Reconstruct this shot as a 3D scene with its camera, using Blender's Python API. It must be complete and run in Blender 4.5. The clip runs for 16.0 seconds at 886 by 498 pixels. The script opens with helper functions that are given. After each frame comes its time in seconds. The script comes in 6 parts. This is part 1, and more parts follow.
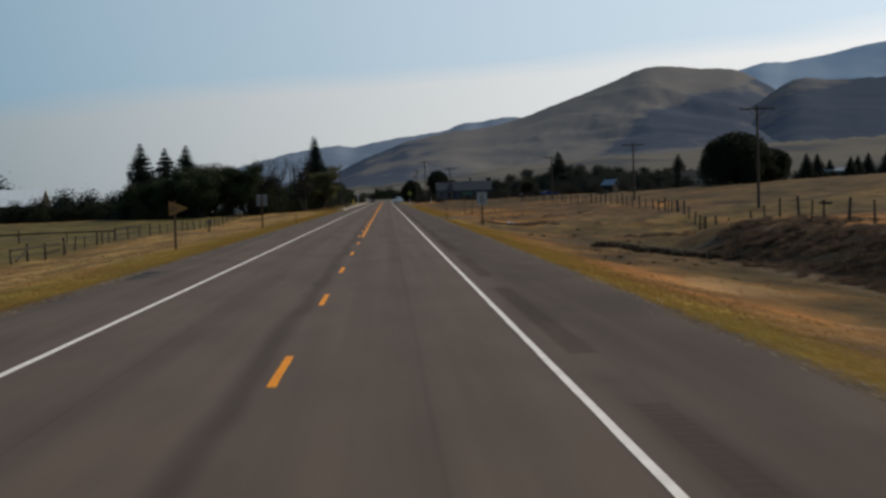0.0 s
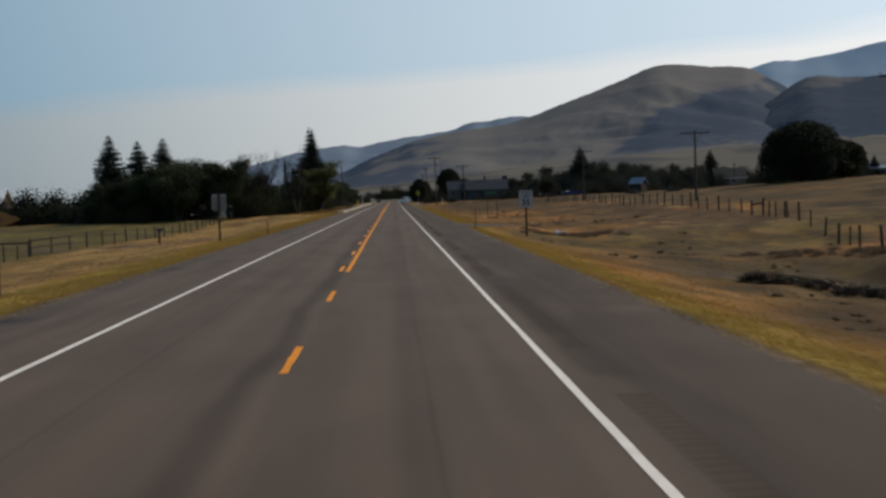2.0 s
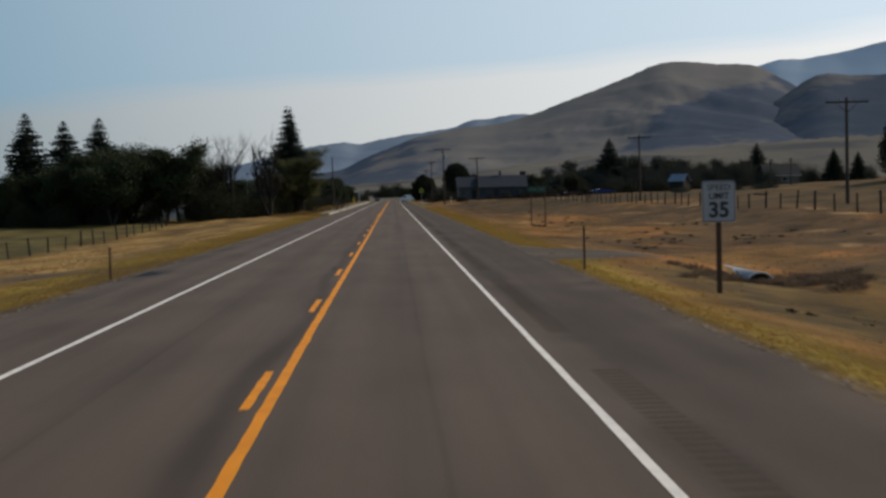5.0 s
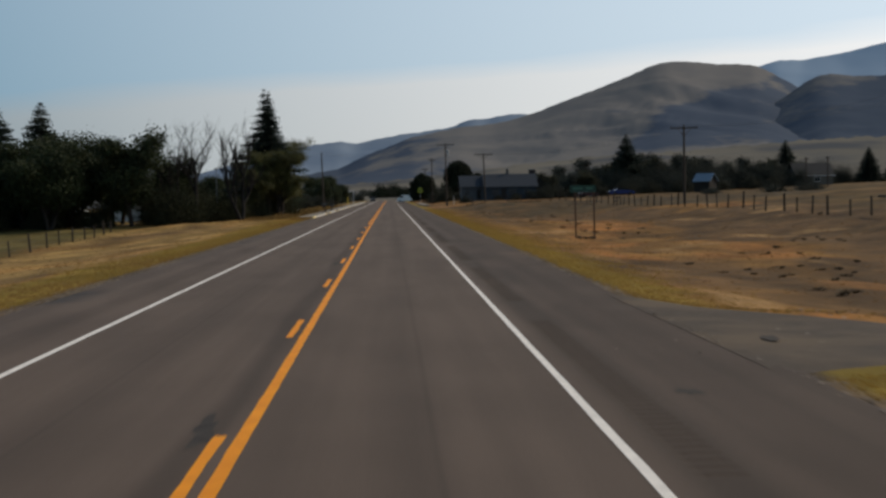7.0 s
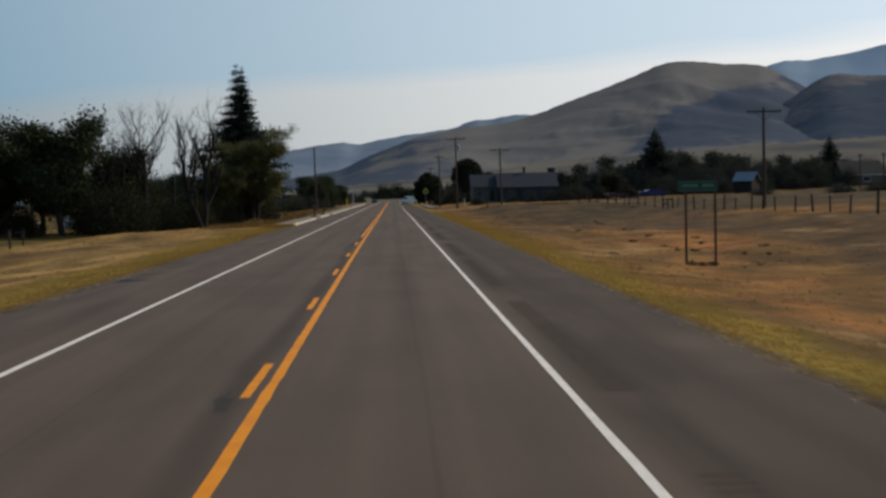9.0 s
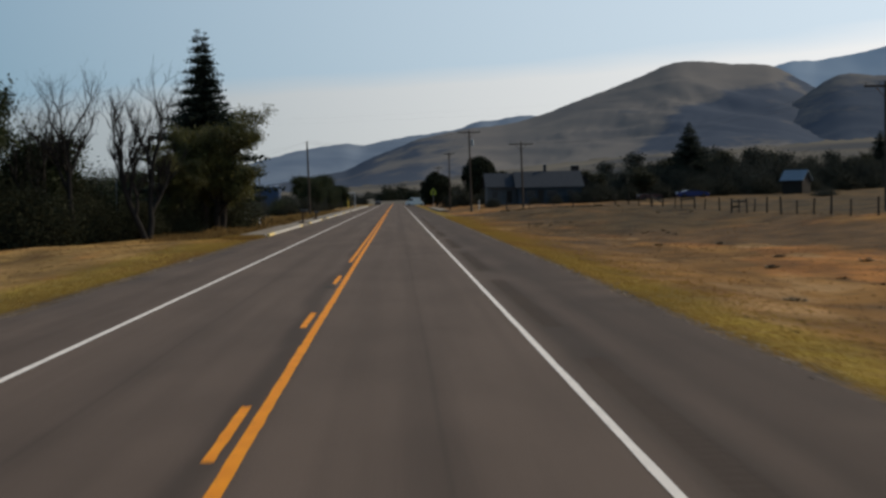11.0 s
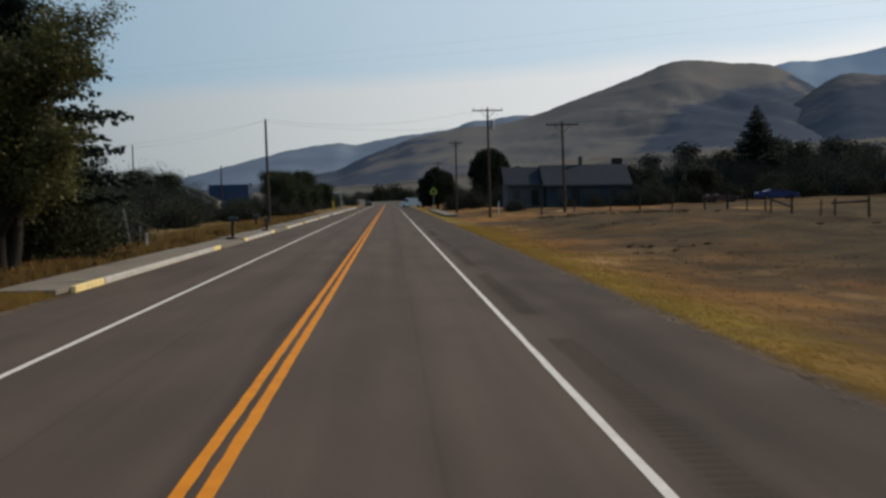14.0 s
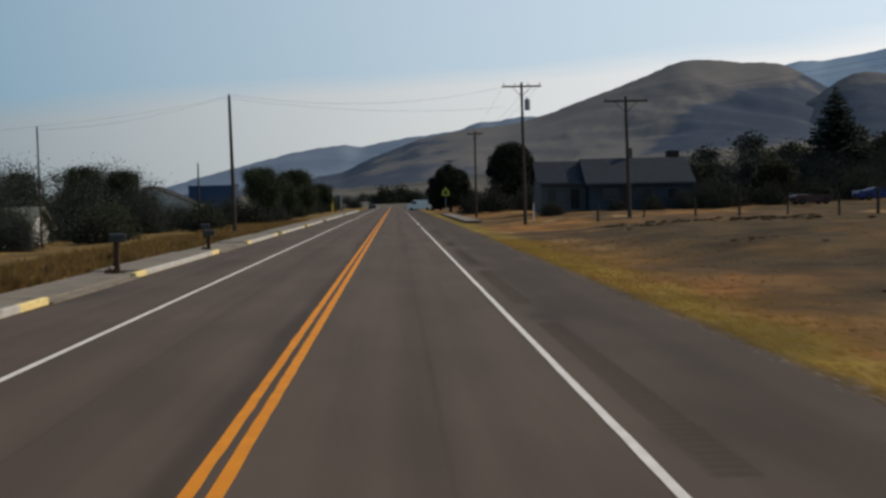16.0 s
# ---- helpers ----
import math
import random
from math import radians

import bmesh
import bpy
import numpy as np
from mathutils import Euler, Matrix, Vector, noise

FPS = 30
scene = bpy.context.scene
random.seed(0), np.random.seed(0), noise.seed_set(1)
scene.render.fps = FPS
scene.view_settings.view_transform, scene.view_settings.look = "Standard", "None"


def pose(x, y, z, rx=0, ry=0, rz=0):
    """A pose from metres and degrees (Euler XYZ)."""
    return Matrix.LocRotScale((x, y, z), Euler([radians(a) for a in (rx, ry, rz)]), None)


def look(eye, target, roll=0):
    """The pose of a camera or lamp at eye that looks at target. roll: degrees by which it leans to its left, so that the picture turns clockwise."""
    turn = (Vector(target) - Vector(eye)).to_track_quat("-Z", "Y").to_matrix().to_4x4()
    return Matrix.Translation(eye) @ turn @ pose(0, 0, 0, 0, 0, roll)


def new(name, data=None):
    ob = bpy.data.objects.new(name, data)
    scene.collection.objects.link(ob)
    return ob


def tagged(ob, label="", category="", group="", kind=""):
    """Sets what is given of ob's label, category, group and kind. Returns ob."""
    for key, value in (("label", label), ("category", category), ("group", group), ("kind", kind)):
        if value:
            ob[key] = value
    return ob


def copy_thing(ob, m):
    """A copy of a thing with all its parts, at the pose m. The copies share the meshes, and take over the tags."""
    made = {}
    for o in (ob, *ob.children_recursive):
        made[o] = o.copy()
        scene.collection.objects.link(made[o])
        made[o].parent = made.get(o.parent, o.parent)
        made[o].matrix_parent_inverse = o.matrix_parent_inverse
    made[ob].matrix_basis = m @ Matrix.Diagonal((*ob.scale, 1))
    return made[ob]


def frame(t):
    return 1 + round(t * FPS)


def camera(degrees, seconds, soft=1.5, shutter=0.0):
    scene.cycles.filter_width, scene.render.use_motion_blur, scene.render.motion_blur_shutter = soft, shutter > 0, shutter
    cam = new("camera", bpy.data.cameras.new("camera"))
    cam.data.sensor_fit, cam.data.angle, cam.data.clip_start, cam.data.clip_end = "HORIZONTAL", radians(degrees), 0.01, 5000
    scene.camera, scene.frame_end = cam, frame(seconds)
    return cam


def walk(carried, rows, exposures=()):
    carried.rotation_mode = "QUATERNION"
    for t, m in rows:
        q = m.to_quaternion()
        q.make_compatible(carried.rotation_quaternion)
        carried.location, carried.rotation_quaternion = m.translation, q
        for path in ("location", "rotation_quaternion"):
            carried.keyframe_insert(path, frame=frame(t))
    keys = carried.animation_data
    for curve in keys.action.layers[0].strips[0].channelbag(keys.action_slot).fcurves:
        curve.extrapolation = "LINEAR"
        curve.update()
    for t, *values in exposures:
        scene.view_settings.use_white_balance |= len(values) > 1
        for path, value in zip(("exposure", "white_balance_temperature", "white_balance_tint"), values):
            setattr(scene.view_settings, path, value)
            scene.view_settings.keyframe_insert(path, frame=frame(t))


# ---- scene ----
cam = camera(36.1, 16.0, soft=2.8, shutter=0.4)
PATH = [
    (0, (1.560, -0.000, 2.205), (1.6411, 1.9968, 2.1264), -1.71),
    (0.5, (1.583, 8.796, 2.212), (1.6626, 10.7926, 2.1350), -1.71),
    (1, (1.602, 17.792, 2.224), (1.6754, 19.7893, 2.1445), -1.70),
    (1.5, (1.621, 26.501, 2.229), (1.6953, 28.4979, 2.1492), -1.88),
    (2, (1.621, 35.060, 2.233), (1.6922, 37.0569, 2.1547), -1.77),
    (2.5, (1.632, 43.733, 2.226), (1.7010, 45.7306, 2.1472), -1.59),
    (3, (1.604, 51.573, 2.233), (1.6711, 53.5709, 2.1566), -1.37),
    (3.5, (1.580, 59.872, 2.244), (1.6459, 61.8696, 2.1691), -1.33),
    (4, (1.568, 69.895, 2.241), (1.6378, 71.8923, 2.1592), -1.44),
    (6.5, (1.561, 108.142, 2.278), (1.6383, 110.1394, 2.1988), -1.28),
    (7, (1.573, 115.852, 2.283), (1.6500, 117.8488, 2.2022), -1.17),
    (7.5, (1.602, 123.523, 2.256), (1.6788, 125.5196, 2.1789), -1.19),
    (8, (1.609, 131.558, 2.254), (1.6839, 133.5549, 2.1781), -1.11),
    (8.5, (1.617, 139.314, 2.258), (1.6911, 141.3114, 2.1816), -1.16),
    (9, (1.629, 146.814, 2.267), (1.7019, 148.8110, 2.1881), -1.15),
    (11.5, (1.521, 185.887, 2.257), (1.5871, 187.8844, 2.1806), -1.17),
    (12, (1.501, 197.455, 2.260), (1.5727, 199.4522, 2.1830), -1.15),
    (12.5, (1.531, 202.431, 2.247), (1.6056, 204.4285, 2.1719), -1.09),
    (13, (1.533, 209.844, 2.243), (1.6089, 211.8409, 2.1692), -1.06),
    (13.5, (1.548, 218.184, 2.252), (1.6263, 220.1807, 2.1798), -0.98),
    (14, (1.541, 226.205, 2.265), (1.6183, 228.2021, 2.1888), -0.93),
    (14.5, (1.554, 233.758, 2.252), (1.6309, 235.7549, 2.1742), -0.95),
    (15, (1.559, 243.240, 2.233), (1.6303, 245.2372, 2.1584), -0.97),
    (15.5, (1.544, 250.741, 2.221), (1.6143, 252.7388, 2.1488), -1.01),
    (16, (1.529, 259.602, 2.220), (1.5977, 261.5997, 2.1471), -1.11),
]
walk(cam, [(t, look(e, g, r)) for t, e, g, r in PATH])

# ---- sky and sun ----
SUN_AZ, SUN_EL = 62.0, 36.0      # degrees to the right of the road's heading, above the horizon
world = bpy.data.worlds.new("sky")
scene.world = world
world.use_nodes = True
wn, wl = world.node_tree.nodes, world.node_tree.links
wn.clear()
w_out, w_bg = wn.new("ShaderNodeOutputWorld"), wn.new("ShaderNodeBackground")
w_sky = wn.new("ShaderNodeTexSky")
w_sky.sky_type, w_sky.sun_disc = "NISHITA", False
w_sky.sun_elevation, w_sky.sun_rotation = radians(SUN_EL), radians(SUN_AZ)
w_sky.altitude, w_sky.air_density, w_sky.dust_density, w_sky.ozone_density = 1500, 1.1, 0.9, 1.6
w_bg.inputs["Strength"].default_value = SKY_STRENGTH = 0.085
# thin haze brightens the sky round the sun's side; a pale veil of high cloud lies over the horizon
s_dir = Vector((math.sin(radians(SUN_AZ)) * math.cos(radians(SUN_EL)), math.cos(radians(SUN_AZ)) * math.cos(radians(SUN_EL)), math.sin(radians(SUN_EL))))
w_co = wn.new("ShaderNodeTexCoord")
w_sep = wn.new("ShaderNodeSeparateXYZ")
wl.new(w_co.outputs["Generated"], w_sep.inputs[0])
w_noise = wn.new("ShaderNodeTexNoise")
w_map = wn.new("ShaderNodeMapping")
w_map.inputs["Scale"].default_value = (2.0, 2.0, 16.0)
wl.new(w_co.outputs["Generated"], w_map.inputs[0])
wl.new(w_map.outputs[0], w_noise.inputs["Vector"])
w_noise.inputs["Scale"].default_value, w_noise.inputs["Detail"].default_value = 1.6, 5.0


def w_math(op, a, b, clamp=False):
    n = wn.new("ShaderNodeMath")
    n.operation, n.use_clamp = op, clamp
    for k, v in enumerate((a, b)):
        if isinstance(v, (int, float)):
            n.inputs[k].default_value = v
        else:
            wl.new(v, n.inputs[k])
    return n.outputs[0]


def w_blend(f, a, b):
    n = wn.new("ShaderNodeMix")
    n.data_type = "RGBA"
    wl.new(f, n.inputs[0])
    for k, v in ((6, a), (7, b)):
        if isinstance(v, tuple):
            n.inputs[k].default_value = (*v, 1)
        else:
            wl.new(v, n.inputs[k])
    return n.outputs[2]


w_dot = wn.new("ShaderNodeVectorMath")
w_dot.operation = "DOT_PRODUCT"
wl.new(w_co.outputs["Generated"], w_dot.inputs[0])
w_dot.inputs[1].default_value = s_dir
near_sun = w_math("MULTIPLY", w_math("SUBTRACT", w_dot.outputs["Value"], 0.14), 1.75, True)
edge = w_math("ADD", w_math("MULTIPLY", w_sep.outputs[0], 0.07), 0.094)
edge = w_math("ADD", edge, w_math("MULTIPLY", w_math("SUBTRACT", w_noise.outputs[0], 0.5), 0.03))
veil = w_math("MULTIPLY", w_math("SUBTRACT", edge, w_sep.outputs[2]), 60.0, True)
haze_blue = w_blend(near_sun, (2.05, 3.78, 5.2), (9.5, 10.8, 11.9))
haze_pale = w_blend(near_sun, (2.8, 3.5, 4.0), (13.3, 12.9, 12.5))
haze = w_blend(w_math("MULTIPLY", veil, 0.92), haze_blue, haze_pale)
amount = w_math("SUBTRACT", 0.94, w_math("MULTIPLY", w_sep.outputs[2], 0.75), True)
sky_col = w_blend(amount, w_sky.outputs[0], haze)
wl.new(sky_col, w_bg.inputs[0])
wl.new(w_bg.outputs[0], w_out.inputs[0])

sun = new("sun", bpy.data.lights.new("sun", "SUN"))
sun.data.energy, sun.data.angle, sun.data.color = 2.75, radians(0.6), (1.0, 0.85, 0.63)
sun.matrix_world = look(s_dir * 100, (0, 0, 0))
scene.view_settings.exposure = -0.12

# ---- helpers for meshes and materials ----
rng = np.random.default_rng(7)


def mat(name, c1, c2=None, scale=4.0, rough=0.9, bump=0.0, bscale=None, metal=0.0, spread=0.0, island=0.0, each=0.0, world_space=False, stretch=(1, 1, 1), c3=None, scale3=0.3, cut3=0.55, spec=None, through_light=0.0):
    """A surface of two mixed tones, a larger third tone in patches, and fine relief."""
    m = bpy.data.materials.new(name)
    m.use_nodes = True
    nt = m.node_tree
    n, l = nt.nodes, nt.links
    b = n["Principled BSDF"]
    b.inputs["Roughness"].default_value, b.inputs["Metallic"].default_value = rough, metal
    b.inputs["Specular IOR Level"].default_value = spec if spec is not None else (0.15 if rough >= 0.7 else 0.5)
    if world_space:
        co = n.new("ShaderNodeNewGeometry").outputs["Position"]
    else:
        co = n.new("ShaderNodeTexCoord").outputs["Object"]
    mp = n.new("ShaderNodeMapping")
    mp.inputs["Scale"].default_value = stretch
    l.new(co, mp.inputs[0])
    co = mp.outputs[0]
    t1 = n.new("ShaderNodeTexNoise")
    l.new(co, t1.inputs["Vector"])
    t1.inputs["Scale"].default_value, t1.inputs["Detail"].default_value = scale, 6.0
    rp = n.new("ShaderNodeValToRGB")
    rp.color_ramp.elements[0].position, rp.color_ramp.elements[1].position = 0.33, 0.67
    c2 = c2 or tuple(0.7 * v for v in c1)
    rp.color_ramp.elements[0].color, rp.color_ramp.elements[1].color = (*c1, 1), (*c2, 1)
    l.new(t1.outputs[0], rp.inputs[0])
    col = rp.outputs[0]
    if c3:
        t3 = n.new("ShaderNodeTexNoise")
        l.new(co, t3.inputs["Vector"])
        t3.inputs["Scale"].default_value, t3.inputs["Detail"].default_value = scale3, 4.0
        r3 = n.new("ShaderNodeMapRange")
        r3.inputs[1].default_value, r3.inputs[2].default_value = cut3 - 0.06, cut3 + 0.08
        l.new(t3.outputs[0], r3.inputs[0])
        mx = n.new("ShaderNodeMix")
        mx.data_type = "RGBA"
        l.new(r3.outputs[0], mx.inputs[0])
        l.new(col, mx.inputs[6])
        mx.inputs[7].default_value = (*c3, 1)
        col = mx.outputs[2]
    if island or each:
        src = n.new("ShaderNodeNewGeometry").outputs["Random Per Island"] if island else n.new("ShaderNodeObjectInfo").outputs["Random"]
        amt = island or each
        mr = n.new("ShaderNodeMapRange")
        mr.inputs[3].default_value, mr.inputs[4].default_value = 1 - amt, 1 + amt
        l.new(src, mr.inputs[0])
        hs = n.new("ShaderNodeHueSaturation")
        l.new(mr.outputs[0], hs.inputs["Value"])
        l.new(col, hs.inputs["Color"])
        col = hs.outputs[0]
    l.new(col, b.inputs["Base Color"])
    if through_light:
        tr, ms = n.new("ShaderNodeBsdfTranslucent"), n.new("ShaderNodeMixShader")
        l.new(col, tr.inputs["Color"])
        ms.inputs[0].default_value = through_light
        l.new(b.outputs[0], ms.inputs[1])
        l.new(tr.outputs[0], ms.inputs[2])
        l.new(ms.outputs[0], n["Material Output"].inputs[0])
    if bump:
        tb = n.new("ShaderNodeTexNoise")
        l.new(co, tb.inputs["Vector"])
        tb.inputs["Scale"].default_value, tb.inputs["Detail"].default_value = bscale or scale * 6, 4.0
        bp = n.new("ShaderNodeBump")
        bp.inputs["Strength"].default_value, bp.inputs["Distance"].default_value = bump, 0.05
        l.new(tb.outputs[0], bp.inputs["Height"])
        l.new(bp.outputs[0], b.inputs["Normal"])
    return m


def mesh_of(name, verts, faces, material, smooth=False):
    me = bpy.data.meshes.new(name)
    verts = np.asarray(verts, dtype=np.float32).reshape(-1, 3)
    faces = np.asarray(faces)
    if faces.dtype != object and faces.ndim == 2:
        k, nf = faces.shape[1], faces.shape[0]
        me.vertices.add(len(verts))
        me.vertices.foreach_set("co", verts.ravel())
        me.loops.add(nf * k)
        me.loops.foreach_set("vertex_index", faces.astype(np.int32).ravel())
        me.polygons.add(nf)
        me.polygons.foreach_set("loop_start", np.arange(0, nf * k, k, dtype=np.int32))
        me.update(calc_edges=True)
    else:
        me.from_pydata(verts.tolist(), [], [list(f) for f in faces])
    me.materials.append(material)
    if smooth:
        me.polygons.foreach_set("use_smooth", np.ones(len(me.polygons), dtype=bool))
    return me


def part(name, bm, material, parent, label=""):
    """Links a bmesh, or a finished mesh, as one object under a thing or part."""
    if isinstance(bm, bmesh.types.BMesh):
        me = bpy.data.meshes.new(name)
        bm.to_mesh(me)
        bm.free()
        me.materials.append(material)
    else:
        me = bm
    ob = new(name, me)
    ob.parent = parent
    return tagged(ob, label)


def thing(name, label, category, at=(0, 0, 0), rz=0.0, group="", kind=""):
    ob = new(name)
    ob.matrix_basis = pose(*at, 0, 0, rz)
    ob.empty_display_size = 0.2
    return tagged(ob, label, category, group, kind)


def box(bm, cx, cy, cz, sx, sy, sz, rz=0.0, rx=0.0, ry=0.0, bevel=0.0):
    """Adds a box with bevelled edges to bm: centre, sizes."""
    r = bmesh.ops.create_cube(bm, size=1.0, matrix=pose(cx, cy, cz, rx, ry, rz) @ Matrix.Diagonal((sx, sy, sz, 1)))
    if bevel:
        es = {e for v in r["verts"] for e in v.link_edges}
        bmesh.ops.bevel(bm, geom=list(es), offset=bevel, segments=1, affect="EDGES", profile=0.5)
    return bm


def tube(bm, a, b, ra, rb, sides=8):
    """Adds a tapered rod from a to b to bm."""
    a, b = Vector(a), Vector(b)
    d = b - a
    m = Matrix.Translation((a + b) / 2) @ d.to_track_quat("Z", "Y").to_matrix().to_4x4()
    bmesh.ops.create_cone(bm, cap_ends=True, segments=sides, radius1=ra, radius2=rb, depth=d.length, matrix=m)
    return bm


def one_box(*a, **k):
    return box(bmesh.new(), *a, **k)


def one_tube(*a, **k):
    return tube(bmesh.new(), *a, **k)


def smooth01(t):
    t = np.clip(t, 0, 1)
    return t * t * (3 - 2 * t)


class Waves:
    """Smooth random relief as a sum of turned sine waves."""

    def __init__(self, seed, length, octaves=4, gain=0.5):
        g = np.random.default_rng(seed)
        self.w = []
        for o in range(octaves):
            for _ in range(5):
                a = g.uniform(0, 2 * math.pi)
                k = 2 * math.pi / (length / 2 ** o) * g.uniform(0.7, 1.3)
                self.w.append((k * math.cos(a), k * math.sin(a), g.uniform(0, 6.28), gain ** o))

    def __call__(self, x, y):
        return sum(g * np.sin(kx * x + ky * y + p) for kx, ky, p, g in self.w) / 3.0


hummock, swell = Waves(3, 9.0, 4, 0.55), Waves(5, 60.0, 2)
ROAD_R, ROAD_L = 6.62, -6.4


def ground_z(x, y):
    """Height of the land at x, y."""
    x, y = np.asarray(x, float), np.asarray(y, float)
    right = np.interp(x, [6.6, 7.2, 9.5, 13, 17, 22, 27, 31, 36, 60, 110, 300, 3000], [-0.03, -0.07, -0.35, -0.66, -0.66, -0.45, -0.45, 0.0, 0.2, 2.0, 4.2, 8.0, 8.0])
    right2 = np.interp(x, [6.6, 7.2, 9.5, 13, 17, 22, 31, 36, 60, 110, 300, 3000], [-0.03, -0.05, -0.15, 0.05, 0.45, 0.68, 0.78, 0.84, 1.38, 2.8, 7.0, 8.0])
    # the creek: a low meadow under a cut bank that gives way to a ford farther on
    bank = np.interp(x, [6.6, 7.2, 9.5, 12.5, 16, 19, 20.6, 22, 23.6, 25, 30, 36, 60, 110, 300, 3000], [-0.03, -0.09, -0.62, -1.25, -1.5, -1.8, -1.75, -0.95, -0.12, 0.06, 0.15, 0.2, 2.0, 4.2, 8.0, 8.0])
    ford = np.interp(x, [6.6, 7.2, 9.5, 12.5, 16, 20, 28, 32, 38, 46, 60, 110, 300, 3000], [-0.03, -0.08, -0.5, -0.95, -1.35, -1.5, -1.35, -1.0, -0.25, 0.5, 2.0, 4.2, 8.0, 8.0])
    fb = smooth01((y - 88 + 0.9 * (20 - x) * (x < 20)) / 12)
    fc = smooth01((y - 117) / 15)
    right = (bank * (1 - fb) + ford * fb) * (1 - fc) + right * fc
    f = smooth01((y - 230) / 110)
    right = right * (1 - f) + right2 * f
    left = np.interp(-x, [6.4, 7.0, 10, 16, 24, 60, 3000], [-0.03, -0.06, -0.3, -0.85, -1.3, -1.7, -2.0])
    low = np.interp(-x, [6.4, 7.0, 10, 16, 24, 60, 3000], [-0.03, -0.06, -0.3, -0.95, -1.7, -2.0, -2.1])
    f = smooth01((y - 112) / 25)
    left = low * (1 - f) + left * f
    left2 = np.interp(-x, [6.4, 7.0, 10, 16, 24, 60, 3000], [-0.02, -0.02, 0.0, -0.1, -0.4, -0.9, -1.5])
    f = smooth01((y - 205) / 60)
    left = left * (1 - f) + left2 * f
    right = right + 0.55 * smooth01((y - 138) / 32) * smooth01((x - 23) / 6) * smooth01((302 - y) / 60)
    z = np.where(x > 0, right, left)
    off = np.minimum(np.maximum(x - 7.0, 0) + np.maximum(-7.2 - x, 0), 8) / 8
    z = z + off * (0.09 * hummock(x, y) + 0.1 * swell(x, y))
    # the level approach of the gravel drive
    d = smooth01((8.0 - np.abs(y - 137.5)) / 4.5) * smooth01((14.5 - x) / 5) * (x > 6)
    z = z * (1 - d) + d * (-0.06 - 0.012 * np.maximum(x - 6.6, 0))
    # the hollow where the ditch enters its culvert
    z = z - 0.75 * np.exp(-((x - 13.7) / 1.7) ** 2 - ((y - 131.0) / 2.0) ** 2)
    # under the road the sheet lies lower
    z = np.where((x < ROAD_R - 0.25) & (x > ROAD_L + 0.25) & (y < 700), -0.3, z)
    return z


def gz(x, y):
    return float(ground_z(x, y))


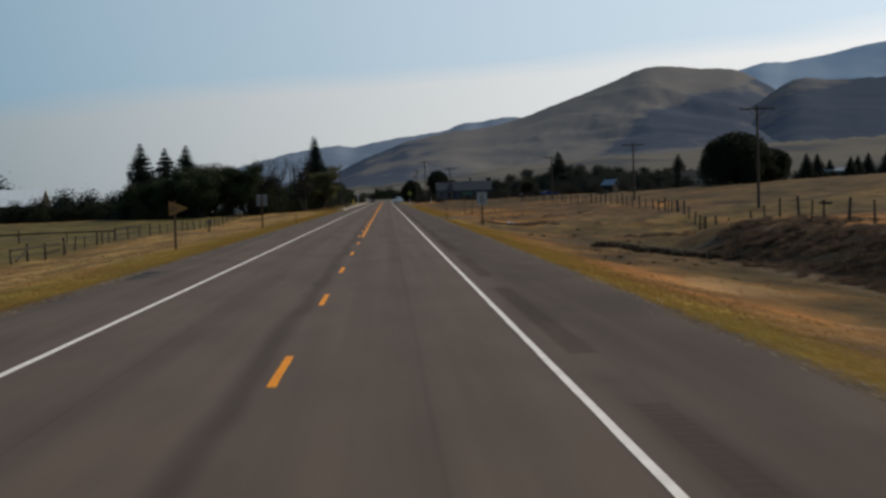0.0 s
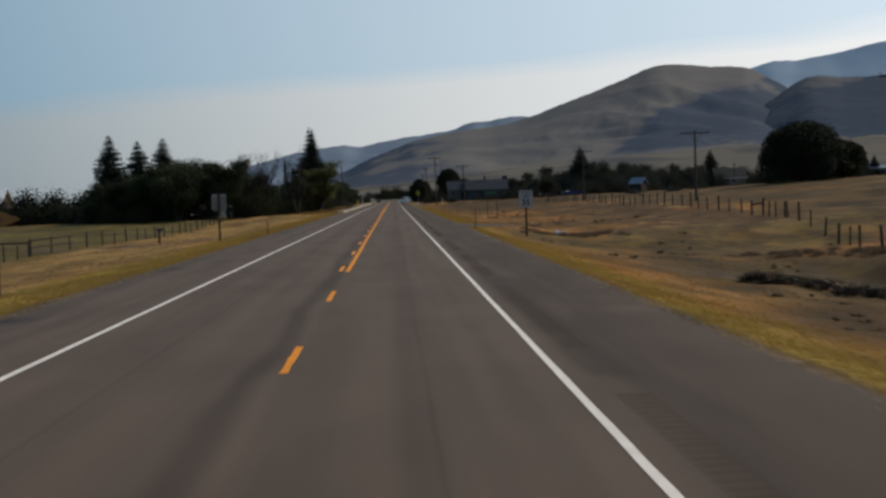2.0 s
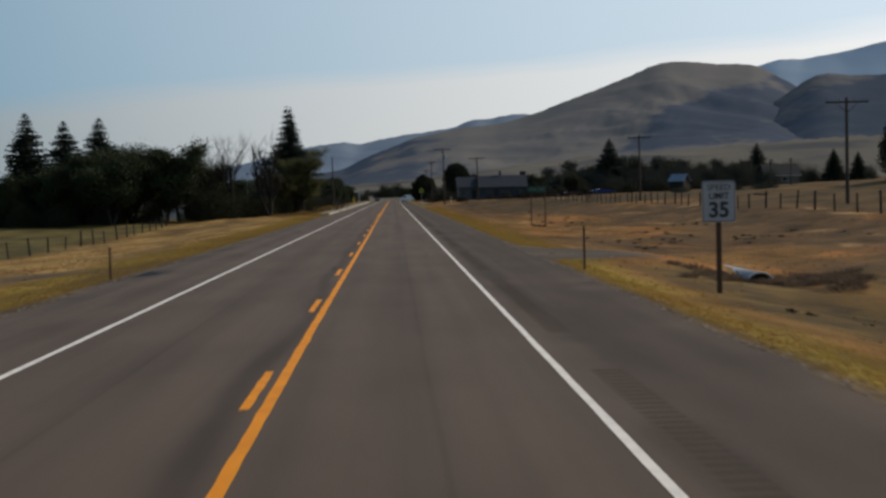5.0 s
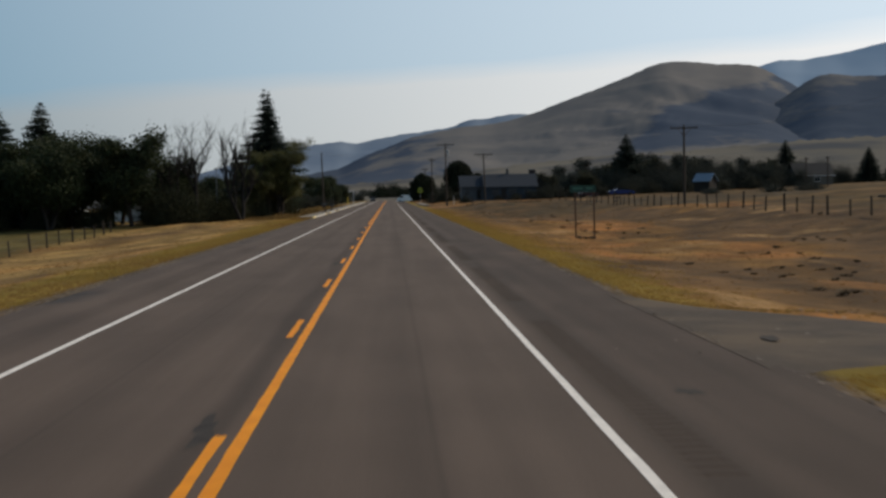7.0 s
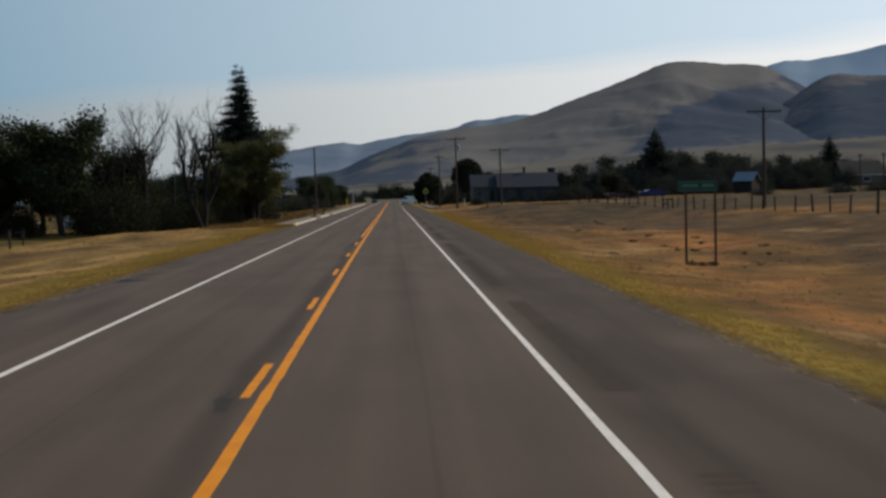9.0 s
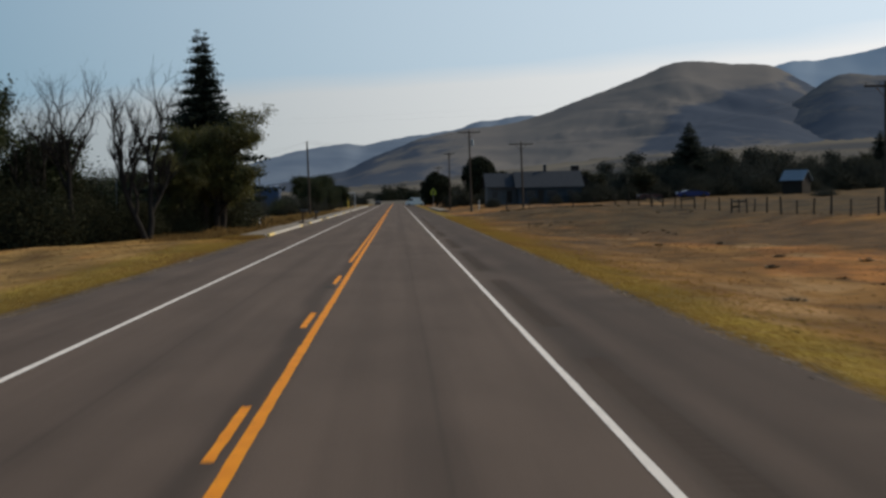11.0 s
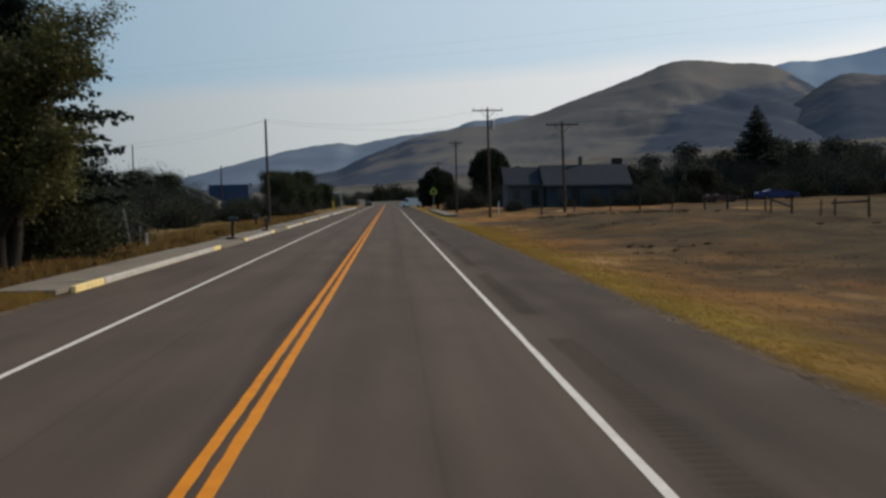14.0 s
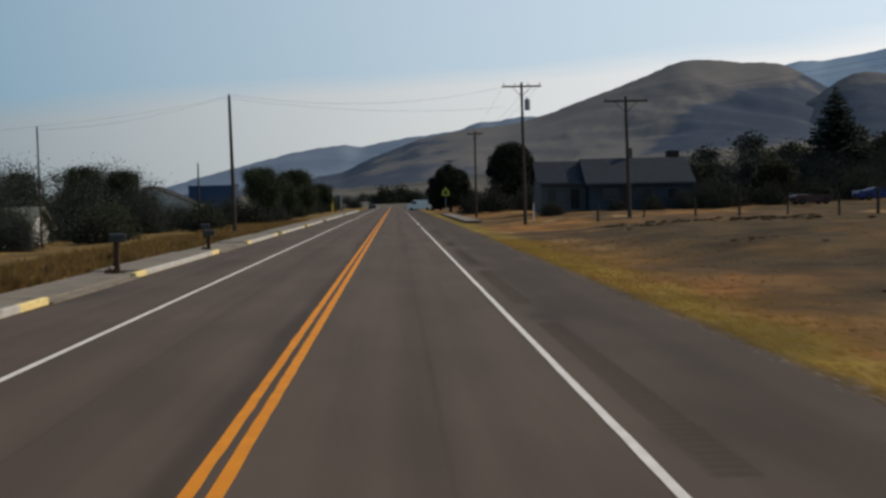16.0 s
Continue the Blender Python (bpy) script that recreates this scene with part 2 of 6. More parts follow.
# ---- materials ----
def ground_material():
    m = bpy.data.materials.new("dry_grassland")
    m.use_nodes = True
    n, l = m.node_tree.nodes, m.node_tree.links
    b = n["Principled BSDF"]
    b.inputs["Roughness"].default_value, b.inputs["Specular IOR Level"].default_value = 1.0, 0.1
    co = n.new("ShaderNodeNewGeometry").outputs["Position"]
    sep = n.new("ShaderNodeSeparateXYZ")
    l.new(co, sep.inputs[0])

    def tex(scale, detail=5.0, stretch=(1, 1, 1)):
        mp = n.new("ShaderNodeMapping")
        mp.inputs["Scale"].default_value = stretch
        l.new(co, mp.inputs[0])
        t = n.new("ShaderNodeTexNoise")
        t.inputs["Scale"].default_value, t.inputs["Detail"].default_value = scale, detail
        l.new(mp.outputs[0], t.inputs["Vector"])
        return t.outputs[0]

    def rng_node(v, a, bb, lo=0.0, hi=1.0):
        r = n.new("ShaderNodeMapRange")
        r.interpolation_type = "SMOOTHSTEP"
        for k, q in enumerate((a, bb, lo, hi)):
            r.inputs[k + 1].default_value = q
        l.new(v, r.inputs[0])
        return r.outputs[0]

    def mix(f, a, c):
        x = n.new("ShaderNodeMix")
        x.data_type = "RGBA"
        l.new(f, x.inputs[0])
        for k, v in ((6, a), (7, c)):
            if isinstance(v, tuple):
                x.inputs[k].default_value = (*v, 1)
            else:
                l.new(v, x.inputs[k])
        return x.outputs[2]

    def op(o, a, c):
        x = n.new("ShaderNodeMath")
        x.operation = o
        for k, v in enumerate((a, c)):
            if isinstance(v, (int, float)):
                x.inputs[k].default_value = v
            else:
                l.new(v, x.inputs[k])
        return x.outputs[0]

    X, Y = sep.outputs[0], sep.outputs[1]
    inv = lambda v: op("SUBTRACT", 1.0, v)
    wob = op("MULTIPLY", op("SUBTRACT", tex(0.3), 0.5), 4.0)
    # dry grass in tan and brown
    col = mix(rng_node(tex(0.45, 6), 0.36, 0.64), (0.200, 0.106, 0.037), (0.130, 0.072, 0.028))
    # rust-coloured stands of seeding grass
    rust = rng_node(tex(0.13, 6, (1.0, 0.5, 1)), 0.49, 0.60, 0.0, 0.9)
    col = mix(rust, col, mix(rng_node(tex(0.9, 5), 0.4, 0.6), (0.30, 0.134, 0.048), (0.22, 0.102, 0.038)))
    # bare grey-brown ground, wider away from the road
    far_r = op("ADD", op("MULTIPLY", rng_node(X, 13.0, 22.0), 0.055), op("MULTIPLY", rng_node(Y, 276.0, 296.0), 0.03))
    far_r = op("ADD", far_r, op("MULTIPLY", op("MULTIPLY", rng_node(op("ADD", X, wob), 13.0, 18.5), op("MULTIPLY", rng_node(Y, 132.0, 142.0), inv(rng_node(Y, 222.0, 246.0)))), 0.055))
    bare_f = rng_node(op("ADD", tex(0.062, 7, (1.4, 0.55, 1)), far_r), 0.50, 0.585, 0.0, 0.94)
    col = mix(bare_f, col, mix(rng_node(tex(0.8, 5), 0.4, 0.6), (0.072, 0.045, 0.025), (0.104, 0.062, 0.031)))
    # pale straw
    col = mix(rng_node(tex(0.24, 5, (1.0, 0.4, 1)), 0.57, 0.66, 0.0, 0.85), col, (0.27, 0.165, 0.078))
    # the upland behind the fences
    col = mix(op("MULTIPLY", rng_node(X, 31.0, 40.0), 0.75), col, mix(rng_node(tex(0.22, 6), 0.4, 0.6), (0.088, 0.057, 0.023), (0.050, 0.036, 0.019)))
    # olive meadow by the creek and dull pasture before the village
    wet = op("MULTIPLY", inv(rng_node(Y, 104.0, 128.0)), rng_node(op("ADD", X, wob), 11.0, 15.0))
    wet = op("MULTIPLY", wet, inv(rng_node(X, 22.0, 25.0)))
    dull = op("MULTIPLY", rng_node(op("ADD", Y, op("MULTIPLY", wob, 2.0)), 256.0, 278.0), inv(rng_node(Y, 335.0, 350.0)))
    dull = op("MULTIPLY", dull, op("MULTIPLY", rng_node(X, 9.5, 13.5), rng_node(tex(0.09, 6, (1.3, 0.6, 1)), 0.40, 0.54, 0.72, 1.0)))
    col = mix(op("MULTIPLY", wet, rng_node(tex(0.16, 6, (1.2, 0.5, 1)), 0.38, 0.56, 0.25, 0.97)), col, mix(rng_node(tex(0.6, 5), 0.38, 0.62), (0.085, 0.055, 0.022), (0.050, 0.036, 0.018)))
    col = mix(dull, col, mix(rng_node(tex(0.5, 6), 0.38, 0.62), (0.070, 0.046, 0.022), (0.043, 0.031, 0.018)))
    # weedy hollow before the field approach
    hollow = op("MULTIPLY", op("MULTIPLY", rng_node(Y, 108.0, 116.0), inv(rng_node(Y, 131.5, 134.0))), rng_node(op("ADD", X, op("MULTIPLY", wob, 0.6)), 8.6, 11.0))
    hollow = op("MULTIPLY", hollow, rng_node(tex(0.25, 6, (1.2, 0.6, 1)), 0.36, 0.54, 0.35, 0.95))
    col = mix(hollow, col, mix(rng_node(tex(0.8, 6), 0.4, 0.6), (0.108, 0.072, 0.028), (0.058, 0.042, 0.024)))
    # yellow-green mown verge, wider on the left
    side = op("MULTIPLY", rng_node(X, 1.0, -1.0), 1.9)
    dist = op("SUBTRACT", op("ADD", op("ABSOLUTE", X, 0.0), op("MULTIPLY", wob, 0.7)), side)
    verge = inv(rng_node(dist, 7.7, 9.4))
    green = mix(rng_node(tex(1.1), 0.35, 0.65), (0.215, 0.156, 0.034), (0.192, 0.130, 0.036))
    green = mix(rng_node(tex(0.12, 5, (1, 0.4, 1)), 0.52, 0.64, 0.0, 0.7), green, (0.225, 0.125, 0.042))
    col = mix(op("MULTIPLY", verge, rng_node(tex(0.5, 4, (1, 0.4, 1)), 0.30, 0.46, 0.55, 1.0)), col, green)
    col = mix(op("MULTIPLY", hollow, 0.75), col, mix(rng_node(tex(0.8, 6), 0.4, 0.6), (0.140, 0.092, 0.034), (0.080, 0.056, 0.028)))
    # paler gold grass farther down the left-hand slope
    pale = op("MULTIPLY", rng_node(op("ADD", X, op("MULTIPLY", wob, 0.6)), -9.4, -11.6), rng_node(tex(0.14, 5, (1, 0.4, 1)), 0.36, 0.56, 0.25, 0.85))
    col = mix(pale, col, mix(rng_node(tex(0.7), 0.4, 0.6), (0.300, 0.195, 0.076), (0.225, 0.142, 0.058)))
    # grey scrub ground on the cut bank
    mid = op("SUBTRACT", 22.4, op("MULTIPLY", rng_node(Y, 76.0, 90.0), 6.0))
    ck = inv(rng_node(op("ADD", op("ABSOLUTE", op("SUBTRACT", X, mid), 0.0), op("MULTIPLY", wob, 0.7)), 2.4, 4.4))
    ck = op("MULTIPLY", ck, inv(rng_node(Y, 90.0, 94.0)))
    col = mix(op("MULTIPLY", ck, rng_node(tex(0.35, 6, (1, 0.6, 1)), 0.38, 0.56, 0.35, 0.95)), col, mix(rng_node(tex(1.4), 0.4, 0.6), (0.104, 0.075, 0.052), (0.058, 0.044, 0.034)))
    # green-brown hay field on the left
    lf = rng_node(op("ADD", X, wob), -22.0, -27.0)
    col = mix(op("MULTIPLY", lf, 0.85), col, mix(rng_node(tex(0.2, 6, (1, 0.5, 1)), 0.4, 0.6), (0.052, 0.050, 0.017), (0.074, 0.062, 0.022)))
    # weedy ground beside the footway
    weedy = op("MULTIPLY", rng_node(X, -7.0, -9.0), rng_node(Y, 255.0, 266.0))
    col = mix(op("MULTIPLY", weedy, 0.85), col, mix(rng_node(tex(0.4, 6), 0.4, 0.6), (0.185, 0.116, 0.042), (0.100, 0.070, 0.030)))
    # a dirt track that leaves the road for the mailbox
    track = op("SUBTRACT", Y, op("SUBTRACT", 134.0, op("MULTIPLY", op("ADD", X, 6.5), 0.75)))
    track = inv(rng_node(op("ABSOLUTE", op("ADD", track, op("MULTIPLY", wob, 0.6)), 0.0), 1.6, 3.2))
    col = mix(op("MULTIPLY", op("MULTIPLY", track, inv(rng_node(X, -7.5, -6.8))), 0.85), col, mix(rng_node(tex(1.3), 0.4, 0.6), (0.10, 0.073, 0.052), (0.075, 0.055, 0.040)))
    flare = op("MULTIPLY", inv(rng_node(op("ABSOLUTE", op("SUBTRACT", Y, 134.0), 0.0), 5.0, 12.0)), rng_node(op("ADD", X, op("MULTIPLY", wob, 0.15)), -8.9, -7.7))
    col = mix(op("MULTIPLY", op("MULTIPLY", flare, inv(rng_node(X, -6.5, -6.0))), 0.92), col, mix(rng_node(tex(1.3), 0.4, 0.6), (0.080, 0.058, 0.045), (0.066, 0.048, 0.038)))
    # dark crumbled edge of the asphalt, and fine dark litter
    left_side = op("MULTIPLY", rng_node(X, 1.0, -1.0), 0.35)
    bare = inv(rng_node(op("SUBTRACT", op("ADD", op("ABSOLUTE", op("SUBTRACT", X, 0.11), 0.0), op("MULTIPLY", wob, 0.14)), left_side), 6.66, 7.1))
    col = mix(op("MULTIPLY", bare, 0.9), col, mix(rng_node(tex(1.7), 0.42, 0.58), (0.062, 0.046, 0.036), (0.110, 0.078, 0.054)))
    col = mix(rng_node(tex(2.2, 5), 0.56, 0.70, 0.0, 0.45), col, (0.080, 0.051, 0.027))
    col = mix(rng_node(tex(6.0, 3), 0.58, 0.72, 0.0, 0.35), col, (0.10, 0.068, 0.034))
    rich = n.new("ShaderNodeHueSaturation")
    rich.inputs["Saturation"].default_value = 1.06
    l.new(rng_node(tex(0.32, 9, (1, 0.5, 1)), 0.33, 0.67, 0.76, 1.46), rich.inputs["Value"])
    l.new(col, rich.inputs["Color"])
    l.new(rich.outputs[0], b.inputs["Base Color"])
    bp = n.new("ShaderNodeBump")
    bp.inputs["Strength"].default_value, bp.inputs["Distance"].default_value = 0.6, 0.08
    l.new(tex(9.0, 6), bp.inputs["Height"])
    l.new(bp.outputs[0], b.inputs["Normal"])
    return m


def asphalt_material():
    m = bpy.data.materials.new("worn_asphalt")
    m.use_nodes = True
    n, l = m.node_tree.nodes, m.node_tree.links
    b = n["Principled BSDF"]
    b.inputs["Roughness"].default_value, b.inputs["Specular IOR Level"].default_value = 0.9, 0.16
    co = n.new("ShaderNodeNewGeometry").outputs["Position"]
    sep = n.new("ShaderNodeSeparateXYZ")
    l.new(co, sep.inputs[0])

    def tex(scale, detail, stretch):
        mp = n.new("ShaderNodeMapping")
        mp.inputs["Scale"].default_value = stretch
        l.new(co, mp.inputs[0])
        t = n.new("ShaderNodeTexNoise")
        t.inputs["Scale"].default_value, t.inputs["Detail"].default_value = scale, detail
        l.new(mp.outputs[0], t.inputs["Vector"])
        return t.outputs[0]

    def op(o, a, c):
        x = n.new("ShaderNodeMath")
        x.operation = o
        for k, v in enumerate((a, c)):
            if isinstance(v, (int, float)):
                x.inputs[k].default_value = v
            else:
                l.new(v, x.inputs[k])
        return x.outputs[0]

    def mr(v, a, bb, lo, hi):
        r = n.new("ShaderNodeMapRange")
        r.interpolation_type = "SMOOTHSTEP"
        for k, q in enumerate((a, bb, lo, hi)):
            r.inputs[k + 1].default_value = q
        l.new(v, r.inputs[0])
        return r.outputs[0]

    grain = mr(tex(55.0, 3, (1, 1, 1)), 0.3, 0.7, 0.8, 1.2)
    streak = mr(tex(1.0, 4, (1.6, 0.03, 1)), 0.35, 0.65, 0.91, 1.08)
    blot = mr(tex(0.5, 4, (1, 0.35, 1)), 0.35, 0.7, 1.08, 0.9)
    # old seal on the middle joint and oil drip along the lanes
    wave = op("MULTIPLY", op("SUBTRACT", tex(0.3, 3, (1, 0.25, 1)), 0.5), 1.0)
    seam = mr(op("ABSOLUTE", op("ADD", op("ADD", sep.outputs[0], 0.22), wave), 0.0), 0.03, 0.34, 0.66, 1.0)
    lane = op("ABSOLUTE", op("SUBTRACT", op("ABSOLUTE", sep.outputs[0], 0.0), 1.85), 0.0)
    drip = mr(op("ADD", lane, op("MULTIPLY", wave, 0.5)), 0.05, 0.5, 0.88, 1.0)
    joint = mr(op("ABSOLUTE", op("SUBTRACT", op("ABSOLUTE", op("ADD", sep.outputs[0], op("MULTIPLY", wave, 0.12)), 0.0), 1.95), 0.0), 0.0, 0.06, 0.86, 1.0)
    patchy = mr(tex(0.4, 2, (1, 0.2, 1)), 0.45, 0.55, 0.0, 1.0)
    sh = op("ABSOLUTE", op("SUBTRACT", op("ABSOLUTE", sep.outputs[0], 0.0), 4.75), 0.0)
    shoulder = op("ADD", 1.0, op("MULTIPLY", op("SUBTRACT", mr(op("ADD", sh, op("MULTIPLY", wave, 0.25)), 0.2, 0.6, 0.84, 1.0), 1.0), patchy))
    # the milled band beside the edge line holds dirt in long worn stretches
    band = mr(op("ADD", op("ABSOLUTE", op("SUBTRACT", sep.outputs[0], 4.2), 0.0), op("MULTIPLY", wave, 0.2)), 0.10, 0.50, 0.60, 1.0)
    worn = mr(tex(0.22, 3, (0.4, 0.5, 1)), 0.42, 0.54, 0.15, 1.0)
    milled = op("ADD", 1.0, op("MULTIPLY", op("SUBTRACT", band, 1.0), worn))
    v = op("MULTIPLY", grain, milled)
    for q in (streak, blot, seam, drip, joint, shoulder):
        v = op("MULTIPLY", v, q)
    cm = n.new("ShaderNodeMix")
    cm.data_type = "RGBA"
    cm.blend_type = "MULTIPLY"
    cm.inputs[0].default_value = 1.0
    out = n.new("ShaderNodeMix")
    out.data_type = "RGBA"
    l.new(mr(op("ABSOLUTE", sep.outputs[0], 0.0), 3.4, 4.2, 0.0, 1.0), out.inputs[0])
    out.inputs[6].default_value, out.inputs[7].default_value = (0.1000, 0.0722, 0.0570, 1), (0.0990, 0.0712, 0.0560, 1)
    # the right-hand shoulder blends to a darker base colour
    sh_r = n.new("ShaderNodeMix")
    sh_r.data_type = "RGBA"
    l.new(mr(op("ADD", sep.outputs[0], op("MULTIPLY", wave, 0.3)), 3.7, 5.6, 0.0, 1.0), sh_r.inputs[0])
    l.new(out.outputs[2], sh_r.inputs[6])
    sh_r.inputs[7].default_value = (0.0625, 0.0440, 0.0345, 1)
    l.new(sh_r.outputs[2], cm.inputs[6])
    l.new(v, cm.inputs[7])
    l.new(cm.outputs[2], b.inputs["Base Color"])
    bp = n.new("ShaderNodeBump")
    bp.inputs["Strength"].default_value, bp.inputs["Distance"].default_value = 0.35, 0.01
    l.new(tex(90.0, 2, (1, 1, 1)), bp.inputs["Height"])
    l.new(bp.outputs[0], b.inputs["Normal"])
    return m


M = {}
M["ground"] = ground_material()
M["asphalt"] = asphalt_material()
M["white_line"] = mat("white_road_paint", (0.82, 0.755, 0.69), (0.66, 0.605, 0.55), 3.0, 0.6, 0.1, 60, world_space=True, c3=(0.2, 0.19, 0.18), scale3=14.0, cut3=0.68)
M["yellow_line"] = mat("yellow_road_paint", (0.80, 0.285, 0.004), (0.68, 0.225, 0.004), 2.0, 0.7, 0.1, 60, world_space=True, c3=(0.25, 0.12, 0.03), scale3=9.0, cut3=0.70, spec=0.15)
# the milled grooves get a slightly darker asphalt tone
M["groove"] = mat("dark_milled_asphalt", (0.056, 0.040, 0.031), (0.066, 0.047, 0.036), 0.6, 0.95, 0.2, 50, world_space=True, stretch=(1, 0.25, 1), spec=0.15)
M["gravel"] = mat("grey_gravel", (0.083, 0.064, 0.051), (0.066, 0.052, 0.042), 3.0, 0.95, 0.3, 40, world_space=True, c3=(0.115, 0.085, 0.06), scale3=0.35, cut3=0.55)
M["concrete"] = mat("weathered_concrete", (0.25, 0.215, 0.175), (0.19, 0.162, 0.13), 1.5, 0.9, 0.3, 30, world_space=True, c3=(0.13, 0.115, 0.095), scale3=0.8, cut3=0.62)
M["kerb"] = mat("pale_kerb_concrete", (0.56, 0.53, 0.49), (0.42, 0.40, 0.37), 2.0, 0.9, 0.2, 30, world_space=True, c3=(0.2, 0.18, 0.155), scale3=1.2, cut3=0.64)
M["kerb_yellow"] = mat("worn_yellow_kerb_paint", (0.92, 0.72, 0.30), (0.80, 0.62, 0.28), 5.0, 0.7, 0.1, 40, world_space=True, c3=(0.42, 0.37, 0.28), scale3=6, cut3=0.6)
M["pole_wood"] = mat("creosoted_pole_wood", (0.085, 0.065, 0.05), (0.045, 0.035, 0.03), 6.0, 0.9, 0.3, 30, stretch=(6, 6, 0.4))
M["post_wood"] = mat("grey_fence_wood", (0.062, 0.048, 0.038), (0.032, 0.026, 0.021), 6.0, 0.95, 0.4, 30, stretch=(5, 5, 0.6), each=0.3)
M["sign_wood"] = mat("dark_sign_post_wood", (0.09, 0.055, 0.035), (0.05, 0.032, 0.022), 6.0, 0.9, 0.3, 30, stretch=(5, 5, 0.5))
M["steel"] = mat("galvanised_steel", (0.36, 0.37, 0.38), (0.26, 0.27, 0.28), 8.0, 0.5, 0.05, 50, metal=0.8)
M["rust"] = mat("rusty_steel", (0.13, 0.07, 0.045), (0.075, 0.045, 0.035), 9.0, 0.8, 0.2, 50, metal=0.3)
M["white_rim"] = mat("pale_galvanised_rim", (0.5, 0.49, 0.47), (0.38, 0.37, 0.36), 6.0, 0.6)
M["wire"] = mat("weathered_wire", (0.06, 0.06, 0.065), (0.04, 0.04, 0.045), 5.0, 0.6, metal=0.5)
M["ceramic"] = mat("brown_insulator_glaze", (0.10, 0.07, 0.06), (0.06, 0.045, 0.04), 5.0, 0.3)
M["bark"] = mat("dark_bark", (0.042, 0.034, 0.028), (0.022, 0.018, 0.016), 5.0, 0.95, 0.5, 20, stretch=(3, 3, 0.5))
M["bare_bark"] = mat("grey_dead_bark", (0.032, 0.028, 0.026), (0.019, 0.017, 0.016), 5.0, 0.95, 0.4, 20, stretch=(3, 3, 0.5))
M["needles"] = mat("dark_spruce_needles", (0.022, 0.033, 0.021), (0.014, 0.021, 0.016), 0.8, 0.85, spec=0.2, island=0.45)
M["leaves"] = mat("dark_green_leaves", (0.040, 0.050, 0.018), (0.024, 0.032, 0.014), 0.5, 0.7, spec=0.2, island=0.4, through_light=0.15)
M["dark_leaves"] = mat("very_dark_leaves", (0.026, 0.031, 0.015), (0.015, 0.019, 0.011), 0.5, 0.8, spec=0.15, island=0.4, through_light=0.08)
# dark leaf tone, lifted and greyed in place of distance haze
M["village_dark"] = mat("hazed_dark_leaves", (0.054, 0.057, 0.044), (0.034, 0.037, 0.031), 0.5, 0.8, spec=0.15, island=0.4, through_light=0.1)
M["village_leaves"] = mat("dull_olive_leaves", (0.058, 0.055, 0.030), (0.034, 0.034, 0.021), 0.5, 0.8, spec=0.15, island=0.4, through_light=0.1)
M["dry_leaves"] = mat("olive_turning_leaves", (0.118, 0.114, 0.034), (0.048, 0.052, 0.019), 0.5, 0.6, spec=0.3, island=0.5, through_light=0.35)
M["shrub"] = mat("grey_olive_shrub", (0.055, 0.052, 0.034), (0.032, 0.031, 0.022), 1.0, 0.9, spec=0.1, island=0.4)
M["undergrowth"] = mat("dark_undergrowth_leaves", (0.050, 0.050, 0.026), (0.028, 0.030, 0.017), 0.8, 0.9, spec=0.1, island=0.4, through_light=0.2)
M["brush"] = mat("dead_brown_brush", (0.135, 0.096, 0.069), (0.084, 0.061, 0.046), 1.0, 0.95, spec=0.1, island=0.3, through_light=0.45)
M["tussock"] = mat("dark_brown_tussock", (0.088, 0.062, 0.037), (0.056, 0.041, 0.027), 1.0, 0.95, spec=0.1, island=0.5)
M["weed"] = mat("golden_brown_weeds", (0.240, 0.150, 0.055), (0.150, 0.098, 0.040), 1.0, 0.95, spec=0.1, island=0.35, through_light=0.4)
M["sage"] = mat("silver_sagebrush", (0.16, 0.125, 0.08), (0.12, 0.094, 0.062), 1.0, 0.95, spec=0.1, island=0.4)
M["grass_verge"] = mat("yellow_green_verge_grass", (0.310, 0.205, 0.050), (0.270, 0.170, 0.050), 0.6, 0.9, spec=0.1, island=0.08, world_space=True, stretch=(1, 0.5, 1), c3=(0.24, 0.14, 0.048), scale3=0.16, cut3=0.56, through_light=0.5)
M["grass_dry"] = mat("tan_dry_grass", (0.245, 0.135, 0.053), (0.17, 0.098, 0.042), 0.25, 0.95, spec=0.1, island=0.2, world_space=True, stretch=(1, 0.6, 1), c3=(0.085, 0.060, 0.038), scale3=0.07, cut3=0.53, through_light=0.5)

# ---- land, hills and road ----
def grid_mesh(name, xs, ys, zf, material, smooth=True):
    X, Y = np.meshgrid(xs, ys)
    V = np.stack([X.ravel(), Y.ravel(), zf(X, Y).ravel()], 1)
    nx, ny = len(xs), len(ys)
    i = np.arange(nx * ny).reshape(ny, nx)
    F = np.stack([i[:-1, :-1], i[:-1, 1:], i[1:, 1:], i[1:, :-1]], -1).reshape(-1, 4)
    return mesh_of(name, V, F, material, smooth)


def grow(a, step, ratio, end):
    out = [a]
    while abs(out[-1]) < abs(end):
        out.append(out[-1] + step)
        step *= ratio
    return out


xs_r = [6.3, 6.38, 6.6, 6.9, 7.2] + [7.2 + 0.45 * k for k in range(1, 76)]
xs_r += grow(xs_r[-1] + 0.8, 1.0, 1.12, 4200)
xs_l = [-6.1, -6.16, -6.4, -6.7, -7.0] + [-7.0 - 0.6 * k for k in range(1, 36)]
xs_l += grow(xs_l[-1] - 0.9, -1.2, 1.12, 4200)
ys = [-400, -200, -100] + list(np.arange(-60, 420, 1.5)) + grow(421, 3.0, 1.06, 4700)
ground = tagged(new("ground", grid_mesh("ground", np.array(sorted(xs_l) + [0.0] + xs_r), np.array(ys), ground_z, M["ground"])),
                "dry tan grassland with a yellow-green mown verge", "ground", kind="structure")

